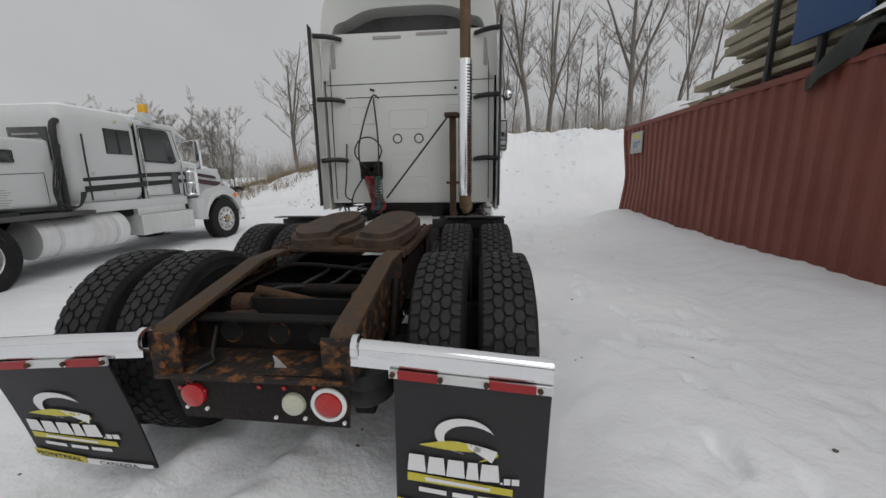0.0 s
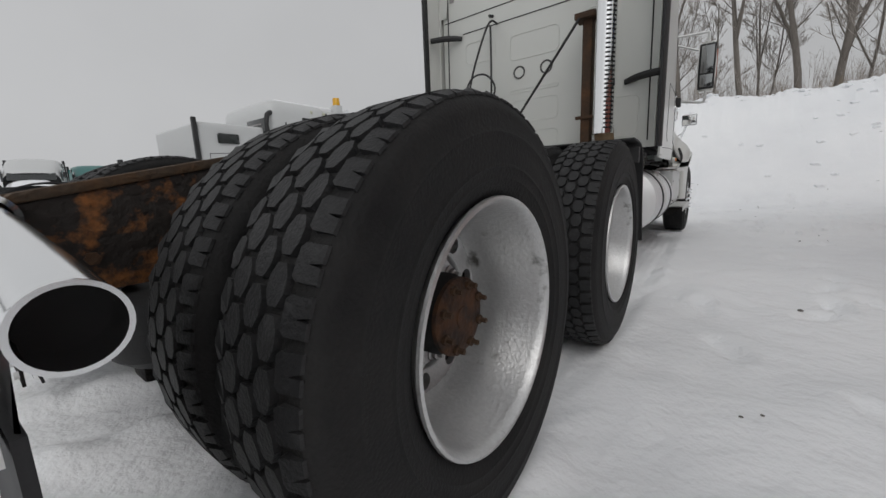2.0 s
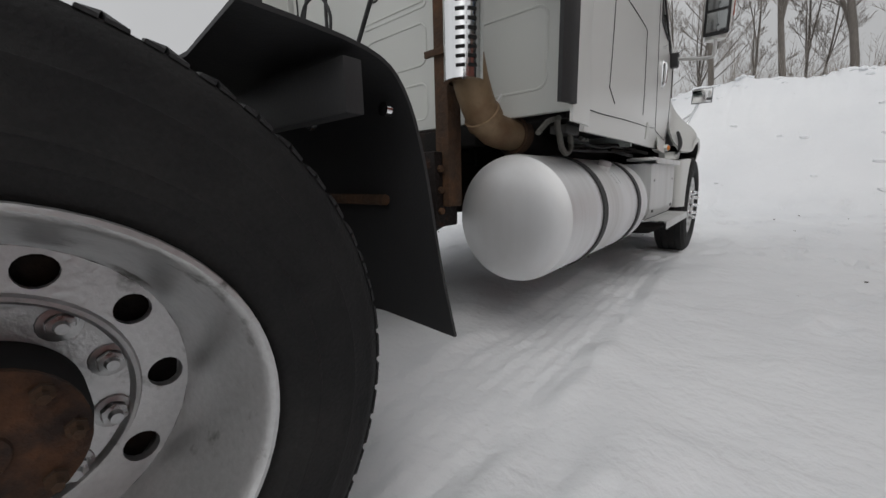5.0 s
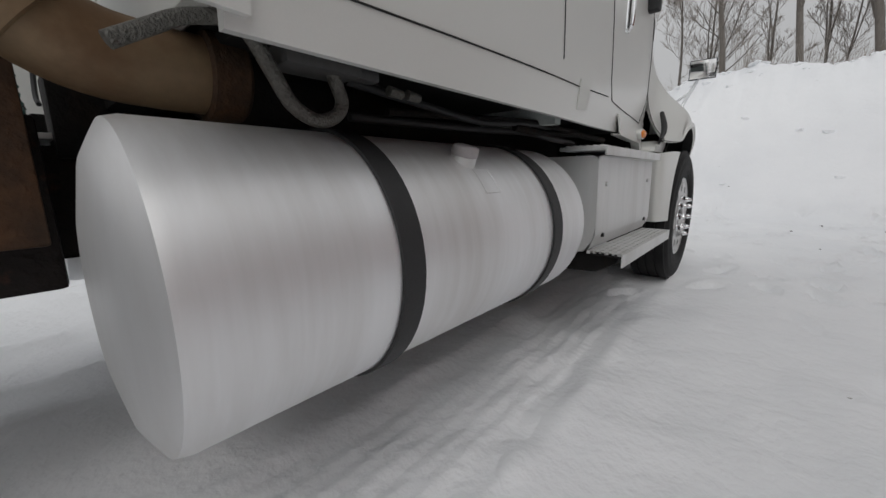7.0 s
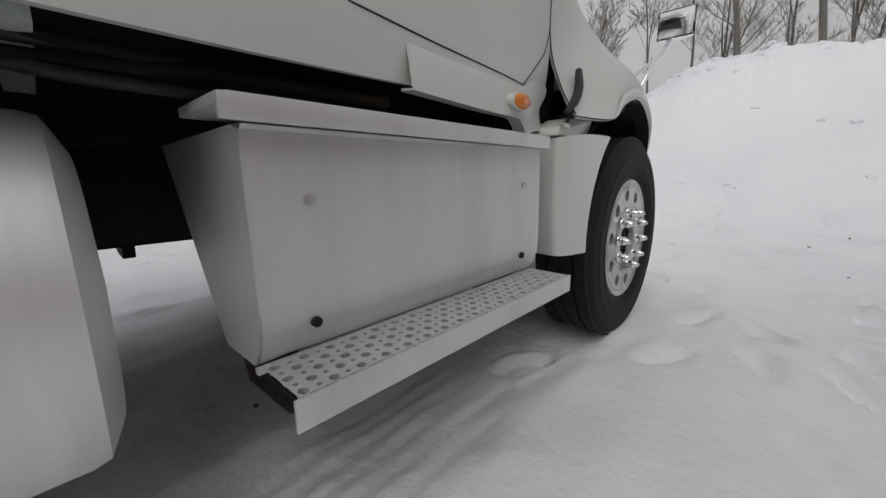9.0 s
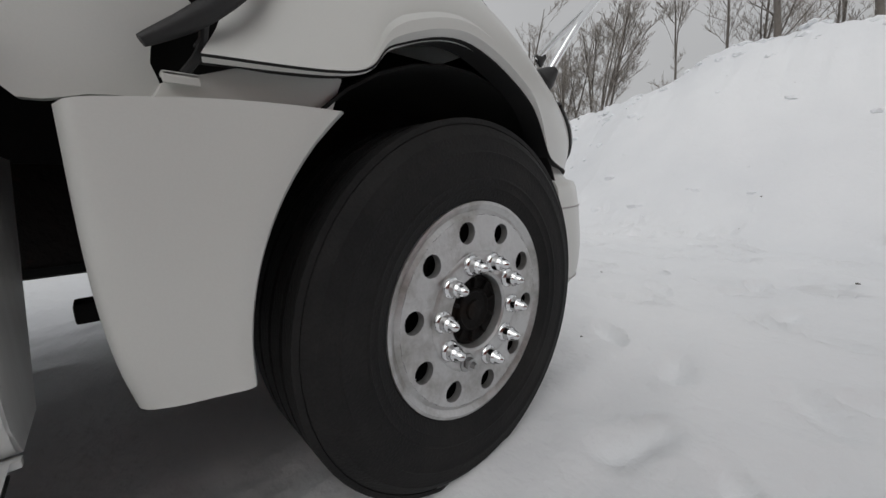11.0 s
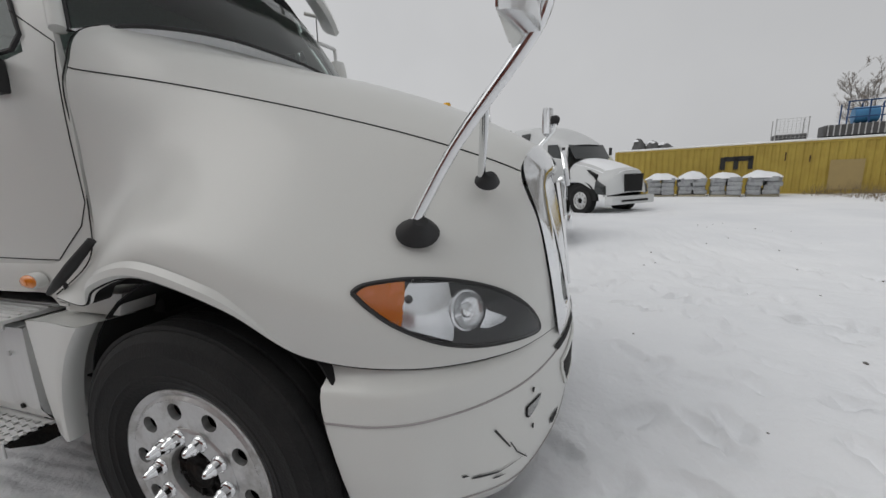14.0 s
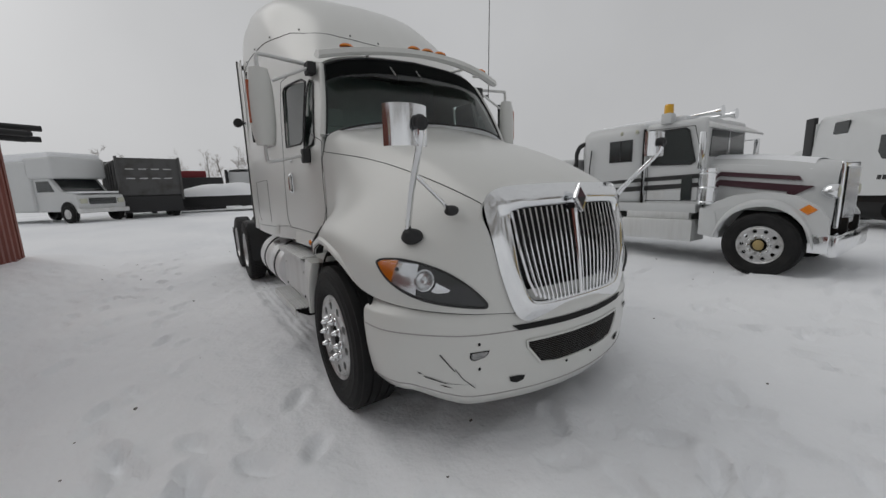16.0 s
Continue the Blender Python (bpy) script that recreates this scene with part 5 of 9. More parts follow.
def build_cab_back():
    back = part("back_panel", join(box(-1.12, 1.12, 3.05, 3.09, 1.14, 3.32, 0.006)), "paint_back", truck, "white rear wall of the sleeper with pressed panels")
    # pressed panels: raised rounded rims
    for x0, x1, z0, z1 in ((-0.27, 0.25, 2.13, 2.37), (-0.27, 0.25, 1.50, 1.72), (-0.24, 0.25, 1.20, 1.40), (-0.82, -0.45, 2.2, 2.42), (-0.27, 0.25, 1.80, 1.83), (0.5, 0.75, 2.2, 2.42), (0.55, 0.98, 1.25, 1.6)):
        r = min(0.05, (z1 - z0) * 0.45)
        path = [(x, z) for x, z in arc((x1 - r, z1 - r), r, 0, 90, 4) + arc((x0 + r, z1 - r), r, 90, 180, 4) + arc((x0 + r, z0 + r), r, 180, 270, 4) + arc((x1 - r, z0 + r), r, 270, 360, 4)]
        part("pressed_rim", tube([(x, 3.051, z) for x, z in path + path[:1]], 0.007, 6, cap=False), "paint_back", back)
    for z0, z1, x0, x1 in ((2.70, 2.725, -1.1, 1.1), (2.535, 2.55, -0.85, 0.95)):
        part("seam", tube([(x0, 3.048, z0), (x1, 3.048, z1 - 0.01)], 0.005, 6), "seam", back)
    for x in (-0.166, 0.126):
        part("vent_plug", move(lathe([(0.048, 0.004), (0.062, -0.006), (0.066, 0.004)], 24, "y"), Matrix.Translation((x, 3.046, 2.0))), "greysteel", back, "round grey vent ring")
    for x, z in ((-0.47, 2.62), (0.62, 2.62), (-0.5, 2.63)):
        part("plug", disc(0.016, 10, (x, 3.035, z), "y", 0.014), "seam", back)
    for x0, x1, z0, z1 in ((-0.45, -0.08, 3.24, 3.275), (0.12, 0.52, 3.265, 3.3), (-1.02, -0.965, 2.9, 3.2), (0.98, 1.03, 2.88, 3.2)):
        part("grey_pad", box(x0, x1, 3.04, 3.052, z0, z1, 0.004), "smoke", back)
    # hollow under the roof fairing, with a white rim
    prof = [(-1.14, 3.03, 2.75), (-1.105, 3.03, 3.53), (-0.945, 3.03, 3.765), (-0.57, 3.03, 3.845), (0, 3.03, 3.855), (0.57, 3.03, 3.845), (0.945, 3.03, 3.765), (1.105, 3.03, 3.53), (1.14, 3.03, 2.75)]
    inn = [(-1.06, 3.02, 2.75), (-0.98, 3.05, 3.36), (-0.80, 3.10, 3.50), (-0.5, 3.12, 3.62), (0, 3.12, 3.64), (0.5, 3.12, 3.62), (0.80, 3.10, 3.50), (0.98, 3.05, 3.36), (1.06, 3.02, 2.75)]
    a, b = catmull(prof, 5), catmull(inn, 5)
    part("roof_rim", grid_mesh([a, b, [p + Vector((0, 0.25, -0.03)) for p in b]]), "paint_back", back)
    # dark grey wall and floor put the hollow's shade into their colour
    part("fairing_hollow", box(-1.0, 1.0, 3.36, 3.39, 3.2, 3.75), "greysteel", back, "dark grey wall for the shade under the roof fairing")
    part("hollow_floor", box(-1.0, 1.0, 3.07, 3.38, 3.30, 3.32), "greysteel", back)
    for s in (1, -1):
        # side extender: white panel and black rubber edge
        ext = part("side_extender", thick(grid_mesh(patch([[(s * 1.178, 3.06, z), (s * 1.188, 2.95, z), (s * 1.19, 2.84, z)] for z in (1.06, 1.8, 2.6, 3.3)], 4, 3)), 0.012), "paint", truck, "white side extender panel")
        net = [[(s * (1.19 + 0.012), 2.845, z), (s * 1.20, 2.79, z), (s * 1.185, 2.74, z)] for z in (1.12, 1.8, 2.6, 3.34)]
        part("rubber_edge", thick(grid_mesh(patch(net, 4, 3)), 0.02), "black", ext, "black rubber edge strip")
        for z in (1.715, 2.49, 3.25):
            st = tube([(s * 0.86, 3.035, z), (s * 0.95, 3.0, z + 0.012), (s * 1.05, 2.93, z + 0.01), (s * 1.17, 2.86, z)], [0.02, 0.026, 0.026, 0.024], 8, 3)
            for v in st.verts:
                v.co.z = z + (v.co.z - z) * 1.2
            part("strap", st, "black", ext, "black rubber tie strap")
        part("gap_cord", tube([(s * 1.06, 3.045, 1.2), (s * 1.055, 3.045, 2.2), (s * 1.04, 3.045, 3.2)], 0.006, 6), "seam", ext)
        # round work lamp on its stalk
        lamp = part("work_lamp", move(lathe([(0.0001, 0.05), (0.05, 0.05), (0.058, 0.03), (0.056, -0.02), (0.04, -0.06), (0.0001, -0.07)], 20, "y"), pose(s * 1.285, 3.02, 2.5)), "black", truck, "round black work lamp")
        part("lamp_glass", move(lathe([(0.0001, -0.078), (0.03, -0.075), (0.048, -0.06)], 20, "y"), pose(s * 1.285, 2.99, 2.5)), "chrome", lamp)
        part("lamp_stalk", tube([(s * 1.19, 3.03, 2.5), (s * 1.25, 3.02, 2.5)], 0.013, 8), "black", lamp)
    # exhaust stack with slotted guard, post and brace
    stack = part("exhaust_pipe", join(tube([(0.76, 2.72, 2.75), (0.76, 2.72, 3.74)], 0.064, 24)), "heat", truck, "heat-browned exhaust stack")
    part("heat_guard", move(lathe([(0.066, 1.25), (0.084, 1.255), (0.084, 2.86), (0.066, 2.865)], 32, "z"), pose(0.76, 2.72, 0)), "chrome", stack, "slotted chrome heat guard")
    for k in range(44):
        z = 1.30 + 0.0345 * k
        for a in (-62, -28):
            c, sn = math.cos(radians(a)), math.sin(radians(a))
            sl = box(-0.019, 0.019, -0.003, 0.003, -0.0065, 0.0065)
            part("slot", move(sl, pose(0.76 + 0.0835 * c, 2.72 + 0.0835 * sn, z, 0, 0, a + 90)), "void", stack, smooth=0)
    part("stack_elbow", tube([(0.76, 2.735, 1.36), (0.76, 2.765, 1.28), (0.76, 2.815, 1.19), (0.76, 2.875, 1.12), (0.76, 2.95, 1.082), (0.76, 3.05, 1.07), (0.76, 3.2, 1.068)], 0.079, 24, 4), "elbow", stack, "tan exhaust elbow")
    clamp = part("band_clamp", move(lathe([(0.080, -0.024), (0.088, -0.021), (0.088, 0.021), (0.080, 0.024)], 28, "z"), pose(0.76, 2.868, 1.128, 48)), "elbow", stack)
    part("clamp_bolt", move(tube([(0.79, -0.03, 0), (0.79, 0.03, 0)], 0.008, 6), pose(0.02, 2.92, 1.205, 48)), "alu", clamp)
    part("pipe_flange", move(lathe([(0.080, -0.04), (0.094, -0.036), (0.094, 0.03), (0.084, 0.04)], 28, "y"), pose(0.76, 3.16, 1.068)), "rust", stack, "rusty flange on the exhaust pipe")
    part("muffler_can", tube([(0.74, 3.14, 1.066), (0.72, 3.3, 1.03), (0.66, 4.2, 0.99)], [0.085, 0.10, 0.10], 20), "dark", stack)
    part("stack_post", join(box(0.56, 0.64, 2.755, 2.855, 0.72, 2.26, 0.008), box(0.50, 0.67, 2.71, 2.87, 2.22, 2.27, 0.008), box(0.52, 0.69, 2.735, 2.75, 1.40, 1.43, 0.004)), "rust", truck, "rusty stack support post")
    part("post_bracket", box(0.44, 0.60, 2.70, 2.87, 0.62, 0.98, 0.012), "rail", truck, "rusty black post bracket")
    for zz in (0.70, 0.80, 0.90):
        part("bolt", disc(0.018, 6, (0.60, 2.735, zz), "x", 0.014), "rust", truck)
    part("post_brace", tube([(0.55, 2.70, 2.22), (-0.28, 2.78, 1.22)], 0.012, 8), "black", truck)
    # air and electric coupling board with hanging lines
    board = part("coupling_board", join(box(-0.66, -0.36, 2.90, 2.96, 1.47, 1.70, 0.015), box(-0.63, -0.58, 2.84, 2.92, 1.50, 1.58, 0.01), box(-0.45, -0.40, 2.84, 2.92, 1.50, 1.58, 0.01), tube([(-0.5, 2.9, 1.6), (-0.5, 3.05, 1.6)], 0.03, 10)), "dark", truck, "dark coupling board for trailer lines")
    for pts, r in (([(-0.62, 2.86, 1.52), (-0.64, 2.84, 1.9), (-0.48, 2.95, 2.5), (-0.40, 3.03, 2.52)], 0.011), ([(-0.40, 2.86, 1.52), (-0.38, 2.84, 1.95), (-0.45, 2.96, 2.5)], 0.011),
                   ([(-0.57, 2.86, 1.62), (-0.70, 2.84, 1.80), (-0.62, 2.84, 1.98), (-0.45, 2.84, 1.99), (-0.34, 2.84, 1.84), (-0.44, 2.86, 1.62)], 0.010),
                   ([(-0.86, 3.0, 1.94), (-0.88, 2.97, 1.5), (-0.9, 2.95, 1.25), (-0.8, 2.95, 1.18)], 0.010), ([(-0.6, 2.86, 1.5), (-0.74, 2.86, 1.3), (-0.8, 2.9, 1.15)], 0.010)):
        part("hanging_line", tube(pts, r, 8, 6), "black", board)
    for c, x, y, ph in (("air_red", -0.50, 2.82, 0.0), ("air_green", -0.42, 2.76, 1.0), ("air_red", -0.57, 2.80, 2.0), ("air_green", -0.46, 2.84, 3.0)):
        coil = []
        for k in range(170):
            u = k / 169
            cx = x + (-0.40 - x) * smooth01(0.1, 0.8, u) + 0.05 * math.sin(2.6 * u + ph)
            coil.append((cx + (0.03 + 0.028 * u) * math.cos(k * 0.75), y + (0.03 + 0.028 * u) * math.sin(k * 0.75), 1.50 - 0.20 * u - 0.26 * smooth01(0.1, 0.8, u) + (0.008 + 0.03 * u) * math.cos(k * 0.75 + ph)))
        part("coiled_line", tube(coil, 0.0065, 6), c, board, ("red" if c == "air_red" else "green") + " coiled air line")
    # dark void under the cab's rear, with deck plate
    part("deck_plate", box(-0.42, 0.42, 2.05, 3.0, 0.945, 0.96, 0.003), "alu", truck, "bright metal deck plate")
    part("rear_cab_mount", join(box(-0.62, 0.62, 3.0, 3.10, 1.02, 1.13, 0.01), box(-0.6, -0.45, 2.9, 3.1, 0.9, 1.1, 0.01), box(0.3, 0.45, 2.9, 3.1, 0.9, 1.1, 0.01)), "dark", truck)


build_cab_back()


def lathe_at(c, r, n=16):
    prof = [(max(r * math.cos(radians(a)), 0.0001), r * math.sin(radians(a))) for a in range(-90, 91, 15)]
    return move(lathe(prof, n, "z"), Matrix.Translation(c))


# ---- tanks, steps, underbody ----
def build_tank(s):
    cx, cz, r, y0, y1 = 0.879, 0.655, 0.303, 2.915, 4.30
    prof = [(0.0001, y0 - 0.035), (0.15, y0 - 0.03), (0.24, y0 - 0.015), (r - 0.03, y0), (r - 0.006, y0 + 0.012), (r, y0 + 0.035), (r, (y0 + y1) / 2), (r, y1 - 0.035), (r - 0.006, y1 - 0.012), (r - 0.03, y1), (0.24, y1 + 0.015), (0.0001, y1 + 0.03)]
    body = lathe(prof, 72, "y")
    move(body, pose(s * cx, 0, cz))
    tank = part("fuel_tank", body, "tank", truck, "brushed aluminium fuel tank")
    for y in (3.336, 4.024):
        st = lathe([(r + 0.002, -0.032), (r + 0.009, -0.030), (r + 0.009, 0.030), (r + 0.002, 0.032)], 56, "y")
        part("tank_strap", move(st, pose(s * cx, y, cz)), "black", tank, "black rubber-lined strap")
    a = radians(37) * s
    base = Vector((s * (cx + r * math.sin(abs(a))), 3.655, cz + r * math.cos(a)))
    put = Matrix.Translation(base) @ Matrix.Rotation(a * 0.45, 4, "Y")
    prof = [(0.0001, 0.040), (0.030, 0.040), (0.036, 0.036), (0.038, 0.031), (0.038, 0.012), (0.034, 0.010)]
    cap = part("filler_cap", move(lathe(prof, 30, "z"), put), "smoke", tank, "grey plastic filler cap dusted with frost")
    part("cap_neck", move(lathe([(0.036, -0.03), (0.036, 0.005), (0.034, 0.012)], 28, "z"), put), "alu", cap)
    # embossed label outline
    tt = [radians(30 + 3.2 * k) for k in range(6)]
    rim = [(3.655, t) for t in tt] + [(3.69, tt[-1]), (3.725, tt[-1])] + [(3.725, t) for t in tt[::-1]] + [(3.69, tt[0]), (3.655, tt[0])]
    part("label_outline", tube([(s * (cx + (r + 0.0005) * math.cos(t)), y, cz + (r + 0.0005) * math.sin(t)) for y, t in rim], 0.0009, 5), "wheel", tank)
    for y in (3.336, 4.024):
        part("tank_bracket", prism([(s * 0.43, 0.92), (s * 0.43, 0.45), (s * 0.60, 0.36), (s * 0.62, 0.45), (s * 0.52, 0.6), (s * 0.56, 0.80)], y - 0.035, y + 0.035, "y", 0.004), "dark", tank)


for s in (1, -1):
    build_tank(s)


def tread_plate(x0, x1, y0, y1, z, s):
    """Folded step tread with rows of punched holes."""
    nx, ny = 5, 34
    bm = bmesh.new()
    dx, dy = (x1 - x0) / nx, (y1 - y0) / ny
    for i in range(nx):
        for j in range(ny):
            cx, cy = x0 + dx * (i + 0.5), y0 + dy * (j + 0.5)
            rr = 0.0098 if (i + j) % 2 == 0 else 0.0052
            inner, outer, deep = [], [], []
            for k in range(12):
                p = 2 * math.pi * k / 12 + math.pi / 12
                c, sn = math.cos(p), math.sin(p)
                m = max(abs(c), abs(sn))
                outer.append(bm.verts.new((s * (cx + dx / 2 * c / m), cy + dy / 2 * sn / m, z)))
                inner.append(bm.verts.new((s * (cx + rr * c), cy + rr * sn, z)))
                deep.append(bm.verts.new((s * (cx + rr * c), cy + rr * sn, z - 0.010)))
            for k in range(12):
                q = (k + 1) % 12
                bm.faces.new((outer[k], outer[q], inner[q], inner[k]))
                bm.faces.new((inner[k], inner[q], deep[q], deep[k]))
    bmesh.ops.remove_doubles(bm, verts=bm.verts, dist=0.0008)
    return bm


def build_steps(s):
    # step box behind the fender: pressed metal front, folded lower edge
    sec = [(0.62, 0.93), (1.115, 0.935), (1.14, 0.925), (1.145, 0.90), (1.150, 0.62), (1.140, 0.56), (1.10, 0.505), (0.95, 0.50), (0.95, 0.515)]
    rows = [[(s * x, y, z) for x, z in catmull_2d(sec, 3)] for y in (4.50, 4.52, 5.44, 5.46)]
    box_ = part("step_box", grid_mesh(rows), "alu", truck, "satin metal battery and step box")
    part("box_end", prism([(s * x, z) for x, z in sec[:-1]], 4.497, 4.505, "y"), "alu", box_)
    part("box_end", prism([(s * x, z) for x, z in sec[:-1]], 5.455, 5.463, "y"), "alu", box_)
    for y, z in ((4.605, 0.81), (5.352, 0.815), (4.60, 0.575), (5.35, 0.582)):
        part("box_screw", disc(0.0105, 12, (s * 1.146 - (0.01 if s < 0 else 0), y, z), "x", 0.010), "wheel" if z > 0.7 else "void", box_)
    # upper tread on the box
    up = part("upper_step", join(box(s * 0.98, s * 1.185, 4.46, 5.445, 0.955, 0.972, 0.003), box(s * 1.18, s * 1.19, 4.46, 5.445, 0.933, 0.972, 0.003)), "alu", truck, "ribbed aluminium upper step")
    for k in range(6):
        x = 1.0 + 0.03 * k
        part("step_rib", box(s * x, s * (x + 0.012), 4.48, 5.43, 0.972, 0.979, 0.003), "alu", up)
    # lower tread
    low = part("lower_step", join(tread_plate(1.135, 1.27, 4.50, 5.455, 0.512, s), box(s * 1.27, s * 1.278, 4.49, 5.465, 0.455, 0.512, 0.003), box(s * 1.12, s * 1.135, 4.49, 5.465, 0.50, 0.512, 0.002)), "alu", truck, "punched aluminium lower step", smooth=20)
    # added black plate makes the punched holes read as shaded
    part("step_shade_plate", box(s * 1.137, s * 1.268, 4.502, 5.453, 0.494, 0.498), "void", low)
    for y in (4.56, 5.38):
        part("step_bracket", prism([(s * 0.9, 0.50), (s * 1.25, 0.49), (s * 1.24, 0.46), (s * 1.15, 0.41), (s * 0.95, 0.40)], y - 0.03, y + 0.03, "y", 0.004), "dark", low)


def catmull_2d(pts, n):
    return [(p.x, p.y) for p in catmull([Vector((a, b, 0)) for a, b in pts], n)]


for s in (1, -1):
    build_steps(s)


def build_underbody():
    # plain black boxes put in the deep shade under cab and engine
    part("tunnel_shade_box", box(-0.42, 0.42, 3.0, 6.9, 0.66, 1.02, 0.02), "void", truck)
    part("engine_shade_block", join(box(-0.4, 0.4, 5.2, 7.0, 0.62, 1.45, 0.05), box(-0.75, 0.75, 6.95, 7.05, 0.75, 1.45, 0.01)), "void", truck)
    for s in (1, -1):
        # near-black sheets stand in for the unlit space over the tank
        part("under_cab_shade", box(s * 0.42, s * 1.04, 3.14, 4.85, 1.12, 1.145, 0.005), "void", truck)
        part("under_cab_shade", box(s * 0.42, s * 0.96, 4.85, 5.5, 1.12, 1.145, 0.005), "void", truck)
        part("under_cab_shade_wall", box(s * 0.43, s * 0.45, 3.25, 5.6, 0.93, 1.12), "void", truck)
        # air dryer, hoses and braided lines hanging above the tank
        for pts, r, m in (
            ([(1.02, 3.10, 1.12), (1.0, 3.138, 1.09), (1.0, 3.168, 1.04), (1.0, 3.20, 0.99), (1.0, 3.25, 0.966), (1.0, 3.295, 0.98), (1.0, 3.312, 1.01), (1.0, 3.298, 1.05), (1.0, 3.29, 1.075)], 0.0145, "braid"),
            ([(1.0, 2.937, 1.041), (1.0, 2.985, 1.07), (1.0, 3.034, 1.098), (1.0, 3.1, 1.115)], 0.0125, "braid"),
            ([(0.95, 3.36, 1.07), (0.95, 3.6, 1.05), (0.95, 3.9, 1.03), (0.97, 4.2, 1.05), (1.0, 4.6, 1.04)], 0.011, "black"),
            ([(0.90, 3.40, 1.0), (0.92, 3.9, 1.01), (0.95, 4.2, 1.02), (1.0, 4.35, 1.0), (0.98, 4.6, 1.0)], 0.012, "black"),
            ([(0.93, 3.5, 1.02), (0.95, 4.0, 1.05), (0.97, 4.25, 1.06), (1.02, 4.38, 1.04), (1.0, 4.6, 1.05)], 0.010, "dark"),
            ([(0.96, 4.1, 1.03), (0.98, 4.3, 1.02), (1.02, 4.5, 1.03), (1.02, 4.9, 1.03)], 0.014, "dark"),
        ):
            part("under_cab_hose", tube([(s * x, y, z) for x, y, z in pts], r, 10, 5), m, truck)
        part("valve_block", join(box(s * 0.94, s * 1.03, 3.18, 3.35, 1.058, 1.10, 0.012), box(s * 0.96, s * 1.0, 3.35, 3.42, 1.065, 1.09, 0.008)), "greysteel", truck, "grey air valve under the cab")
        for yy in (3.445, 3.505):
            part("line_fitting", tube([(s * 1.0, yy, 1.053), (s * 1.0, yy + 0.042, 1.050)], [0.013, 0.015, 0.011], 10), "braid", truck)
        # steer axle end and springs
        part("leaf_spring", box(s * 0.40, s * 0.48, 5.5, 7.0, 0.50, 0.56, 0.01), "dark", truck)
    part("steer_axle", tube([(-0.95, AX3, 0.56), (-0.6, AX3, 0.44), (0.6, AX3, 0.44), (0.95, AX3, 0.56)], 0.055, 12, 3), "dark", truck)


build_underbody()


# ---- hood, fenders, bumper, grille ----
HOOD = [
    [(0, 7.37, 1.555), (0.40, 7.36, 1.55), (0.64, 7.315, 1.455), (0.63, 7.375, 1.28), (0.595, 7.41, 1.10), (0.55, 7.43, 0.95), (0.50, 7.44, 0.845)],
    [(0, 7.22, 1.65), (0.42, 7.215, 1.63), (0.67, 7.19, 1.512), (0.75, 7.265, 1.29), (0.79, 7.315, 1.08), (0.80, 7.325, 0.96), (0.80, 7.30, 0.868)],
    [(0, 6.95, 1.775), (0.45, 6.95, 1.75), (0.708, 6.93, 1.602), (0.865, 7.02, 1.335), (1.00, 7.09, 1.11), (1.035, 7.09, 1.0), (1.035, 7.05, 0.90)],
    [(0, 6.65, 1.88), (0.49, 6.65, 1.85), (0.745, 6.63, 1.685), (0.935, 6.68, 1.44), (1.10, 6.78, 1.2), (1.145, 6.79, 1.08), (1.135, 6.765, 0.952)],
    [(0, 6.45, 1.94), (0.53, 6.45, 1.90), (0.78, 6.43, 1.735), (0.935, 6.46, 1.53), (1.075, 6.52, 1.36), (1.18, 6.54, 1.235), (1.19, 6.555, 1.095)],
    [(0, 6.25, 1.99), (0.60, 6.25, 1.95), (0.83, 6.23, 1.782), (0.950, 6.24, 1.59), (1.055, 6.25, 1.44), (1.185, 6.26, 1.315), (1.215, 6.27, 1.185)],
    [(0, 6.09, 2.03), (0.70, 6.08, 1.985), (0.905, 6.05, 1.82), (0.972, 6.05, 1.61), (1.035, 6.06, 1.42), (1.165, 6.08, 1.275), (1.212, 6.06, 1.140)],
    [(0, 6.03, 2.06), (0.77, 5.96, 2.01), (0.95, 5.92, 1.845), (0.988, 5.92, 1.61), (1.015, 5.93, 1.37), (1.13, 5.955, 1.215), (1.203, 5.975, 1.078)],
    [(0, 5.99, 2.10), (0.85, 5.855, 2.045), (0.998, 5.782, 1.87), (1.004, 5.768, 1.6), (1.010, 5.768, 1.36), (1.055, 5.795, 1.19), (1.15, 5.735, 1.072)],
]
hood_rows = patch(HOOD, 8, 8)
for _ in range(16):
    old = [[p.copy() for p in r] for r in hood_rows]
    for i in range(1, len(old) - 1):
        for j in range(1, len(old[0]) - 1):
            hood_rows[i][j] = old[i][j] * 0.4 + (old[i - 1][j] + old[i + 1][j] + old[i][j - 1] + old[i][j + 1]) * 0.15


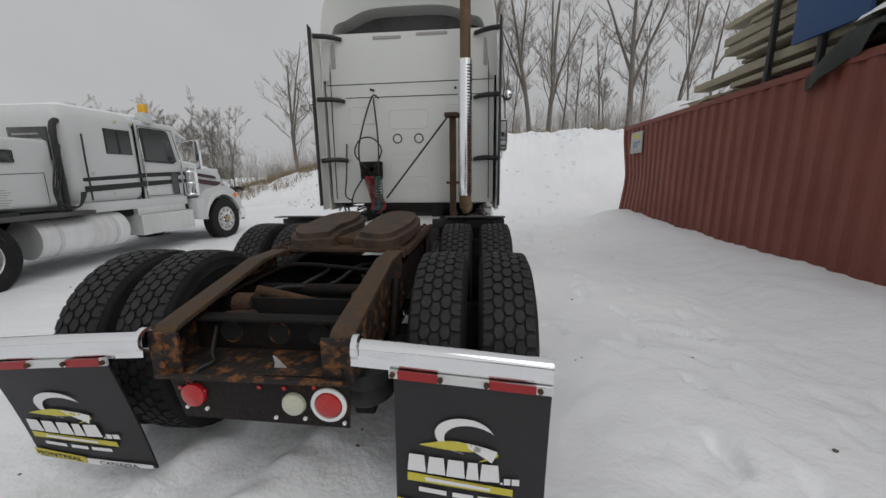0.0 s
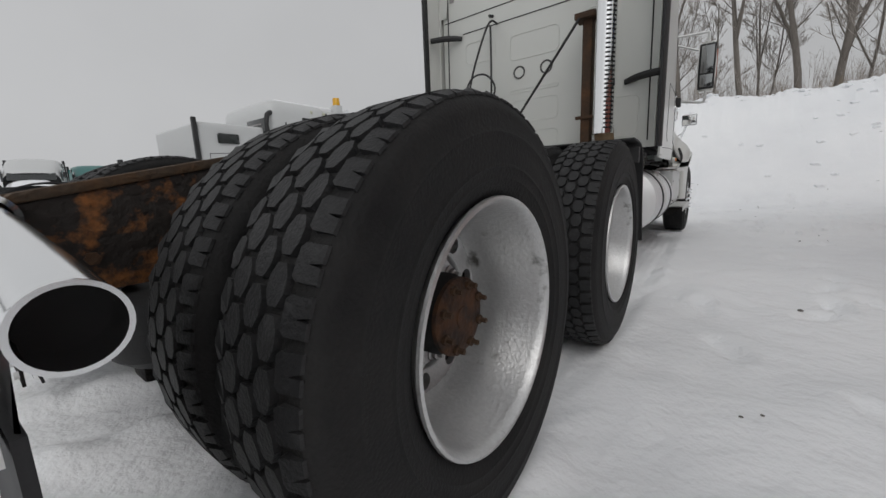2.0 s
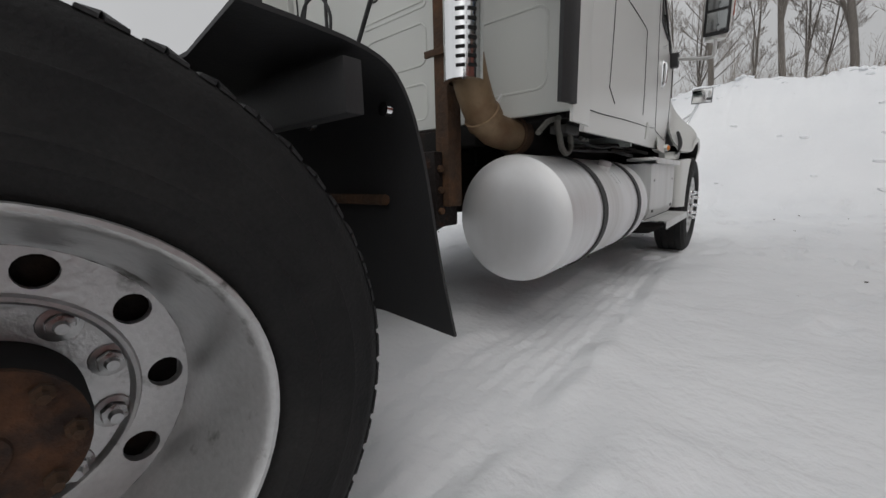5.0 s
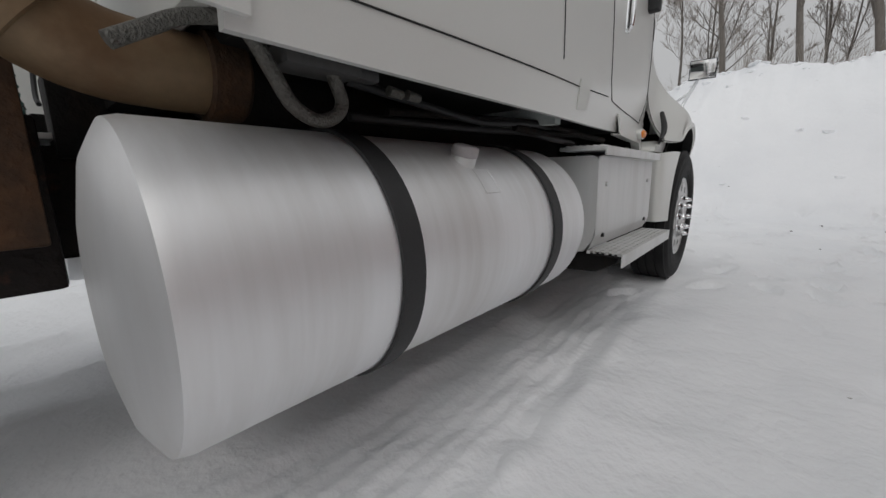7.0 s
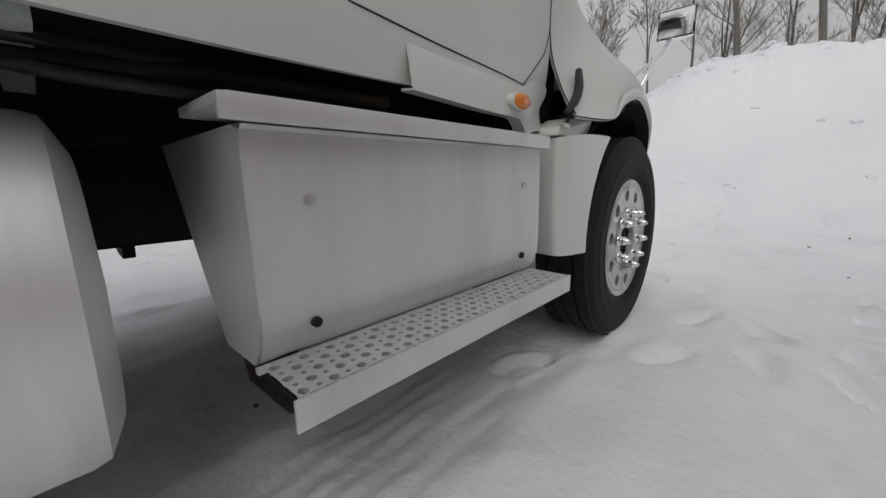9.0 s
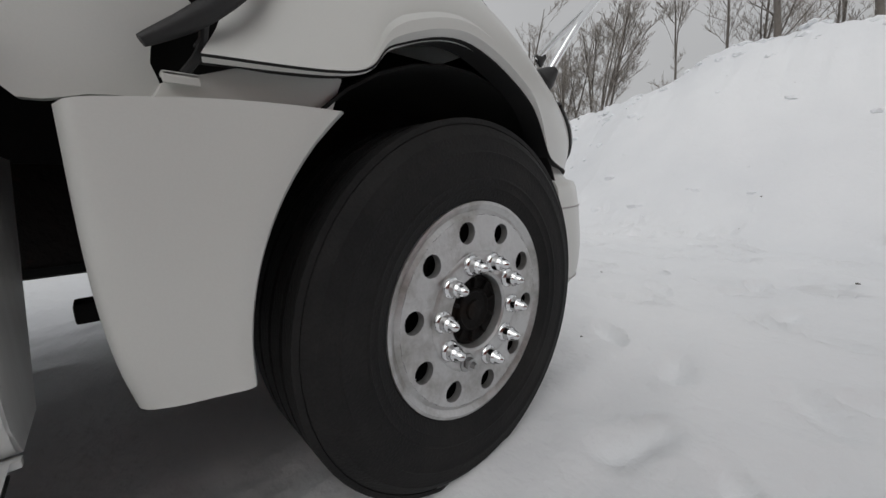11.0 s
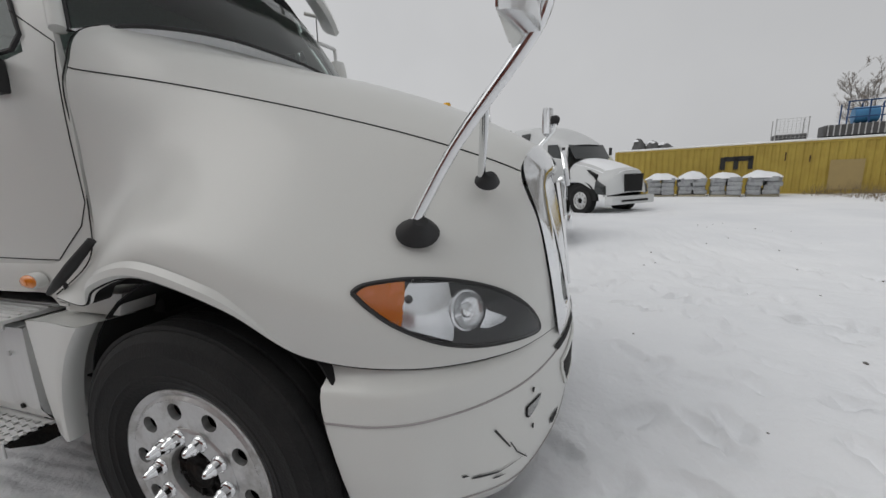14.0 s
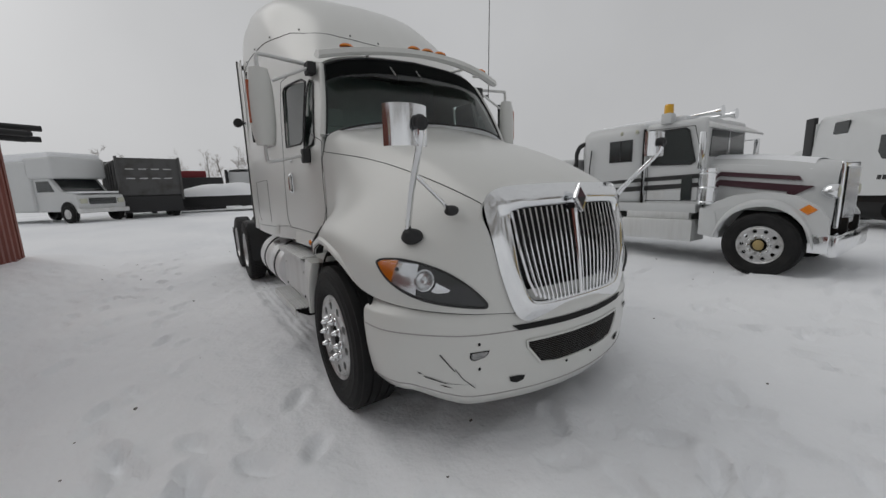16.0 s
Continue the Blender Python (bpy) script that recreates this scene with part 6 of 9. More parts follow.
def build_hood():
    bm = shell(hood_rows)
    tree = bvh_of(bm)
    hood = part("hood", thick(bm, 0.015), "paint", truck, "glossy white sloping hood with flared fenders", smooth=60)
    n = 8
    for s in (1, -1):
        # seam between hood top and side, and the arch brow
        col = [r[2 * n] for r in hood_rows]
        part("hood_seam", tube([Vector((s * p.x, p.y, p.z)) + Vector((s * 0.001, 0, 0.001)) for p in col], 0.0024, 6), "seam", hood)
        part("cowl_gap", tube([Vector((s * (p.x + 0.003), p.y - 0.012, p.z)) for p in hood_rows[-1][n:6 * n]], 0.0022, 6), "seam", hood)
        low = [r[-1] for r in hood_rows[3 * n:7 * n + 1]]
        k_ = [min(1.0, i / 9, (len(low) - 1 - i) / 9) for i in range(len(low))]
        brow = grid_mesh([[Vector((s * (p.x + 0.001), p.y, p.z)), Vector((s * (p.x + 0.016 * q), p.y, p.z + 0.012 * q)), Vector((s * (p.x + 0.014 * q), p.y, p.z + 0.034 * q)), Vector((s * (p.x - 0.003), p.y, p.z + 0.05 * q))] for p, q in zip(low, k_)])
        part("arch_brow", brow, "paint", hood)
        # near-black flange puts shade under the fender's edge
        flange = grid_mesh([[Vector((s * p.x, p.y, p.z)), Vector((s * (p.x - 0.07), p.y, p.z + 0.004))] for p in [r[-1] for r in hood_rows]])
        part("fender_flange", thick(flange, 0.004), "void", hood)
        # dark liner over the tyre; its black puts the arch's shade into the colour
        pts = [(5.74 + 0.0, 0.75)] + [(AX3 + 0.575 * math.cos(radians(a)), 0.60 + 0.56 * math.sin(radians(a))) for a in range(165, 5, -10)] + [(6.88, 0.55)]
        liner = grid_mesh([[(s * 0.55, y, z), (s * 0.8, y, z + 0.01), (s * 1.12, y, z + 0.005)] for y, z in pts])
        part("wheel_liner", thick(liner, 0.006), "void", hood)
        # flat black sheet closes the arch's inner side as shade
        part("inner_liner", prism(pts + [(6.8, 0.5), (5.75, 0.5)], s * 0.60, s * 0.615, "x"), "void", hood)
        # rear fender panel behind the tyre, white, its edge following the tyre
        rear = []
        for k in range(9):
            f = k / 8
            z = 0.538 + (1.0 - 0.538) * f
            dy = math.sqrt(max(0.0, 0.583 ** 2 - (z - 0.57) ** 2))
            yb = AX3 - dy
            yr = 5.562 + 0.030 * (1 - f) ** 4
            dz = 0.022 * f
            rear.append([(s * 0.72, yr + 0.05, z - dz), (s * 0.95, yr + 0.025, z - dz), (s * 1.11, yr + 0.005, z - dz), (s * 1.158, yr + 0.003, z - dz), (s * 1.186, yr + 0.04, z - dz * 0.6), (s * 1.203, (yr + yb) / 2 + 0.02, z), (s * 1.213, yb, z), (s * 1.15, yb + 0.004, z)])
        fp = part("fender_panel", grid_mesh(patch(rear, 2, 4)), "paint", truck, "white fender panel behind the steer tyre")
        cap = [[(p[0] * q, p[1], p[2] - 0.03 * (1 - q) * 3) for p in rear[-1][2:7]] for q in (1.0, 0.97, 0.85)]
        part("panel_lip", grid_mesh(cap), "paint", fp)
        part("panel_dimple", thick(grid_mesh([[(s * 1.1765, 5.600, 0.962), (s * 1.1765, 5.602, 0.962)], [(s * 1.1745, 5.592, 0.905), (s * 1.181, 5.606, 0.905)]]), 0.006), "paint", fp)
        part("panel_step", prism([(5.67, 1.0), (5.685, 1.032), (5.81, 1.078), (6.0, 1.088), (5.965, 1.0)], s * 0.98, s * 1.105, "x", 0.008), "paint", fp)
        lt = part("hood_latch", tube([(s * 1.085, 5.87, 1.27), (s * 1.12, 5.80, 1.185), (s * 1.135, 5.735, 1.125), (s * 1.135, 5.665, 1.078)], [0.014, 0.019, 0.017, 0.009], 10, 4), "black", truck, "black rubber hood latch")
        part("latch_tongue", tube([(s * 1.13, 5.75, 1.13), (s * 1.12, 5.742, 1.085), (s * 1.115, 5.715, 1.045)], 0.007, 8, 3), "black", lt)
        part("latch_hook", join(box(s * 1.10, s * 1.125, 5.685, 5.735, 1.038, 1.046, 0.003), box(s * 1.117, s * 1.125, 5.685, 5.735, 1.028, 1.046, 0.003)), "paint", lt)
    return hood, tree


hood, hood_tree = build_hood()


def build_bumper():
    plan = [(1.135, 6.80), (1.115, 6.95), (1.05, 7.09), (0.92, 7.22), (0.70, 7.35), (0.42, 7.445), (0.15, 7.49), (0.0, 7.495)]
    prof = [(-0.055, 0.945), (-0.05, 0.90), (-0.03, 0.872), (0.0, 0.862), (0.012, 0.84), (0.018, 0.80), (0.021, 0.742), (0.023, 0.70), (0.024, 0.60), (0.021, 0.52), (0.012, 0.43), (0.004, 0.385), (0.001, 0.368), (-0.035, 0.300), (-0.09, 0.286)]
    pl = catmull([Vector((x, y, 0)) for x, y in plan], 7)
    rows = []
    for i, p in enumerate(pl):
        t = pl[min(i + 1, len(pl) - 1)] - pl[max(i - 1, 0)]
        nrm = Vector((t.y, -t.x, 0)).normalized()
        if nrm.x < 0 and nrm.y < 0:
            nrm = -nrm
        if i == len(pl) - 1:
            nrm = Vector((0, 1, 0))
        rows.append([])
        for o, z in prof:
            lift = 0.115 * smooth01(0.72, 1.13, p.x) * (0.86 - z) / 0.55
            back = 0.08 * smooth01(0.9, 0.3, z) * smooth01(1.0, 1.13, p.x)
            rows[-1].append(Vector((p.x, p.y + back, z + (lift if z < 0.8 else 0))) + nrm * o)
    half = grid_mesh(rows)
    other = mirrored(half)
    bm = join(half, other)
    bmesh.ops.remove_doubles(bm, verts=bm.verts, dist=0.002)
    tree = bvh_of(bm)
    bumper = part("bumper", thick(bm, 0.012), "paint", truck, "white scuffed plastic bumper with torn fog lamp openings", smooth=55)

    def on(x, z, lift=0.0):
        """Point of the bumper's face at x and height z."""
        d = Vector((-x * 0.55, -1.0, 0)).normalized()
        h = tree.ray_cast(Vector((x, 7.2, z)) - d * 1.2 + Vector((0, 0, 0)), d)
        if h[0] is None:
            return Vector((x, 7.4, z))
        return h[0] - d * lift

    def stick(name, poly, m, label="", lift=0.005, deep=0.0, smooth=0):
        pts = dense(poly, 0.03)
        b = bmesh.new()
        f = b.faces.new([b.verts.new((u, 0, v)) for u, v in pts])
        bmesh.ops.triangulate(b, faces=[f])
        for v in b.verts:
            v.co = on(v.co.x, v.co.z, lift)
        return part(name, b, m, bumper, label, smooth)

    for s in (1, -1):
        fp = [(s * 0.597, 0.650), (s * 0.655, 0.648), (s * 0.706, 0.646), (s * 0.709, 0.615), (s * 0.70, 0.602), (s * 0.68, 0.596), (s * 0.625, 0.612), (s * 0.608, 0.625)]
        fog = stick("fog_lamp_opening", fp, "void", "dark fog lamp opening", 0.004)
        b_ = bmesh.new()
        mid = (s * 0.656, 0.627)
        rim_ = [b_.verts.new(on(mid[0] + (u - mid[0]) * 0.84, mid[1] + (v - mid[1]) * 0.80, 0.007)) for u, v in fp]
        hub_ = b_.verts.new(on(*mid, 0.014))
        for k in range(len(rim_)):
            b_.faces.new((rim_[k], rim_[(k + 1) % len(rim_)], hub_))
        part("fog_lens", b_, "foglens", fog, "dull clear fog lamp lens", 0)
        stick("tow_opening", [(s * 0.39, 0.462), (s * 0.44, 0.466), (s * 0.485, 0.467), (s * 0.475, 0.435), (s * 0.44, 0.42), (s * 0.40, 0.432)], "void")
    low_edge = [(0.0, 0.503), (0.2, 0.503), (0.30, 0.522), (0.38, 0.632), (0.386, 0.655)]
    net = []
    for k in range(31):
        x = -0.384 + 0.768 * k / 30
        zb = next(p + (q - p) * (abs(x) - a_) / (b2 - a_) for (a_, p), (b2, q) in zip(low_edge, low_edge[1:]) if abs(x) <= b2)
        net.append([on(x, 0.672 + (zb - 0.672) * j / 6, 0.004) for j in range(7)])
    lg = part("lower_grille", grid_mesh(net), "dark", bumper, "dark lower grille opening with torn mesh")
    for k in range(14):
        z = 0.515 + 0.0115 * k
        xs_ = [x for x in [-0.375 + 0.03 * q for q in range(26)] if next(p + (q2 - p) * (abs(x) - a_) / (b2 - a_) for (a_, p), (b2, q2) in zip(low_edge, low_edge[1:]) if abs(x) <= b2) < z - 0.004]
        if len(xs_) > 2:
            part("mesh_wire", tube([on(x, z, 0.006) for x in xs_], 0.0012, 4), "greysteel", lg)
    ring = [on(x, z, 0.006) for x, z in dense([(-0.385, 0.672), (0.385, 0.672), (0.38, 0.632), (0.30, 0.522), (0.2, 0.503), (-0.2, 0.503), (-0.30, 0.522), (-0.38, 0.632)], 0.03)]
    part("grille_rim", tube(ring + ring[:1], 0.008, 6, cap=False), "paint", bumper)
    # scuffs and cracks in the paint
    for poly in ([(0.872, 0.631), (0.881, 0.627), (0.80, 0.537), (0.788, 0.532)], [(0.98, 0.462), (0.94, 0.466), (0.84, 0.452), (0.66, 0.44), (0.85, 0.443), (0.97, 0.45)], [(0.88, 0.43), (0.86, 0.437), (0.80, 0.425), (0.85, 0.42)], [(1.02, 0.475), (1.0, 0.48), (0.985, 0.465), (1.01, 0.462)]):
        zm = sum(p[1] for p in poly) / len(poly)
        if max(p[1] for p in poly) - min(p[1] for p in poly) < 0.04:
            poly = [(x, zm + 0.6 * (z - zm)) for x, z in poly]
        stick("scuff", [(x, z + 0.115 * smooth01(0.72, 1.13, x) * (0.86 - z) / 0.55) for x, z in poly], "ink_black", lift=0.004)
    crack = [on(x, z, 0.003) for x, z in dense([(0.79, 0.555), (0.75, 0.495), (0.68, 0.43)], 0.03, False)]
    part("crack", tube(crack, 0.0022, 5), "seam", bumper)
    for name, idx, rad in (("upper_seam", 6, 0.0036), ("lip_seam", 12, 0.003)):
        line = [r[idx] + Vector((0.0006, 0.0006, 0)) for r in rows]
        line = line + [Vector((-p.x, p.y, p.z)) for p in line[::-1][1:]]
        part(name, tube(line, rad, 5), "smoke", bumper)
    for x, z in ((0.12, 0.478), (-0.08, 0.48), (0.655, 0.69), (0.655, 0.545)):
        c = on(x, z, 0.002)
        part("rivet_hole", disc(0.009, 8, c, "y", 0.004), "void", bumper)
    # dark gap above the bumper, under the grille
    stick("grille_gap", [(-0.47, 0.776), (-0.2, 0.776), (0.2, 0.776), (0.47, 0.776), (0.43, 0.742), (0.2, 0.738), (-0.2, 0.738), (-0.43, 0.742)], "void", lift=0.006)
    part("upper_gap", box(-0.41, 0.41, 7.30, 7.455, 0.748, 0.79, 0.012), "void", bumper)
    return tree


bumper_tree = build_bumper()


def build_grille():
    # chrome shell: outer outline on the hood's edge, inner opening
    outer = [(0, 7.375, 1.56), (0.38, 7.37, 1.555), (0.56, 7.345, 1.535), (0.63, 7.325, 1.46), (0.625, 7.385, 1.27), (0.60, 7.42, 1.09), (0.555, 7.442, 0.935), (0.50, 7.455, 0.825), (0.41, 7.468, 0.785), (0.2, 7.482, 0.772), (0, 7.485, 0.77)]
    mid = [(0, 7.425, 1.50), (0.36, 7.415, 1.49), (0.52, 7.395, 1.465), (0.565, 7.385, 1.40), (0.555, 7.42, 1.25), (0.535, 7.45, 1.09), (0.495, 7.465, 0.955), (0.445, 7.478, 0.88), (0.365, 7.488, 0.848), (0.2, 7.497, 0.838), (0, 7.50, 0.838)]
    inner = [(0, 7.42, 1.435), (0.34, 7.41, 1.43), (0.465, 7.395, 1.415), (0.495, 7.39, 1.38), (0.485, 7.415, 1.25), (0.465, 7.44, 1.09), (0.435, 7.46, 0.975), (0.395, 7.472, 0.91), (0.33, 7.482, 0.89), (0.2, 7.49, 0.883), (0, 7.492, 0.883)]
    deep = [(x * 0.98, y - 0.08, z) for x, y, z in inner]
    rows = [catmull(c, 5) for c in (outer, mid, inner, deep)]
    half = grid_mesh(patch([[tuple(p) for p in r] for r in rows], 3, 1))
    bm = join(half, mirrored(half))
    bmesh.ops.remove_doubles(bm, verts=bm.verts, dist=0.002)
    g = part("grille", bm, "chrome", truck, "chrome grille surround with upright bars", smooth=60)
    part("grille_backing", prism([(-0.47, 1.42), (0.47, 1.42), (0.45, 1.1), (0.38, 0.89), (-0.38, 0.89), (-0.45, 1.1)], 7.30, 7.32, "y"), "void", g)
    for k in range(-11, 12):
        u = k / 11.25
        if k == 0:
            continue
        zt = 1.43 - 0.015 * abs(u)
        zb = 0.878 + 0.06 * abs(u) ** 4
        pts = []
        for q in range(6):
            t = q / 5
            hw = lerp_table([(0.90, 0.395), (0.93, 0.40), (0.99, 0.437), (1.09, 0.466), (1.25, 0.486), (1.43, 0.488)], zt + (zb - zt) * t)
            pts.append((u * hw, 7.405 + 0.085 * t + 0.012 * math.sin(math.pi * t) - 0.03 * u * u * (1 - t), zt + (zb - zt) * t))
        br = tube(pts, 0.0078, 6)
        part("grille_bar", br, "chrome", g, smooth=30)
    part("centre_bar", tube([(0, 7.43, 1.40), (0, 7.47, 1.15), (0, 7.50, 0.885)], [0.022, 0.014, 0.012], 8), "chrome", g)
    # diamond badge, plain
    bd = part("badge", move(prism([(0, 0.088), (0.06, 0), (0, -0.088), (-0.06, 0)], -0.012, 0.012, "y", 0.004), pose(0, 7.472, 1.468, 9)), "chrome", g, "chrome diamond badge")
    part("badge_field", move(prism([(0, 0.060), (0.039, 0.0), (0, -0.060), (-0.039, 0)], 0.012, 0.015, "y"), pose(0, 7.472, 1.468, 9)), "maroon", bd)
    part("badge_field", move(prism([(0.0, 0.0), (0.037, 0.0), (0, -0.056), (-0.037, 0.0)], 0.015, 0.0165, "y"), pose(0, 7.472, 1.468, 9)), "ink_black", bd)


build_grille()


def build_headlamp(s):
    """Teardrop lamp laid into the fender: dark bezel, amber tip, chrome bowls, clear lens."""
    c = Vector((0.93, 7.20, 1.018))
    nrm = Vector((0.66, 0.73, 0.16)).normalized()
    u = Vector((-0.438, 0.46, -0.23)).normalized()
    v = nrm.cross(u).normalized()
    if v.z < 0:
        v = -v

    def on(a, b, lift):
        p = c + u * a + v * b
        h = hood_tree.ray_cast(p + nrm * 0.6, -nrm)
        q = (h[0] if h[0] is not None else p) + nrm * lift
        return Vector((s * q.x, q.y, q.z))

    def outline(k):
        pts = [(-0.352, 0.018), (-0.335, 0.038), (-0.295, 0.058), (-0.20, 0.089), (-0.08, 0.109), (0.04, 0.113), (0.14, 0.101), (0.235, 0.074), (0.315, 0.037), (0.340, 0.015), (0.322, -0.006), (0.19, -0.042), (0.05, -0.071), (-0.06, -0.078), (-0.15, -0.069), (-0.24, -0.046), (-0.31, -0.012)]
        p = catmull([Vector((a, b, 0)) for a, b in pts + pts[:1]], 4)[:-1]
        return [((q.x + 0.02) * k - 0.02, (q.y - 0.02) * k + 0.02) for q in p]

    def fill(k, lift, dome=0.0):
        o = outline(k)
        rings = [[on(-0.02 + (a + 0.02) * t, 0.02 + (b - 0.02) * t, lift + dome * (1 - t * t)) for a, b in o] for t in (1, 0.8, 0.55, 0.3, 0.05)]
        return grid_mesh(rings, close_v=True)

    lamp = part("headlamp", fill(1.0, 0.003), "lamp_dark", truck, "teardrop headlamp with amber corner and dark inner panel")
    o1 = [on(a, b, 0.005) for a, b in outline(0.985)]
    part("lamp_gasket", tube(o1 + o1[:1], 0.0075, 6, cap=False), "black", lamp)

    def zone(name, poly, m, lift, label=""):
        cx, cy = sum(p[0] for p in poly) / len(poly), sum(p[1] for p in poly) / len(poly)
        rings = [[on(cx + (a - cx) * t, cy + (b - cy) * t, lift) for a, b in dense(poly, 0.02)] for t in (1, 0.6, 0.2, 0.02)]
        return part(name, grid_mesh(rings, close_v=True), m, lamp, label)

    o = outline(0.955)
    zone("amber_corner", [p for p in o if p[0] < -0.205], "amber", 0.008, "amber turn signal corner")
    refl = part("side_reflector", grid_mesh([[on(-0.205 + 0.111 * f + 0.045 * f * (1 - g) ** 2 - 0.018 * math.sin(math.pi * g) * (1 - f) + 0.012 * math.sin(math.pi * g) * f, -0.052 - 0.014 * f + g * (0.126 + 0.040 * f), 0.007 + 0.006 * math.sin(math.pi * f)) for g in [q / 8 for q in range(9)]] for f in [q / 24 for q in range(25)]]), "reflector", lamp, "fluted chrome reflector", smooth=60)
    part("reflector_bulb", lathe_at(on(-0.205, 0.03, 0.012), 0.012, 10), "greysteel", refl)
    bowl_c = (-0.030, 0.030)
    rr = [[on(bowl_c[0] + r * 0.95 * math.cos(t), bowl_c[1] + r * 1.05 * math.sin(t), h) for t in [2 * math.pi * k / 28 for k in range(28)]] for r, h in ((0.060, 0.006), (0.058, 0.015), (0.052, 0.016), (0.044, 0.009), (0.022, 0.006), (0.016, 0.012), (0.002, 0.013))]
    part("lamp_bowl", grid_mesh(rr, close_v=True), "reflector", lamp, "round chrome lamp bowl")
    zone("inner_reflector", [(0.036, 0.045), (0.05, 0.04), (0.125, 0.032), (0.11, 0.012), (0.06, -0.012), (0.026, -0.014), (0.036, 0.02)], "reflector", 0.008)
    lens = part("lamp_lens", fill(0.97, 0.012, 0.014), "lens", lamp, "clear polycarbonate lens", smooth=60)
    lens.visible_shadow = False


for s in (1, -1):
    build_headlamp(s)


def build_mirrors(s):
    # door mirror: tall housing on a tubular frame
    cx, cy, cz = 1.365, 5.40, 2.245
    hs = []
    for k in range(9):
        z = cz - 0.30 + 0.60 * k / 8
        e = 1 - 0.28 * abs(k / 4 - 1) ** 3
        w, d = 0.100 * e, 0.080 * e
        hs.append([(s * (cx + w * math.cos(t)), cy + 0.02 + (d * math.sin(t) if math.sin(t) > 0 else 0.045 * math.sin(t)), z) for t in [2 * math.pi * q / 20 for q in range(20)]])
    hb = grid_mesh(hs, close_v=True)
    hb.verts.ensure_lookup_table()
    hb.faces.new([hb.verts[i] for i in range(20)])
    hb.faces.new([hb.verts[i] for i in range(160, 180)])
    mir = part("door_mirror", hb, "paint", truck, "white door mirror on a tubular arm", smooth=50)
    part("mirror_rim", box(s * (cx - 0.088), s * (cx + 0.088), cy - 0.04, cy - 0.022, cz - 0.275, cz + 0.275, 0.012), "black", mir)
    part("mirror_face", box(s * (cx - 0.068), s * (cx + 0.068), cy - 0.045, cy - 0.041, cz - 0.08, cz + 0.25, 0.001), "mirror_dark", mir)
    part("mirror_face", box(s * (cx - 0.068), s * (cx + 0.068), cy - 0.045, cy - 0.041, cz - 0.25, cz - 0.10, 0.001), "mirror_dark", mir)
    part("turn_strip", box(s * (cx + 0.072), s * (cx + 0.106), cy + 0.035, cy + 0.05, cz - 0.13, cz + 0.20, 0.004), "orange", mir, "red-orange marker strip")
    part("lower_arm", tube([(s * cx, cy, cz - 0.28), (s * cx, cy, cz - 0.40), (s * (cx - 0.04), cy + 0.01, cz - 0.43), (s * 1.08, 5.47, 1.868)], 0.014, 10, 4), "alu", mir)
    part("arm_foot", box(s * 1.03, s * 1.10, 5.44, 5.52, 1.80, 1.92, 0.012), "black", mir)
    part("upper_arm", join(tube([(s * cx, cy, cz + 0.29), (s * cx, cy, cz + 0.40), (s * (cx - 0.05), cy, cz + 0.42), (s * 0.95, 5.33, 2.66)], 0.016, 10, 4), tube([(s * (cx - 0.1), cy + 0.02, cz + 0.22), (s * 0.98, 5.42, 2.60)], 0.012, 8)), "alu", mir)
    part("upper_foot", box(s * 0.90, s * 0.98, 5.33, 5.45, 2.56, 2.66, 0.015), "black", mir)
    # hood mirror on a chrome arm with two rubber feet
    hx, hy, hz = 1.095, 7.315, 1.83
    face = [[(s * (hx + a), hy + b - 0.02 * (1 - (a / 0.1) ** 2) , hz + c) for a, b in ((-0.105, 0), (-0.05, 0.0), (0.0, 0.0), (0.05, 0), (0.105, 0))] for c in (-0.115, -0.06, 0, 0.06, 0.115)]
    shell_ = [[(s * (hx + 0.11 * math.cos(t)), hy + 0.012 + 0.07 * math.sin(t), hz + z) for t in [math.pi * q / 14 for q in range(15)]] for z in (-0.090, -0.084, 0.084, 0.090)]
    sb = grid_mesh(shell_)
    sb.verts.ensure_lookup_table()
    sb.faces.new([sb.verts[i] for i in range(15)])
    sb.faces.new([sb.verts[i] for i in range(45, 60)])
    hm = part("hood_mirror", sb, "chrome", truck, "chrome convex hood mirror on a bent arm")
    part("mirror_face", box(s * (hx - 0.10), s * (hx + 0.10), hy + 0.004, hy + 0.010, hz - 0.081, hz + 0.081, 0.002), "mirror", hm)
    part("ball_joint", join(lathe_at((s * (hx - 0.03), hy + 0.095, hz + 0.01), 0.034), tube([(s * (hx - 0.03), hy + 0.07, hz + 0.01), (s * (hx - 0.03), hy + 0.12, hz + 0.0)], 0.03, 12)), "black", hm)
    part("arm", tube([(s * 0.945, 7.03, 1.298), (s * 0.995, 7.18, 1.52), (s * 1.048, 7.36, 1.72), (s * 1.062, 7.405, 1.79), (s * 1.062, 7.41, 1.84)], 0.0165, 12, 4), "chrome", hm)
    part("stay", tube([(s * 0.775, 7.205, 1.43), (s * 0.89, 7.235, 1.525), (s * 1.014, 7.265, 1.617)], 0.0125, 10, 3), "chrome", hm)
    for (x, y, z), (dx, dy, dz), sc in (((0.925, 7.04, 1.285), (0.65, 0.42, 0.63), 1.0), ((0.775, 7.225, 1.428), (0.7, 0.45, 0.55), 0.62)):
        q = Vector((s * dx, dy, dz)).to_track_quat("Z", "Y").to_matrix().to_4x4()
        foot = lathe([(0.0001, 0.062), (0.022, 0.06), (0.040, 0.04), (0.060, 0.012), (0.068, 0.0), (0.066, -0.012)], 20, "z")
        for v in foot.verts:
            v.co.y *= 0.75
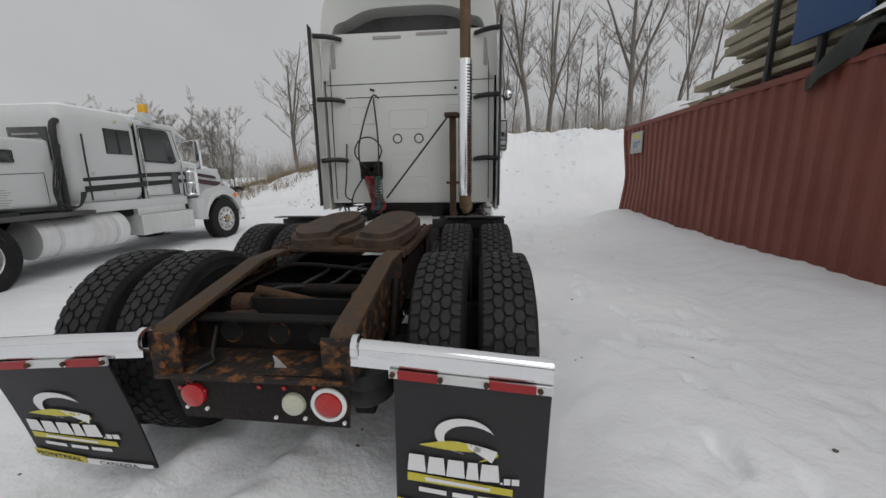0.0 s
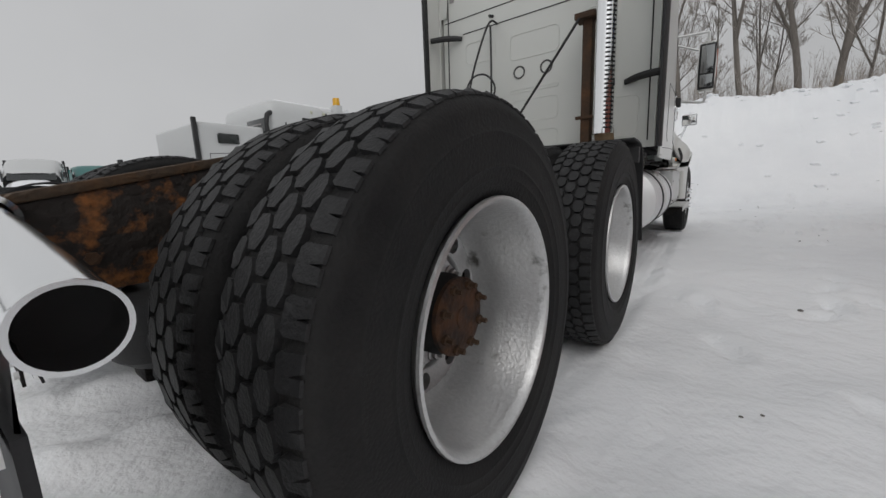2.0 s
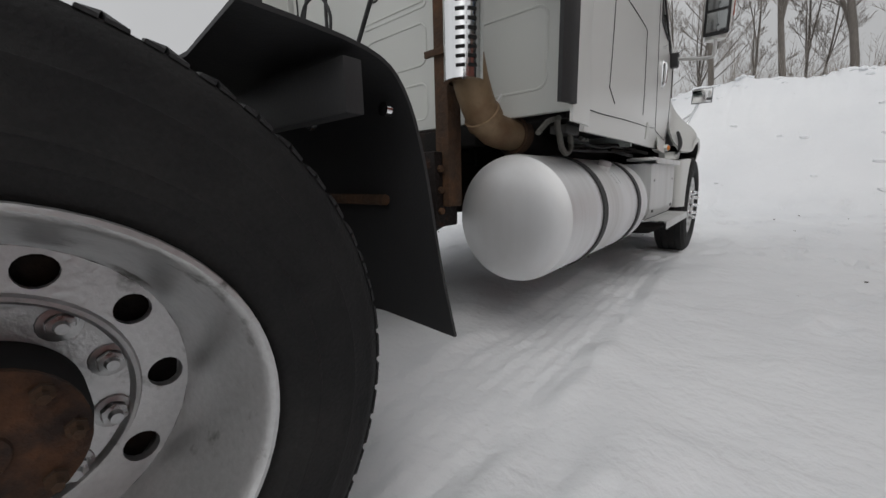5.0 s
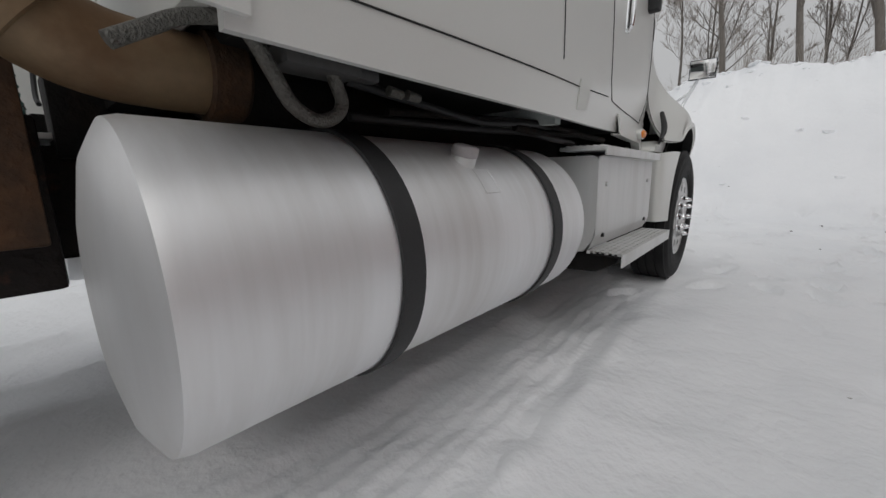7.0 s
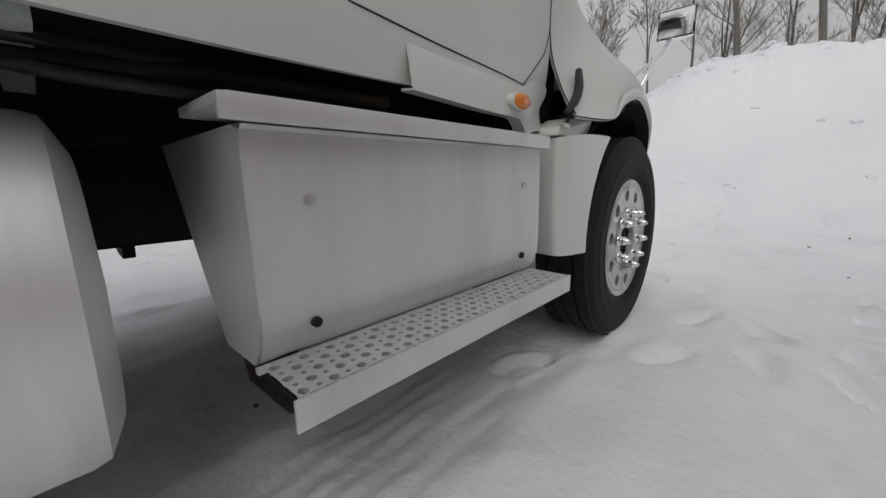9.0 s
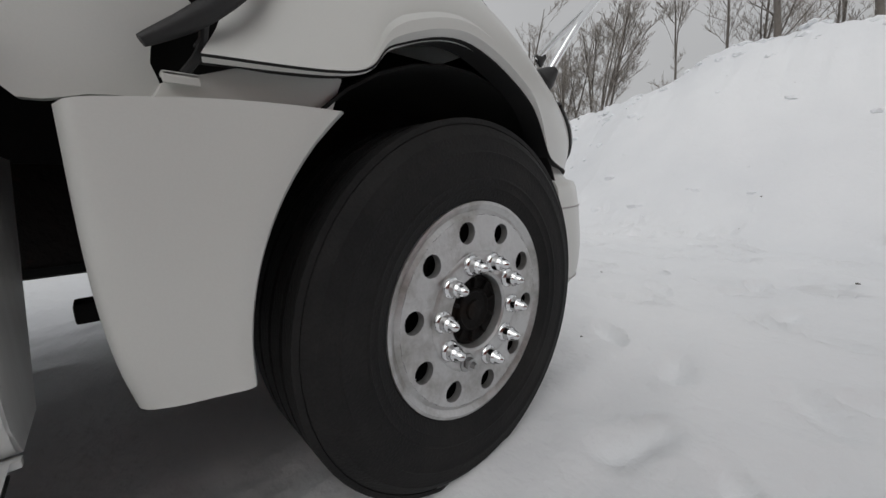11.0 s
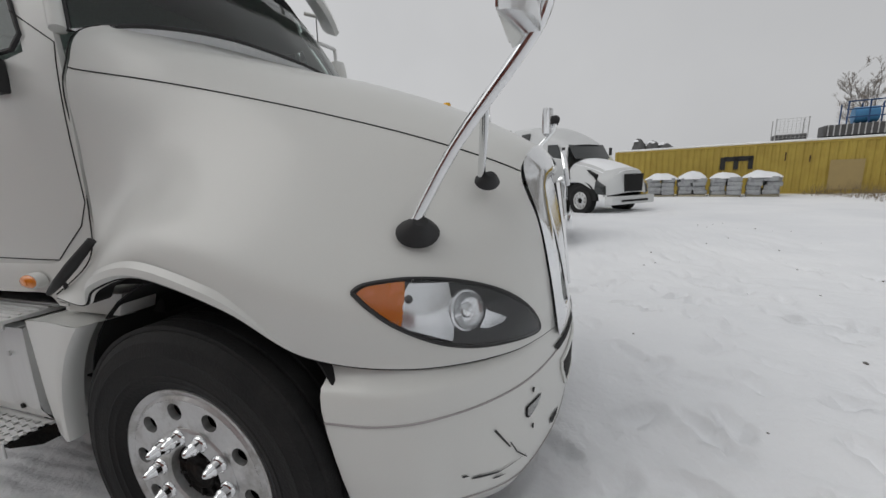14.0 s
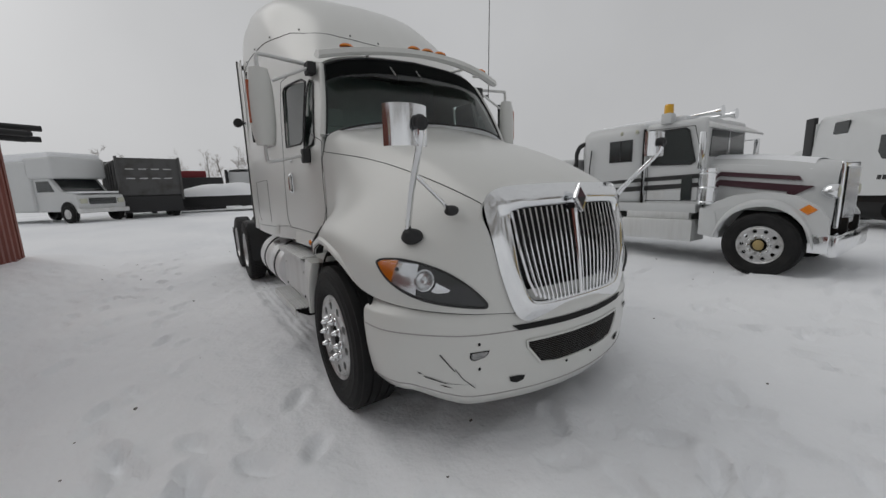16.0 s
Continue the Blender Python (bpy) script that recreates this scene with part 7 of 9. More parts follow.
            v.co *= sc
        part("arm_foot", move(foot, Matrix.Translation((s * x, y, z)) @ q), "black", hm, "black rubber foot")


for s in (1, -1):
    build_mirrors(s)


# ---- red shipping container beside the lane, with its load of junk ----
def corrugated(length, z0, z1, n, deep=0.036):
    """Corrugated sheet along local y, facing -x at x = 0."""
    pts = []
    step = length / n
    for k in range(n):
        y = k * step
        pts += [(0.0, y + step * 0.04), (0.0, y + step * 0.40), (deep, y + step * 0.56), (deep, y + step * 0.88)]
    pts.append((0.0, length))
    return pts


def build_container(name, m, length, color, label, height=2.62, dent=None, n=40):
    """Local frame: near long face at x = 0 facing -x, from y = 0 to length, body towards +x."""
    w = 2.44
    c = thing(name, label, "container", at=m)
    prof = corrugated(length - 0.24, 0, 0, n)
    rows = []
    for k in range(9):
        z = 0.14 + (height - 0.26) * k / 8
        row = []
        for x, y in prof:
            d = dent(y + 0.12, z) if dent else 0.0
            row.append((x + 0.02 + d, y + 0.12, z))
        rows.append(row)
    part("side_wall", thick(grid_mesh(rows), 0.003), color, c, smooth=20)
    rows = [[(w - 0.02 - x, y + 0.12, z) for x, y in prof] for z in (0.14, height - 0.12)]
    part("side_wall", thick(grid_mesh(rows), 0.003), color, c, smooth=20)
    for y in (0.0, length):
        for x in (0.0, w - 0.12):
            part("corner_post", prism_bend(x, x + 0.12, y - (0.12 if y > 0 else 0), y + (0 if y > 0 else 0.12), height, dent if x == 0 else None), color, c)
    for x in (0.0, w - 0.08):
        part("top_rail", box(x, x + 0.08, 0.1, length - 0.1, height - 0.12, height - 0.02, 0.006), color, c)
        part("bottom_rail", box(x, x + 0.08, 0.1, length - 0.1, 0.02, 0.15, 0.006), color, c)
    rows = [[(x, y, height - 0.03 + (0.012 if j % 2 else 0)) for x in (0.04, w / 2, w - 0.04)] for j, y in enumerate([0.06 + (length - 0.12) * k / 60 for k in range(61)])]
    part("roof", thick(grid_mesh(rows), 0.004), color, c, smooth=20)
    for y in (0.02, length - 0.08):
        ev = [(0.12 + (w - 0.24) * k / 24, y + (0.03 if k % 2 else 0.0)) for k in range(25)]
        part("end_wall", thick(grid_mesh([[(a, b, z) for a, b in ev] for z in (0.1, height - 0.1)]), 0.004), color, c, smooth=20)
    for x in (0.0, w - 0.17):
        for y in (0.0, length - 0.17):
            for z in (0.0, height - 0.12):
                part("corner_casting", box(x - 0.004, x + 0.17, y - 0.004, y + 0.174, z - 0.004, z + 0.116, 0.008), color, c)
    return c


def prism_bend(x0, x1, y0, y1, h, dent):
    rows = []
    for k in range(9):
        z = 0.1 + (h - 0.2) * k / 8
        d = dent((y0 + y1) / 2, z) if dent else 0.0
        rows.append([(x0 + d, y0, z), (x1 + d, y0, z), (x1 + d, y1, z), (x0 + d, y1, z)])
    return grid_mesh(rows, close_v=True)


def red_dent(y, z):
    """Buckle near the far end, folded in a sharp crease at mid height."""
    return 0.15 * smooth01(9.6, 12.1, y) * max(0.0, 1 - abs(z - 1.18) / 1.15)


CONT_X, CONT_Y0, ROOF = 5.05, -2.75, 2.80
red_container = build_container("shipping_container", pose(CONT_X, CONT_Y0, ROOF - 2.62), 12.19, "container", "rust-red corrugated steel shipping container with buckled corner, sunk in snow", 2.62, red_dent, 44)
# white notice near the far corner (unreadable): pale sheet with bars
note = part("notice", box(-0.008, 0.016, 10.88, 11.58, 1.84, 2.38), "notice", red_container, "pale weathered notice sheet")
for z0, z1, y0, y1, m in ((2.22, 2.31, 11.02, 11.45, "ink_yellow"), (1.97, 2.14, 11.28, 11.37, "notice_blue"), (1.97, 2.14, 11.14, 11.22, "notice_blue"), (2.08, 2.14, 10.97, 11.08, "notice_blue"), (1.88, 1.92, 10.95, 11.48, "smoke")):
    part("print_bar", box(-0.0115, -0.007, y0, y1, z0, z1), m, note)


def snow_heap(name, m, sx, sy, h, seed, label, kind="", category="snow", parent=None, mat_name="snow"):
    """Low rounded heap with an uneven outline."""
    rows = []
    for i in range(9):
        r = i / 8
        row = []
        for k in range(28):
            a = 2 * math.pi * k / 28
            w = 1 + 0.22 * noise.noise((math.cos(a) * 1.3 + seed, math.sin(a) * 1.3, seed * 1.7))
            x, y = sx * r * w * math.cos(a), sy * r * w * math.sin(a)
            z = h * (1 - r ** 2.2) * (1 + 0.35 * noise.noise((x * 1.7 / sx + seed, y * 1.7 / sy, 2.0)))
            row.append((x, y, z - (0.02 if i == 8 else 0)))
        rows.append(row)
    bm = grid_mesh(rows, close_v=True)
    bmesh.ops.remove_doubles(bm, verts=bm.verts, dist=1e-4)
    ob = part(name, bm, mat_name, parent, smooth=60)
    ob.matrix_local = m
    if parent is None:
        tagged(ob, label, category, kind=kind)
    return ob


def lumber_stack():
    st = thing("lumber_rack", "dark steel rack of weathered boards with a blue panel", "lumber rack", at=pose(CONT_X + 0.34, 3.65, ROOF))
    rnd = random.Random(4)
    for lv in range(8):
        for q in range(3):
            if lv == 2 and q == 0:
                continue
            L = rnd.uniform(3.1, 4.2)
            y0 = rnd.uniform(-2.0, -1.5) if lv > 2 else rnd.uniform(-1.5, -0.9)
            x0 = 0.06 + 0.36 * q + rnd.uniform(-0.05, 0.03)
            z = 0.20 + 0.155 * lv + rnd.uniform(-0.012, 0.012)
            p = part("board", box(x0, x0 + rnd.uniform(0.24, 0.34), y0, y0 + L, z, z + rnd.choice((0.06, 0.09, 0.13)), 0.006), "wood", st)
            p.matrix_local = pose(0, 0, 0, rnd.uniform(-0.4, 0.4), 0, rnd.uniform(-1.2, 1.2))
    for y in (-0.95, -0.05, 0.85):
        part("rack_post", box(-0.09, -0.02, y - 0.035, y + 0.035, 0.0, 1.62, 0.006), "black", st)
        part("rack_post", box(1.2, 1.27, y - 0.035, y + 0.035, 0.0, 1.62, 0.006), "black", st)
        part("rack_foot", box(-0.1, 1.28, y - 0.04, y + 0.04, 0.0, 0.14, 0.006), "black", st)
    part("rack_rail", tube([(-0.055, -0.98, 1.52), (-0.055, -0.86, 1.62), (-0.055, 0.78, 1.62), (-0.055, 0.88, 1.52)], 0.034, 8, 4), "black", st)
    part("rack_rail", tube([(1.235, -0.98, 1.52), (1.235, -0.86, 1.62), (1.235, 0.78, 1.62), (1.235, 0.88, 1.52)], 0.034, 8, 4), "black", st)
    part("blue_panel", box(-0.15, -0.094, -0.72, 0.34, 0.42, 1.18, 0.01), "blue", st, "blue steel panel with faint marking")
    part("print_bar", box(-0.156, -0.148, -0.36, -0.10, 1.03, 1.08), "ink_white", st)
    snow_heap("snow_cap", pose(0.6, 0.15, 1.38), 0.58, 1.9, 0.10, 3.0, "", parent=st)


lumber_stack()


def tarp_pile():
    rows = []
    for i in range(25):
        u = i / 24
        row = []
        for k in range(40):
            v = k / 39
            x = -0.16 + 1.7 * u
            y = -1.15 + 2.3 * v
            lump = math.sin(math.pi * min(v * 1.03, 1)) ** 0.55
            z = 0.50 * lump * (0.45 + 0.55 * smooth01(0, 0.4, u)) + 0.15 * noise.noise((x * 2.4, y * 2.0, 5)) + 0.08 * noise.noise((x * 6, y * 5, 8))
            fold = abs(noise.noise((x * 3.0 + y * 1.6, y * 3.4 - x, 12.0)))
            z += 0.09 * (1 - fold * 2.2) * lump
            if u < 0.125:
                f = 1 - u / 0.125
                z -= (0.30 + 0.16 * math.sin(v * 7.5 + 0.6)) * f
                x = -0.05 - 0.05 * math.sin(v * 23) * f - 0.03 * f
            row.append((x, y, max(z, -0.30) if u < 0.125 else max(z, 0.02)))
        rows.append(row)
    t = part("tarpaulin", thick(grid_mesh(rows), 0.01), "tarp", None, smooth=50)
    t.matrix_world = pose(CONT_X + 0.02, 2.2, ROOF)
    tagged(t, "crumpled dark green tarpaulin draped over the container edge", "tarpaulin")
    for x, y, z, a, b, sd in ((0.34, 0.55, 0.40, 0.26, 0.50, 1.3), (0.72, -0.35, 0.50, 0.40, 0.45, 5.1), (0.30, -0.50, 0.40, 0.17, 0.36, 8.8)):
        snow_heap("snow_patch", pose(CONT_X + 0.02 + x, 2.2 + y, ROOF + z), a, b, 0.12, sd, "thin snow lying on the tarpaulin", kind="stuff")


tarp_pile()
# bundle of dark poles across the roof end, dark sacks and the wire trestle
rnd = random.Random(9)
for k in range(7):
    pole = single("steel_pole", tube([(0, -1.3, 0), (0, 1.3, 0)], 0.062, 10), "black", "dark steel pole lying on the container roof", "pole", "poles on the container")
    pole.matrix_world = pose(CONT_X + 0.62 + rnd.uniform(-0.12, 0.12), CONT_Y0 + 0.35 + 0.17 * (k % 4), ROOF + 0.055 + 0.125 * (k // 4) + 0.09 * (k % 2), rnd.uniform(-1, 3), 0, 122 + rnd.uniform(-8, 8))
for x, y, a, b, h, sd in ((0.55, -0.75, 0.50, 0.75, 0.42, 3.3), (0.80, 0.35, 0.62, 0.62, 0.52, 7.1)):
    snow_heap("tarpaulin_bundle", pose(CONT_X + x, y, ROOF - 0.02), a, b, h, sd, "dark tarpaulin bundle heaped on the container roof", category="tarpaulin", mat_name="tarp")
    snow_heap("snow_patch", pose(CONT_X + x + 0.08, y + 0.1, ROOF + h - 0.10), a * 0.45, b * 0.45, 0.12, sd + 1, "thin snow lying on the tarpaulin", kind="stuff")
fr = thing("frame_trestle", "thin black steel trestle on the container roof", "trestle", at=pose(CONT_X + 0.62, -0.85, ROOF))
for p in ([(0, -0.9, 0), (0, -0.1, 1.75)], [(0, 0.7, 0), (0, -0.1, 1.75)], [(0.9, -0.9, 0), (0.9, -0.1, 1.75)], [(0.9, 0.7, 0), (0.9, -0.1, 1.75)], [(0, -0.1, 1.75), (0.9, -0.1, 1.75)], [(0, -0.46, 0.95), (0, 0.27, 0.95)], [(0, -0.1, 1.75), (0, 1.4, 1.45)]):
    part("bar", tube(p, 0.026, 8), "black", fr)
snow_heap("snow_heap", pose(CONT_X + 0.70, 7.5, ROOF - 0.02), 0.66, 1.5, 0.36, 2.2, "rounded snow heap with boards on the container roof", kind="stuff")
for k in range(5):
    b = single("roof_board", box(-0.1, 0.1, -0.75, 0.75, 0, 0.05, 0.005), "wood", "grey board half under snow", "board", "boards on the container")
    b.matrix_world = pose(CONT_X + 0.25 + 0.1 * k, 6.15 + 0.08 * k, ROOF + 0.01 + 0.05 * (k % 3), 0, 0, 10 * (k - 1.5))


# ---- second tractor: white with maroon stripes and a yellow beacon ----
def rounded_block(x, y0, y1, z0, z1, bev, top_in=0.0):
    bm = box(-x, x, y0, y1, z0, z1)
    for v in bm.verts:
        if v.co.z > (z0 + z1) / 2:
            v.co.x *= 1 - top_in
    bmesh.ops.bevel(bm, geom=bm.edges[:], offset=bev, segments=4, affect="EDGES", profile=0.6)
    return bm


def side_plate(parent, name, poly, x, m, th=0.006, label="", s=1):
    return part(name, prism(poly, s * x, s * (x + th), "x"), m, parent, label, smooth=0)


def striped_tractor():
    t = thing("tow_tractor", "white long-nose tow tractor with dark stripes and yellow beacon", "truck", at=pose(-6.70, 6.85, -0.05))
    for s in (1, -1):
        steer_wheel("wheel", (s * 1.03, 0, 0.52), s, 20, t, "steer wheel with white hub rim")
        for y in (-4.85, -6.15):
            drive_wheel("wheel", (s * 1.0, y, 0.52), s, 10, t, True, "drive wheel with bright rim")
    for s in (1, -1):
        part("frame_rail", box(s * 0.36, s * 0.44, -7.9, 1.0, 0.68, 0.95, 0.01), "dark", t)
        fen = [(-5.27 + 0.80 * math.cos(radians(a)), 0.52 + 0.64 * math.sin(radians(a))) for a in range(20, 165, 12)]
        fen2 = [(-6.68 + 0.80 * math.cos(radians(a)), 0.52 + 0.64 * math.sin(radians(a))) for a in range(20, 165, 12)]
        for f in (fen, fen2):
            part("wheel_fender", thick(grid_mesh([[(s * 0.66, y, z), (s * 1.18, y, z)] for y, z in f]), 0.02), "black", t, "black wheel fender")
        part("side_deck", box(s * 0.5, s * 1.15, -4.9, -3.5, 0.98, 1.05, 0.01), "greysteel", t)
    part("tail_deck", join(box(-1.1, 1.1, -7.9, -4.6, 0.98, 1.10, 0.02), box(-1.1, 1.1, -7.95, -7.8, 0.5, 1.1, 0.02)), "black", t, "black tail deck with underlift")
    # sleeper, cab, hood
    part("sleeper", rounded_block(1.02, -3.78, -2.20, 1.12, 2.76, 0.30), "paint_far", t)
    part("cab", rounded_block(0.93, -2.23, -1.02, 1.10, 2.70, 0.10, 0.05), "paint_far", t)
    part("cab_skirt", box(-1.0, 1.0, -3.7, -1.1, 0.98, 1.16, 0.03), "paint_far", t)
    part("snow_cap", rounded_block(0.72, -3.42, -1.5, 2.68, 2.81, 0.06), "snow", t, "snow on the roof")
    hoodp = [[(0, -1.05, 2.03), (0.45, -1.05, 2.0), (0.72, -1.05, 1.85), (0.80, -1.05, 1.5), (0.84, -1.05, 1.08)],
             [(0, -0.3, 1.97), (0.45, -0.3, 1.94), (0.70, -0.3, 1.80), (0.78, -0.3, 1.48), (0.84, -0.3, 1.06)],
             [(0, 0.5, 1.86), (0.42, 0.5, 1.83), (0.64, 0.5, 1.70), (0.72, 0.5, 1.45), (0.80, 0.5, 1.0)],
             [(0, 0.84, 1.80), (0.38, 0.84, 1.77), (0.56, 0.84, 1.66), (0.62, 0.84, 1.4), (0.66, 0.84, 0.85)]]
    hm = grid_mesh(patch(hoodp, 6, 5))
    hm = join(hm, mirrored(hm))
    bmesh.ops.remove_doubles(hm, verts=hm.verts, dist=0.002)
    part("hood", hm, "paint_far", t, "white squared hood", smooth=50)
    cap = [[(x, y, z + 0.022 - 0.02 * (k / 2) ** 2) for k, (x, y, z) in enumerate(r[:3])] for r in hoodp[:3]]
    cap = grid_mesh(patch(cap, 6, 5))
    cap = join(cap, mirrored(cap))
    bmesh.ops.remove_doubles(cap, verts=cap.verts, dist=0.002)
    part("snow_cap", cap, "snow", t, "thin snow on the hood", smooth=60)
    part("grille_frame", rounded_block(0.52, 0.82, 0.90, 0.78, 1.80, 0.03), "chrome", t)
    part("grille", box(-0.45, 0.45, 0.90, 0.915, 0.84, 1.72), "void", t)
    for k in range(11):
        x = -0.42 + 0.084 * k
        part("grille_bar", box(x - 0.012, x + 0.012, 0.912, 0.93, 0.84, 1.72, 0.004), "chrome", t)
    part("bumper", prism([(-1.12, 0.42), (1.12, 0.42), (1.12, 0.74), (-1.12, 0.74)], 0.92, 1.04, "y", 0.03), "chrome", t, "dull chrome bumper")
    for s in (1, -1):
        part("bumper_wing", box(s * 0.95, s * 1.12, 0.66, 0.93, 0.46, 0.74, 0.02), "chrome", t)
        arch = [(0.74 * math.cos(radians(a)), 0.50 + 0.74 * math.sin(radians(a))) for a in range(8, 176, 8)]
        rows = [[(s * 0.60, y * 0.9, z - 0.02), (s * 0.78, y, z + 0.06), (s * 1.0, y, z + 0.05), (s * 1.13, y, z), (s * 1.15, y, z - 0.10)] for y, z in arch]
        part("front_fender", thick(grid_mesh(patch(rows[::2], 2, 3)), 0.012), "paint_far", t, smooth=60)
        rim = [(0.66 * math.cos(radians(a)), 0.50 + 0.67 * math.sin(radians(a))) for a in range(10, 171, 8)]
        crown = [(-0.96, 0.62), (-0.98, 1.06), (-0.74, 1.20), (-0.48, 1.31), (0.0, 1.37), (0.42, 1.31), (0.76, 1.14), (0.90, 0.95), (0.92, 0.62)]
        part("fender_side", prism(rim + crown, s * 1.0, s * 1.10, "x", 0.03), "paint_far", t, smooth=40)
        # black sheet puts shade inside the wheel arch
        part("fender_dark", prism([(y * 0.96, z - 0.03) for y, z in arch], s * 0.55, s * 0.57, "x"), "void", t)
        part("fender_tail", prism([(-0.72, 0.58), (-0.62, 0.58), (-0.72, 1.05), (-0.98, 1.1), (-0.98, 0.62)], s * 0.62, s * 1.12, "x", 0.02), "paint_far", t)
        # fuel tanks and step box
        part("fuel_tank", tube([(s * 0.80, -4.4, 0.66), (s * 0.80, -2.85, 0.66)], 0.31, 32), "tank", t, "bright cylindrical fuel tank")
        for y in (-4.1, -3.1):
            part("tank_strap", move(lathe([(0.311, -0.03), (0.318, -0.03), (0.318, 0.03), (0.311, 0.03)], 32, "y"), pose(s * 0.80, y, 0.66)), "alu", t)
        part("step_box", join(box(s * 0.55, s * 1.10, -2.55, -1.1, 0.46, 0.86, 0.02), box(s * 0.5, s * 1.0, -2.5, -1.2, 0.86, 1.0, 0.02)), "alu", t, "metal step and tool box")
        # air cleaner, stacks, mirrors, lamps
        part("air_cleaner", join(tube([(s * 0.98, -0.92, 1.16), (s * 0.98, -0.92, 1.78)], 0.17, 24), *[move(lathe([(0.172, -0.015), (0.178, 0), (0.172, 0.015)], 24, "z"), pose(s * 0.98, -0.92, z)) for z in (1.2, 1.45, 1.70)]), "chrome", t, "round chrome air cleaner")
        part("exhaust", join(tube([(s * 0.98, -2.35, 1.05), (s * 0.98, -2.35, 2.35), (s * 0.98, -2.35, 2.5)], 0.07, 16)) if s < 0 else tube([(s * 1.08, -3.45, 1.2), (s * 1.08, -3.45, 1.9), (s * 1.06, -3.42, 2.3)], 0.014, 10), "chrome" if s < 0 else "black", t)
        mir = part("door_mirror", box(s * 1.22, s * 1.34, -0.98, -0.90, 1.75, 2.40, 0.03), "chrome", t, "chrome side mirror")
        part("mirror_arm", tube([(s * 0.9, -1.05, 2.35), (s * 1.28, -0.94, 2.38)], 0.015, 8), "chrome", mir)
        part("mirror_arm", tube([(s * 0.9, -1.05, 1.65), (s * 1.28, -0.94, 1.78)], 0.015, 8), "chrome", mir)
        part("hub_cap", move(lathe([(0.0001, 0.05), (0.05, 0.048), (0.075, 0.03), (0.085, 0.0)], 20), pose(s * 1.165, 0, 0.52, 0, 0, 0 if s > 0 else 180)), "primer", t, "tan greasy hub cap")
        part("window_bar", box(s * 1.018, s * 1.038, -2.715, -2.685, 2.02, 2.42), "black", t)
        lampo = part("headlamp", join(move(lathe([(0.0001, 0.1), (0.10, 0.09), (0.115, 0.06), (0.115, -0.03), (0.06, -0.12), (0.0001, -0.14)], 24, "y"), pose(s * 0.72, 0.80, 1.36))), "chrome", t, "round chrome headlamp")
        part("lamp_glass", move(lathe([(0.0001, 0.112), (0.06, 0.108), (0.095, 0.097)], 24, "y"), pose(s * 0.72, 0.80, 1.36)), "whitelens", lampo)
        part("turn_signal", prism([(0.50, 1.10), (0.62, 1.18), (0.74, 1.10), (0.62, 1.02)], s * 1.07, s * 1.115, "x", 0.008), "amber", t, "amber turn signal")
        # door and panel joints, cowl joint, step pipe between sleeper and cab
        jamb = [(-2.12, 1.14), (-1.10, 1.14), (-1.06, 1.90), (-1.24, 2.56), (-2.12, 2.58), (-2.12, 1.14)]
        for (ya, za), (yb, zb) in zip(jamb, jamb[1:]):
            part("door_joint", tube([(s * 0.931, ya, za), (s * 0.931, yb, zb)], 0.006, 6), "seam", t)
        part("cowl_joint", tube([(s * 0.845, -1.04, 1.10), (s * 0.815, -1.04, 1.5), (s * 0.74, -1.04, 1.85), (s * 0.46, -1.04, 2.01)], 0.013, 6, 3), "seam", t)
        part("body_joint", box(s * 0.90, s * 0.945, -2.245, -2.20, 1.0, 2.62, 0.01), "dark", t)
        part("grab_bar", tube([(s * 0.935, -2.16, 1.35), (s * 0.985, -2.16, 1.40), (s * 0.985, -2.16, 2.25), (s * 0.935, -2.16, 2.30)], 0.014, 8, 3), "chrome", t)
        # added black panel stands in for the shade below the cab
        part("under_shadow_panel", box(s * 0.45, s * 0.9, -2.9, -0.75, 0.86, 1.0, 0.01), "void", t, "black panel for the shade under the cab floor")
        # windows
        for xx, pl in ((0.925, [(-2.02, 1.92), (-1.30, 1.90), (-1.22, 1.95), (-1.36, 2.48), (-1.42, 2.52), (-2.02, 2.52)]), (1.022, [(-2.95, 2.02), (-2.45, 2.02), (-2.45, 2.42), (-2.95, 2.42)])):
            side_plate(t, "side_window", pl, xx - 0.012, "darkglass", 0.02, "dark side window", s)
            my, mz = sum(a for a, b in pl) / len(pl), sum(b for a, b in pl) / len(pl)
            side_plate(t, "window_frame", [(my + (a - my) * 1.09, mz + (b - mz) * 1.10) for a, b in pl], xx - 0.016, "black", 0.021, "black rubber window frame", s)
        # stripes
        for pl, xx in (([(-3.5, 1.52), (-2.2, 1.58), (-2.2, 1.66), (-3.5, 1.58)], 1.02), ([(-3.5, 1.34), (-2.2, 1.40), (-2.2, 1.50), (-3.5, 1.44)], 1.02), ([(-2.2, 1.58), (-1.12, 1.62), (-1.12, 1.70), (-2.2, 1.66)], 0.928), ([(-2.2, 1.40), (-1.12, 1.46), (-1.12, 1.54), (-2.2, 1.50)], 0.928)):
            side_plate(t, "stripe", pl, xx, "ink_black", 0.004, "", s)
        for pl, xx in (([(-1.0, 1.74), (0.35, 1.60), (0.40, 1.53), (-1.0, 1.66)], 0.775), ([(-1.0, 1.60), (0.58, 1.44), (0.20, 1.24), (0.22, 1.36), (-1.0, 1.50)], 0.80)):
            bm = prism(pl, 0.0, 0.05, "x")
            for v in bm.verts:
                z, y = v.co.z, v.co.y
                v.co.x = s * (0.815 - 0.10 * smooth01(-1.0, 0.8, y) - 0.05 * smooth01(1.4, 1.75, z) + (v.co.x))
            part("stripe", bm, "maroon", t, smooth=0)
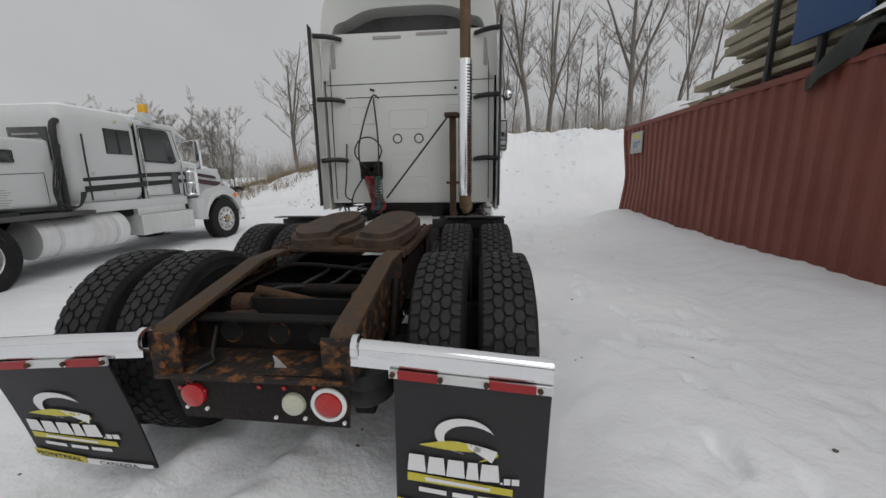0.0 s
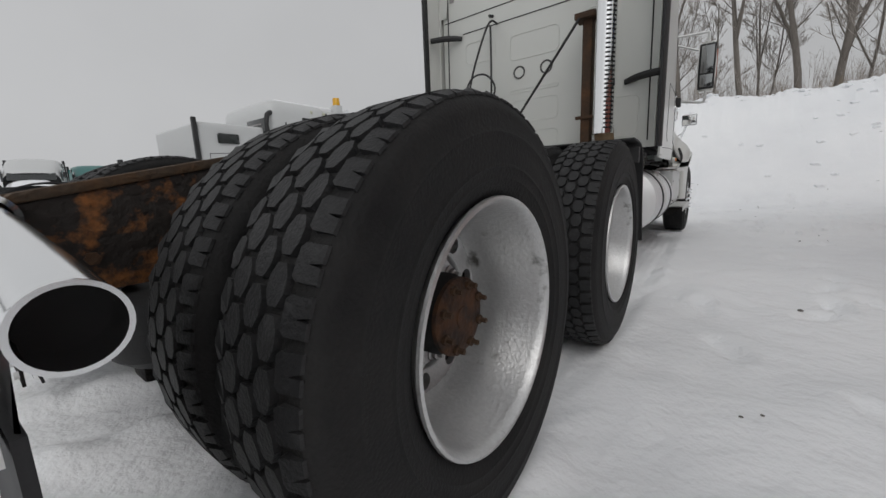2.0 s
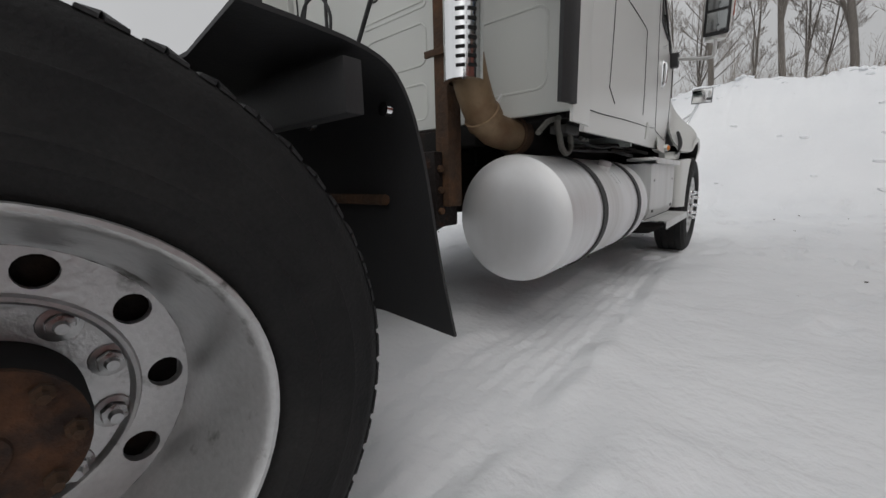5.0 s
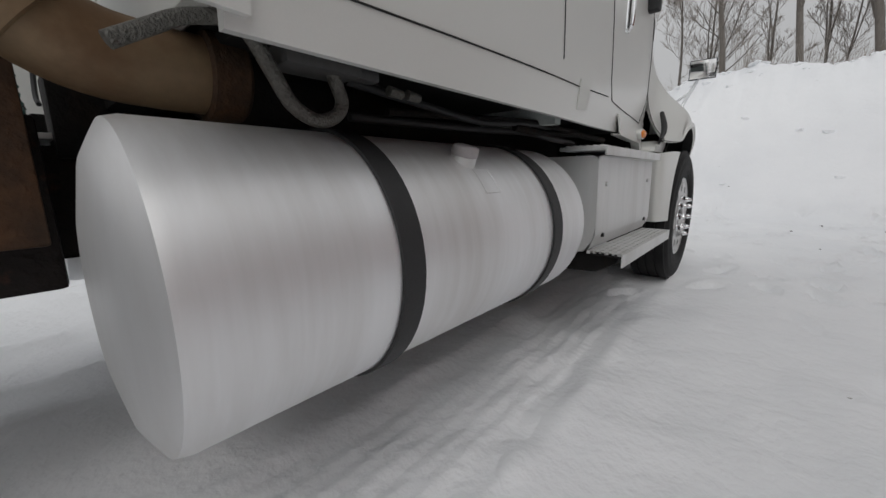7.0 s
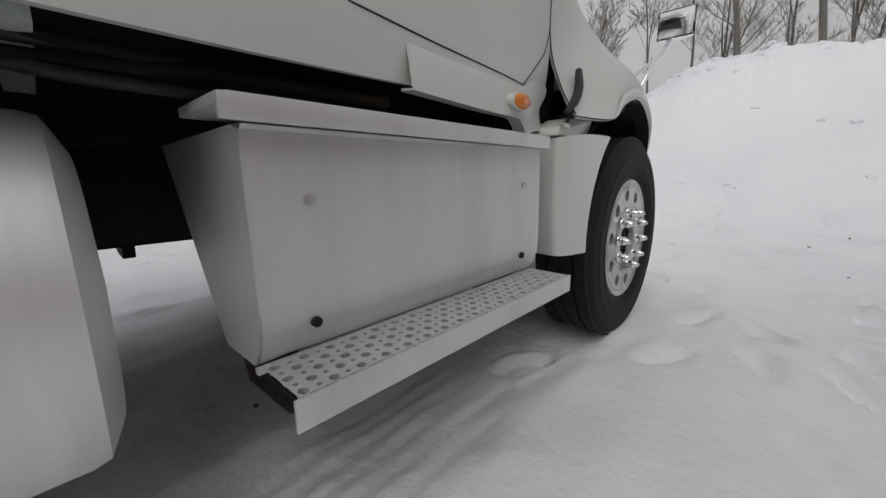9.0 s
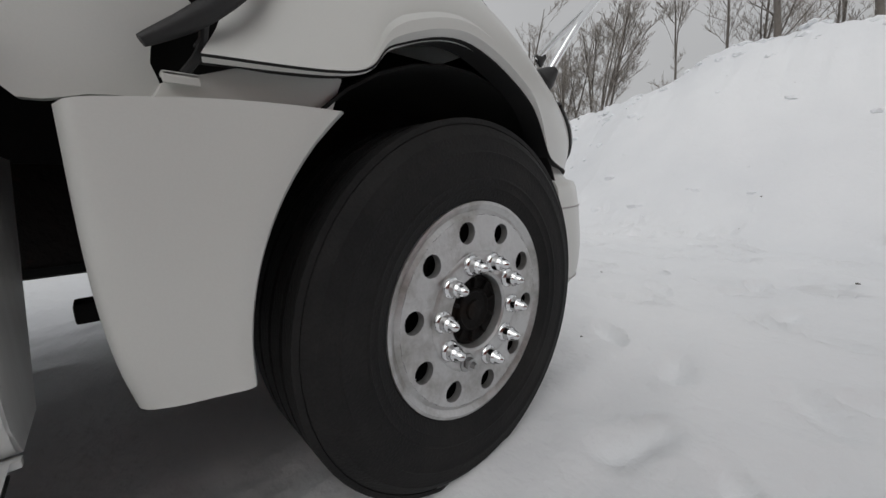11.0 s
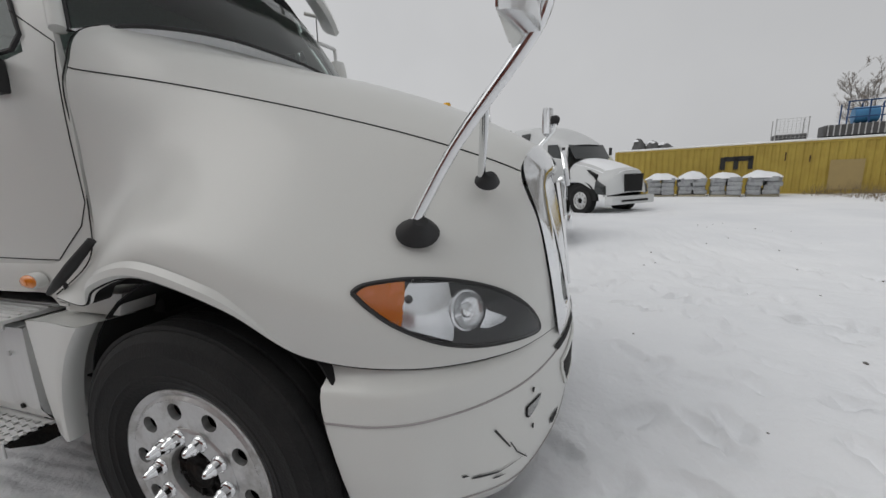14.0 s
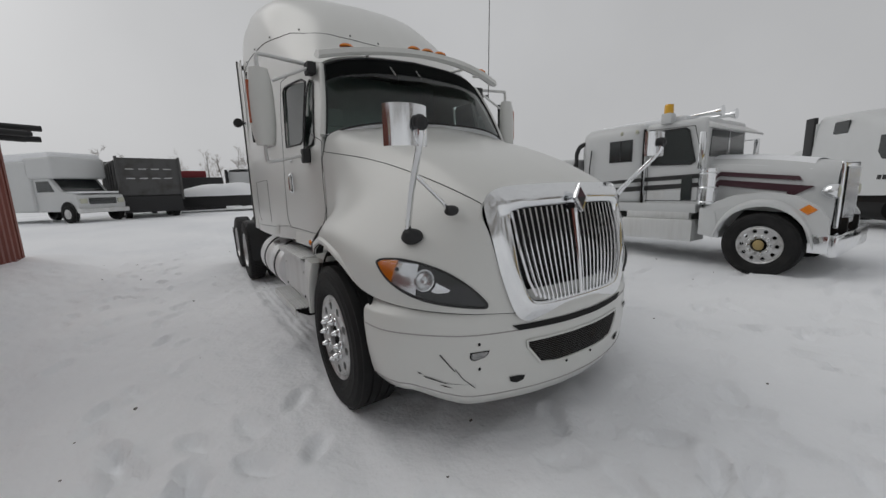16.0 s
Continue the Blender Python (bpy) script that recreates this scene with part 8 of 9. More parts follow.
        side_plate(t, "door_line", [(-2.15, 1.2), (-1.1, 1.2), (-1.1, 1.212), (-2.15, 1.212)], 0.928, "seam", 0.003, "", s)
        side_plate(t, "door_panel", [(-2.1, 1.24), (-1.75, 1.24), (-1.75, 1.40), (-2.1, 1.40)], 0.928, "alu", 0.004, "", s)
        side_plate(t, "door_vent", [(-1.42, 1.22), (-1.22, 1.22), (-1.22, 1.66), (-1.42, 1.66)], 0.934, "darkglass", 0.006, "dark lower door window", s)
        for y in (0.2, 0.55):
            part("cab_clearance_lamp", lathe_at((s * 1.0, -2.9 + y, 2.58), 0.04), "whitelens", t)
    # windscreen halves, visor, beacon, horns, rear window
    part("windscreen", prism([(-0.80, 2.0), (0.80, 2.0), (0.74, 2.48), (-0.74, 2.48)], -1.045, -1.005, "y"), "darkglass", t, "dark flat windscreen")
    part("screen_post", box(-0.02, 0.02, -1.01, -0.995, 2.0, 2.48), "chrome", t)
    part("sun_visor", prism([(-1.06, 2.52), (-0.72, 2.42), (-0.70, 2.45), (-1.04, 2.62)], -0.86, 0.86, "x", 0.006), "alu", t, "bright drop visor")
    bc = part("beacon", move(lathe([(0.0001, 0.17), (0.075, 0.165), (0.085, 0.14), (0.09, 0.0), (0.0001, 0.0)], 20, "z"), pose(0.84, -1.80, 2.86)), "beacon", t, "yellow warning beacon")
    part("beacon_base", join(box(0.74, 0.94, -1.90, -1.70, 2.66, 2.86, 0.02)), "paint_far", bc)
    for x in (0.35, -0.3):
        part("air_horn", tube([(x, -2.0, 2.80), (x, -1.5, 2.82), (x, -1.15, 2.83), (x, -1.02, 2.83)], [0.03, 0.03, 0.05, 0.10], 16), "chrome", t, "chrome air horn")
    # lettered dark window and the ends of the stripes on the sleeper's back wall
    rw = part("rear_window", box(0.16, 0.86, -3.80, -3.775, 1.86, 2.38, 0.01), "darkglass", t, "dark sleeper window with unreadable lettering")
    for k in range(5):
        part("print_bar", box(0.24 + 0.05 * (k % 2), 0.76 - 0.04 * (k % 3), -3.803, -3.799, 1.94 + 0.08 * k, 1.965 + 0.08 * k), "smoke", rw)
    for z in (1.34, 1.52):
        part("stripe", box(-0.70, 0.74, -3.786, -3.777, z, z + 0.08), "ink_black", t)
    # lower tow body behind the sleeper, with its dark end frame
    tb = part("tow_body", join(rounded_block(1.02, -5.22, -3.92, 1.14, 2.16, 0.07)), "paint_far", t, "white tow body behind the sleeper")
    part("end_frame", box(0.97, 1.05, -5.29, -5.22, 1.02, 2.22, 0.01), "black", tb)
    part("body_window", box(1.012, 1.026, -4.88, -4.48, 1.80, 1.98, 0.03, 3), "darkglass", tb, "small dark rounded window")
    for p in ([(-5.05, 1.62), (-4.1, 1.66)], [(-5.05, 1.2), (-5.05, 1.62)], [(-4.1, 1.2), (-4.1, 1.66)]):
        part("panel_gap", tube([(1.021, *p[0]), (1.021, *p[1])], 0.005, 6), "seam", tb)
    for k in range(7):
        part("print_bar", box(1.019, 1.0225, -4.92, -4.66 + 0.03 * (k % 3), 1.20 + 0.035 * k, 1.212 + 0.035 * k), "smoke", tb)
    part("stack_column", join(tube([(1.04, -3.86, 1.0), (1.04, -3.86, 2.28)], 0.045, 12), tube([(1.04, -3.86, 2.25), (1.0, -3.80, 2.42), (0.9, -3.62, 2.50)], 0.05, 12, 3)), "black", t)
    for k in range(3):
        part("hanging_line", tube([(1.09, -3.84, 2.1), (1.12, -3.95 - 0.05 * k, 1.6), (1.10, -4.05, 1.15 + 0.05 * k), (1.12, -3.75, 1.12), (1.08, -3.62 + 0.04 * k, 1.35)], 0.014, 8, 6), "black", t)
    for y, z in ((-3.55, 1.32), (-2.95, 1.30), (-3.3, 1.66)):
        part("marker_lamp", lathe_at((1.02, y, z), 0.028), "whitelens", t)
    # chassis proportions: short wheelbase and a short nose
    for o in t.children_recursive:
        if o.type == "MESH" and not o.name.startswith("wheel") and not o.parent.name.startswith(("wheel", "hub", "axle")):
            for v in o.data.vertices:
                v.co.y *= 0.92 if v.co.y < 0 else 0.84


striped_tractor()


# ---- third tractor: white aerodynamic sleeper, angled ----
def aero_tractor(name, m, label, color="paint_far", height=3.5, snow=True):
    t = thing(name, label, "truck", "parked tractors", at=m)
    for s in (1, -1):
        steer_wheel("wheel", (s * 1.03, 0, 0.52), s, 8, t)
        drive_wheel("wheel", (s * 1.0, -4.9, 0.52), s, 10, t)
        drive_wheel("wheel", (s * 1.0, -6.2, 0.52), s, 10, t)
    net = [
        [(0, -4.05, height), (0.7, -4.05, height - 0.03), (1.08, -4.05, height - 0.22), (1.2, -4.05, 2.2), (1.2, -4.05, 1.0)],
        [(0, -2.6, height - 0.08), (0.7, -2.6, height - 0.12), (1.05, -2.6, height - 0.32), (1.18, -2.6, 2.2), (1.18, -2.6, 0.98)],
        [(0, -1.5, height - 0.50), (0.65, -1.5, height - 0.55), (0.98, -1.5, height - 0.72), (1.12, -1.5, 2.1), (1.14, -1.5, 1.0)],
        [(0, -0.75, height - 0.92), (0.6, -0.8, height - 0.94), (0.88, -0.9, height - 1.0), (1.05, -0.75, 2.0), (1.1, -0.75, 1.05)],
    ]
    b = grid_mesh(patch(net, 6, 5))
    b = join(b, mirrored(b))
    bmesh.ops.remove_doubles(b, verts=b.verts, dist=0.002)
    part("cab", b, color, t, smooth=50)
    part("cab_back", box(-1.18, 1.18, -4.05, -4.0, 1.0, height - 0.25), color, t)
    hood_n = [
        [(0, -0.45, 1.98), (0.5, -0.5, 1.95), (0.9, -0.6, 1.80), (1.06, -0.68, 1.5), (1.12, -0.70, 1.15)],
        [(0, 0.1, 1.85), (0.5, 0.1, 1.82), (0.86, 0.05, 1.66), (1.08, 0.0, 1.35), (1.16, 0.0, 1.14)],
        [(0, 0.7, 1.66), (0.48, 0.7, 1.62), (0.82, 0.62, 1.45), (1.06, 0.55, 1.15), (1.12, 0.6, 0.85)],
        [(0, 1.12, 1.50), (0.45, 1.10, 1.46), (0.76, 0.98, 1.28), (0.98, 0.85, 1.0), (1.04, 0.82, 0.75)],
        [(0, 1.22, 0.80), (0.45, 1.21, 0.78), (0.76, 1.12, 0.74), (0.96, 0.98, 0.7), (1.02, 0.9, 0.66)]]
    h = grid_mesh(patch(hood_n, 5, 5))
    h = join(h, mirrored(h))
    bmesh.ops.remove_doubles(h, verts=h.verts, dist=0.002)
    part("hood", h, color, t, smooth=50)
    part("grille", prism([(-0.42, 0.82), (0.42, 0.82), (0.46, 1.40), (-0.46, 1.40)], 1.20, 1.235, "y", 0.005), "void", t, "black mesh grille")
    part("bumper", join(box(-1.04, 1.04, 0.95, 1.28, 0.40, 0.68, 0.05), box(-0.7, 0.7, 1.29, 1.31, 0.5, 0.6)), color, t)
    part("bumper_slot", box(-0.65, 0.65, 1.305, 1.318, 0.49, 0.56), "void", t)
    wsn = [[(x, -0.82 + 0.36 * k / 4 - 0.10 * x * x, height - 0.92 - (height - 0.92 - 2.0) * k / 4) for x in (-0.9, -0.5, 0, 0.5, 0.9)] for k in range(5)]
    part("windscreen", grid_mesh(wsn), "darkglass", t, "dark raked windscreen")
    part("floor_skirt", box(-1.05, 1.05, -4.0, -0.6, 0.80, 1.05), "dark", t)
    for s in (1, -1):
        side_plate(t, "side_window", [(-1.75, 1.95), (-1.0, 1.95), (-0.98, 2.1), (-1.2, 2.55), (-1.72, 2.58)], 1.115, "darkglass", 0.02, "dark door window", s)
        side_plate(t, "bunk_window", [(-3.35, height - 0.68), (-2.8, height - 0.68), (-2.8, height - 0.32), (-3.3, height - 0.32)], 1.10, "darkglass", 0.05, "small dark bunk window", s)
        part("rear_edge", box(s * 1.12, s * 1.24, -4.42, -4.05, 1.0, height - 0.05, 0.02), "black", t, "black rear fairing edge")
        part("headlamp", prism([(0.55, 0.78), (0.95, 0.74), (0.9, 1.02), (0.62, 1.22)], s * 0.84, s * 1.12, "x", 0.01), "darkglass", t, "dark swept headlamp")
        part("hood_slot", prism([(0.15, 1.58), (0.55, 1.40), (0.6, 1.2), (0.45, 1.36)], s * 0.85, s * 1.06, "x", 0.01), "void", t)
        for a in range(3):
            side_plate(t, "print_block", [(-1.65 + 0.16 * a, 1.42), (-1.53 + 0.16 * a, 1.42), (-1.51 + 0.16 * a, 1.54), (-1.63 + 0.16 * a, 1.54)], 1.135, "ink_black", 0.012, "", s)
        side_plate(t, "print_bar", [(-2.6, 1.1), (-2.25, 1.1), (-2.25, 1.35), (-2.6, 1.35)], 1.165, "smoke", 0.012, "", s)
        mir = part("door_mirror", box(s * 1.16, s * 1.27, -0.84, -0.76, 2.12, 2.42, 0.03), "black", t)
        part("fuel_tank", tube([(s * 0.82, -3.4, 0.62), (s * 0.82, -1.4, 0.62)], 0.30, 20), "void" if s > 0 else "tank", t)
        part("frame_rail", box(s * 0.36, s * 0.44, -7.1, 0.8, 0.7, 0.95, 0.01), "dark", t)
        # black plate round the wheel in place of a shaded arch
        part("arch", prism([(0.70 * math.cos(radians(a)), 0.52 + 0.66 * math.sin(radians(a))) for a in range(0, 181, 12)], s * 1.02, s * 1.135, "x"), "void", t)
    if snow:
        cap = [[(x, y, z + 0.03 - 0.026 * (k / 2) ** 2) for k, (x, y, z) in enumerate(r[:3])] for r in hood_n[:4]]
        cap = grid_mesh(patch(cap, 5, 5))
        cap = join(cap, mirrored(cap))
        bmesh.ops.remove_doubles(cap, verts=cap.verts, dist=0.002)
        part("snow_cap", cap, "snow", t, "snow on the hood", smooth=60)
    return t


VH = 47.0
aero_tractor("highway_tractor", pose(-12.85, 9.05, -0.03, 0, 0, -VH), "white aerodynamic sleeper tractor with snow on its hood", height=3.45)

# ---- yellow container with pallets, bogie and cages ----
yc = build_container("shipping_container", pose(-19.9, 22.4, 0.0, 0, 0, 180 - 15.5), 12.1, "yellow", "faded yellow steel shipping container behind pallets of bags", 2.6, None, 40)
# logo drawn as two plain dark arches, with streaks and a primer patch
for y0 in (5.55, 6.15):
    part("logo_arch", join(box(-0.012, 0.0, y0, y0 + 0.2, 1.35, 2.0, 0.0), box(-0.012, 0.0, y0, y0 + 0.62, 1.78, 2.02)), "ink_black", yc, "plain black logo shape")
part("logo_arch", box(-0.012, 0.0, 6.70, 6.92, 1.35, 2.0), "ink_black", yc)
part("primer_patch", box(-0.012, 0.0, 1.55, 2.7, 0.25, 1.65), "primer", yc, "tan primer patch")
for y, z0, z1 in ((0.8, 0.9, 2.2), (0.62, 1.4, 2.2), (3.4, 1.6, 1.9), (4.3, 1.7, 2.1)):
    part("rust_streak", box(-0.010, 0.0, y, y + 0.05, z0, z1), "rust", yc)
part("snow_cap", rounded_block(1.15, 0.1, 12.0, 2.58, 2.70, 0.05), "snow", yc)
for o in yc.children:
    if o.name.startswith("snow_cap"):
        o.matrix_local = pose(1.22, 0, 0)
YM = pose(-19.9, 22.4, 0.0, 0, 0, 180 - 15.5)


def on_yard(y, x, z=0.0, turn=0.0):
    """Pose in the yellow container's frame: y along it, x out from its face (towards the yard)."""
    return YM @ pose(-x, y, z, 0, 0, turn)


def bag_pallet(m, seed):
    b = thing("bag_pallet", "wrapped pallet of grey bags topped with snow", "pallet", "pallets of bags", at=m)
    r = random.Random(seed)
    lv_top = r.choice((4, 5, 5))
    for lv in range(lv_top):
        for q in range(2):
            for h in range(2):
                bag = rounded_block(0.29, -0.60, -0.02, 0.12 + 0.2 * lv, 0.35 + 0.2 * lv, 0.085)
                move(bag, pose(-0.28 + 0.56 * h + r.uniform(-0.05, 0.05), 0.62 * q + r.uniform(-0.05, 0.05), r.uniform(-0.02, 0.02), r.uniform(-4, 4), r.uniform(-4, 4), r.uniform(-9, 9)))
                part("bag", bag, "bag", b)
    part("pallet_base", box(-0.55, 0.55, -0.6, 0.6, 0, 0.12, 0.01), "wood", b)
    snow_heap("snow_cap", pose(r.uniform(-0.05, 0.05), r.uniform(-0.1, 0.1), 0.12 + 0.2 * lv_top), 0.64 + r.uniform(-0.06, 0.04), 0.70 + r.uniform(-0.12, 0.1), 0.24 + r.uniform(0, 0.12), seed + 0.7, "", parent=b)


M["bluelight"] = mat("light_blue_plastic", (0.06, 0.22, 0.42), 0.5, vary=0.1)
for k, y in enumerate((5.3, 6.75, 8.15, 9.5)):
    bag_pallet(on_yard(y, 1.7 + 0.15 * (k % 2), 0.05, 4 * k - 5), k + 1)
bog = thing("trailer_bogie", "black twin-axle trailer bogie half buried in snow", "bogie", at=on_yard(-0.3, 3.3, -0.1, 6))
part("deck", box(-0.6, 0.6, -1.5, 1.5, 0.55, 0.95, 0.03), "black", bog)
for y in (-0.75, 0.75):
    drive_wheel("wheel", (-0.65, y, 0.45), -1, 10, bog)
cage = thing("wire_cage", "white wire mesh cage on the container roof", "cage", at=on_yard(4.2, -0.7, 2.66))
for x in (-0.5, 0.5):
    for y in (-0.6, 0.6):
        part("post", tube([(x, y, 0), (x, y, 1.1)], 0.025, 6), "wheel", cage)
for k in range(9):
    part("wire", tube([(-0.5, -0.6 + 0.15 * k, 0.02), (-0.5, -0.6 + 0.15 * k, 1.08)], 0.008, 4), "wheel", cage)
    part("wire", tube([(-0.5, -0.6, 0.02 + 0.13 * k), (-0.5, 0.6, 0.02 + 0.13 * k)], 0.008, 4), "wheel", cage)
part("cage_load", box(-0.48, 0.48, -0.58, 0.58, 0.0, 0.32, 0.03), "greysteel", cage)
rack = thing("blue_rack", "blue drum in a steel rack on a flat grey crate", "rack", at=on_yard(1.6, -0.8, 2.66))
part("crate", box(-0.6, 0.6, -1.4, 1.4, 0.1, 0.6, 0.02), "greysteel", rack)
for k in range(14):
    part("crate_bar", box(-0.64, -0.60, -1.38 + 0.205 * k, -1.34 + 0.205 * k, 0.1, 0.62), "wheel", rack)
for y in (-0.7, 0.0, 0.7):
    for x in (-0.5, 0.5):
        part("post", tube([(x, y, 0.6), (x, y, 1.6)], 0.03, 6), "blue", rack)
for z in (0.9, 1.25, 1.6):
    part("rail", tube([(-0.5, -0.75, z), (-0.5, 0.75, z)], 0.025, 6), "blue", rack)
part("drum", tube([(0, -0.4, 1.0), (0, 0.4, 1.0)], 0.36, 20), "bluelight", rack, "light blue drum")
for k, (y, h) in enumerate(((10.2, 0.5), (10.9, 0.7), (9.6, 0.35))):
    j = snow_heap("scrap_lump", on_yard(y, -0.9, 2.64, 20 * k), 0.6, 0.45, h, 3.3 + k, "dark scrap with snow on the container roof", category="scrap", mat_name="greysteel")
    snow_heap("snow_patch", on_yard(y + 0.1, -0.95, 2.64 + h * 0.8), 0.35, 0.3, 0.14, 6.3 + k, "snow on the scrap", kind="stuff")


# ---- bare trees on the bank ----
def bare_tree(base, height, seed, lean=(0, 0), stems=1, spread=0.5, trunk_r=0.2, label="tall bare deciduous tree with grey bark", thin=False):
    r = random.Random(seed)
    t = thing("tree", label, "tree", "bare trees", at=pose(*base))
    wood, twigs = [], []

    def grow(p, d, length, rad, depth):
        """depth 0 trunk, 1 leader, 2 branch, 3 branchlet, 4 twig"""
        n = (7, 6, 4, 3, 2)[depth]
        pts, q, dd = [p], p, d
        for k in range(n):
            w = (0.06, 0.08, 0.16, 0.2, 0.22)[depth]
            dd = (dd + Vector((r.uniform(-1, 1), r.uniform(-1, 1), r.uniform(-0.4, 0.4) + (0.5 if depth in (2, 3) else 0.0))) * w).normalized()
            q = q + dd * length / n
            pts.append(q)
        end = (0.28, 0.25, 0.35, 0.5, 0.6)[depth]
        (wood if depth < 3 else twigs).append((pts, rad, rad * end))

        def sprout(count, lo, hi, ahead, out, scale, thick_, level):
            for c in range(count):
                f = r.uniform(lo, hi)
                i = min(int(f * n), n - 1)
                at = pts[i].lerp(pts[i + 1], f * n - i)
                side = Vector((r.uniform(-1, 1), r.uniform(-1, 1), r.uniform(-0.1, 0.4))).normalized()
                nd = (dd * ahead + side * out).normalized()
                if nd.z < -0.05:
                    nd.z = 0.05
                here = rad + (rad * end - rad) * f
                grow(at, nd.normalized(), length * r.uniform(0.75, 1.15) * scale * (1.15 - 0.5 * f), max(here * thick_, 0.0105), level)

        if depth == 0:
            sprout(r.randint(1, 3) if not thin else 1, 0.16, 0.5, 1.0, spread * 0.75, 0.72, 0.72, 1)
            sprout(11, 0.14, 1.0, 0.55, 0.85, 0.25, 0.22, 2)
        elif depth == 1:
            sprout(9, 0.12, 1.0, 0.6, 0.75, 0.38, 0.26, 2)
        elif depth == 2:
            sprout(6 if not thin else 4, 0.15, 1.0, 0.8, 0.7, 0.5, 0.45, 3)
        elif depth == 3:
            sprout(6, 0.1, 1.0, 0.9, 0.65, 0.55, 0.6, 4)

    for s in range(stems):
        a = 2 * math.pi * s / max(stems, 1) + r.random()
        off = Vector((math.cos(a), math.sin(a), 0)) * (0.5 * trunk_r * 2 if stems > 1 else 0)
        d = Vector((lean[0] + (0.22 * math.cos(a) if stems > 1 else 0), lean[1] + (0.22 * math.sin(a) if stems > 1 else 0), 1)).normalized()
        grow(off, d, height * r.uniform(0.75, 1.0) * (0.8 if stems > 1 else 1), trunk_r * r.uniform(0.7, 0.88), 0)
    for name, items, m, sides in (("trunk", wood, "bark", 7), ("crown", twigs, "twig", 3)):
        vs, fs = [], []
        for pts, r0, r1 in items:
            base_i = len(vs)
            up = Vector((0.3, 0.9, 0.1))
            for k, p in enumerate(pts):
                d = (pts[min(k + 1, len(pts) - 1)] - pts[max(k - 1, 0)]).normalized()
                u = (up - d * up.dot(d)).normalized()
                w = d.cross(u)
                rad = r0 + (r1 - r0) * k / (len(pts) - 1)
                vs += [tuple(p + rad * (math.cos(2 * math.pi * q / sides) * u + math.sin(2 * math.pi * q / sides) * w)) for q in range(sides)]
            for k in range(len(pts) - 1):
                for q in range(sides):
                    a, b = base_i + k * sides + q, base_i + k * sides + (q + 1) % sides
                    fs.append((a, b, b + sides, a + sides))
        me = bpy.data.meshes.new(name)
        me.from_pydata(vs, [], fs)
        me.shade_smooth()
        part(name, me, m, t)


def tree_at(x, y, h, seed, **kw):
    bare_tree((x, y, ground_z(x, y) - 0.15), h, seed, **kw)


tree_at(-0.9, 30.5, 13, 1, lean=(-0.08, 0), trunk_r=0.22)
tree_at(2.4, 31, 15, 2, lean=(-0.1, 0), trunk_r=0.26)
tree_at(5.15, 31.5, 16, 3, lean=(-0.1, 0.0), trunk_r=0.27)
tree_at(6.7, 31.2, 16, 4, lean=(0.06, 0), trunk_r=0.28, spread=0.45)
tree_at(13.4, 32, 16, 5, lean=(-0.02, 0), trunk_r=0.30, spread=0.55)
tree_at(9.6, 34, 8, 6, trunk_r=0.1, spread=0.6)
tree_at(10.8, 30, 6, 7, trunk_r=0.08, spread=0.7)
tree_at(4.0, 35, 9, 8, trunk_r=0.1, spread=0.6)
tree_at(17.5, 33, 14, 9, trunk_r=0.22)
tree_at(22, 36, 13, 10, trunk_r=0.2)
tree_at(-3.6, 33, 11, 11, trunk_r=0.12, spread=0.45)
tree_at(-5.4, 31, 9, 12, trunk_r=0.1, spread=0.5)
tree_at(-9.2, 29.5, 11, 13, stems=4, trunk_r=0.11, spread=0.5, label="multi-stemmed bare tree on the snow bank")
tree_at(-12.2, 30.5, 9.5, 14, stems=3, trunk_r=0.10, spread=0.55, label="multi-stemmed bare tree on the snow bank")
for x_, y_, h_, k_ in ((-2.2, 35, 11, 61), (0.9, 34, 10, 62), (3.4, 36, 12, 63), (8.3, 33.5, 12, 64), (11.9, 35, 11, 65), (15.4, 34.5, 12, 66), (19.6, 35, 12, 67), (25.0, 34, 13, 68)):
    tree_at(x_, y_, h_, k_, trunk_r=0.12, spread=0.5, label="slim bare tree among the undergrowth")
tree_at(-15.8, 31.5, 13, 15, lean=(-0.1, 0), trunk_r=0.24, spread=0.6)
tree_at(-14.2, 34, 10, 16, trunk_r=0.14)
for k in range(18):
    rr = random.Random(70 + k)
    tree_at(-20.5 - 0.66 * k + rr.uniform(-0.4, 0.4), 29 + rr.uniform(-2, 3), rr.uniform(6.5, 8.5), 30 + k, trunk_r=0.06, spread=0.35, thin=k % 2 == 0, label="slender bare sapling on the brushy slope")


for k in range(9):
    rr = random.Random(170 + k)
    tree_at(-9 + 2.6 * k + rr.uniform(-1, 1), -72 + rr.uniform(-6, 6), rr.uniform(7, 10), 130 + k, trunk_r=0.13, spread=0.45, thin=True, label="bare tree beyond the far side of the yard")


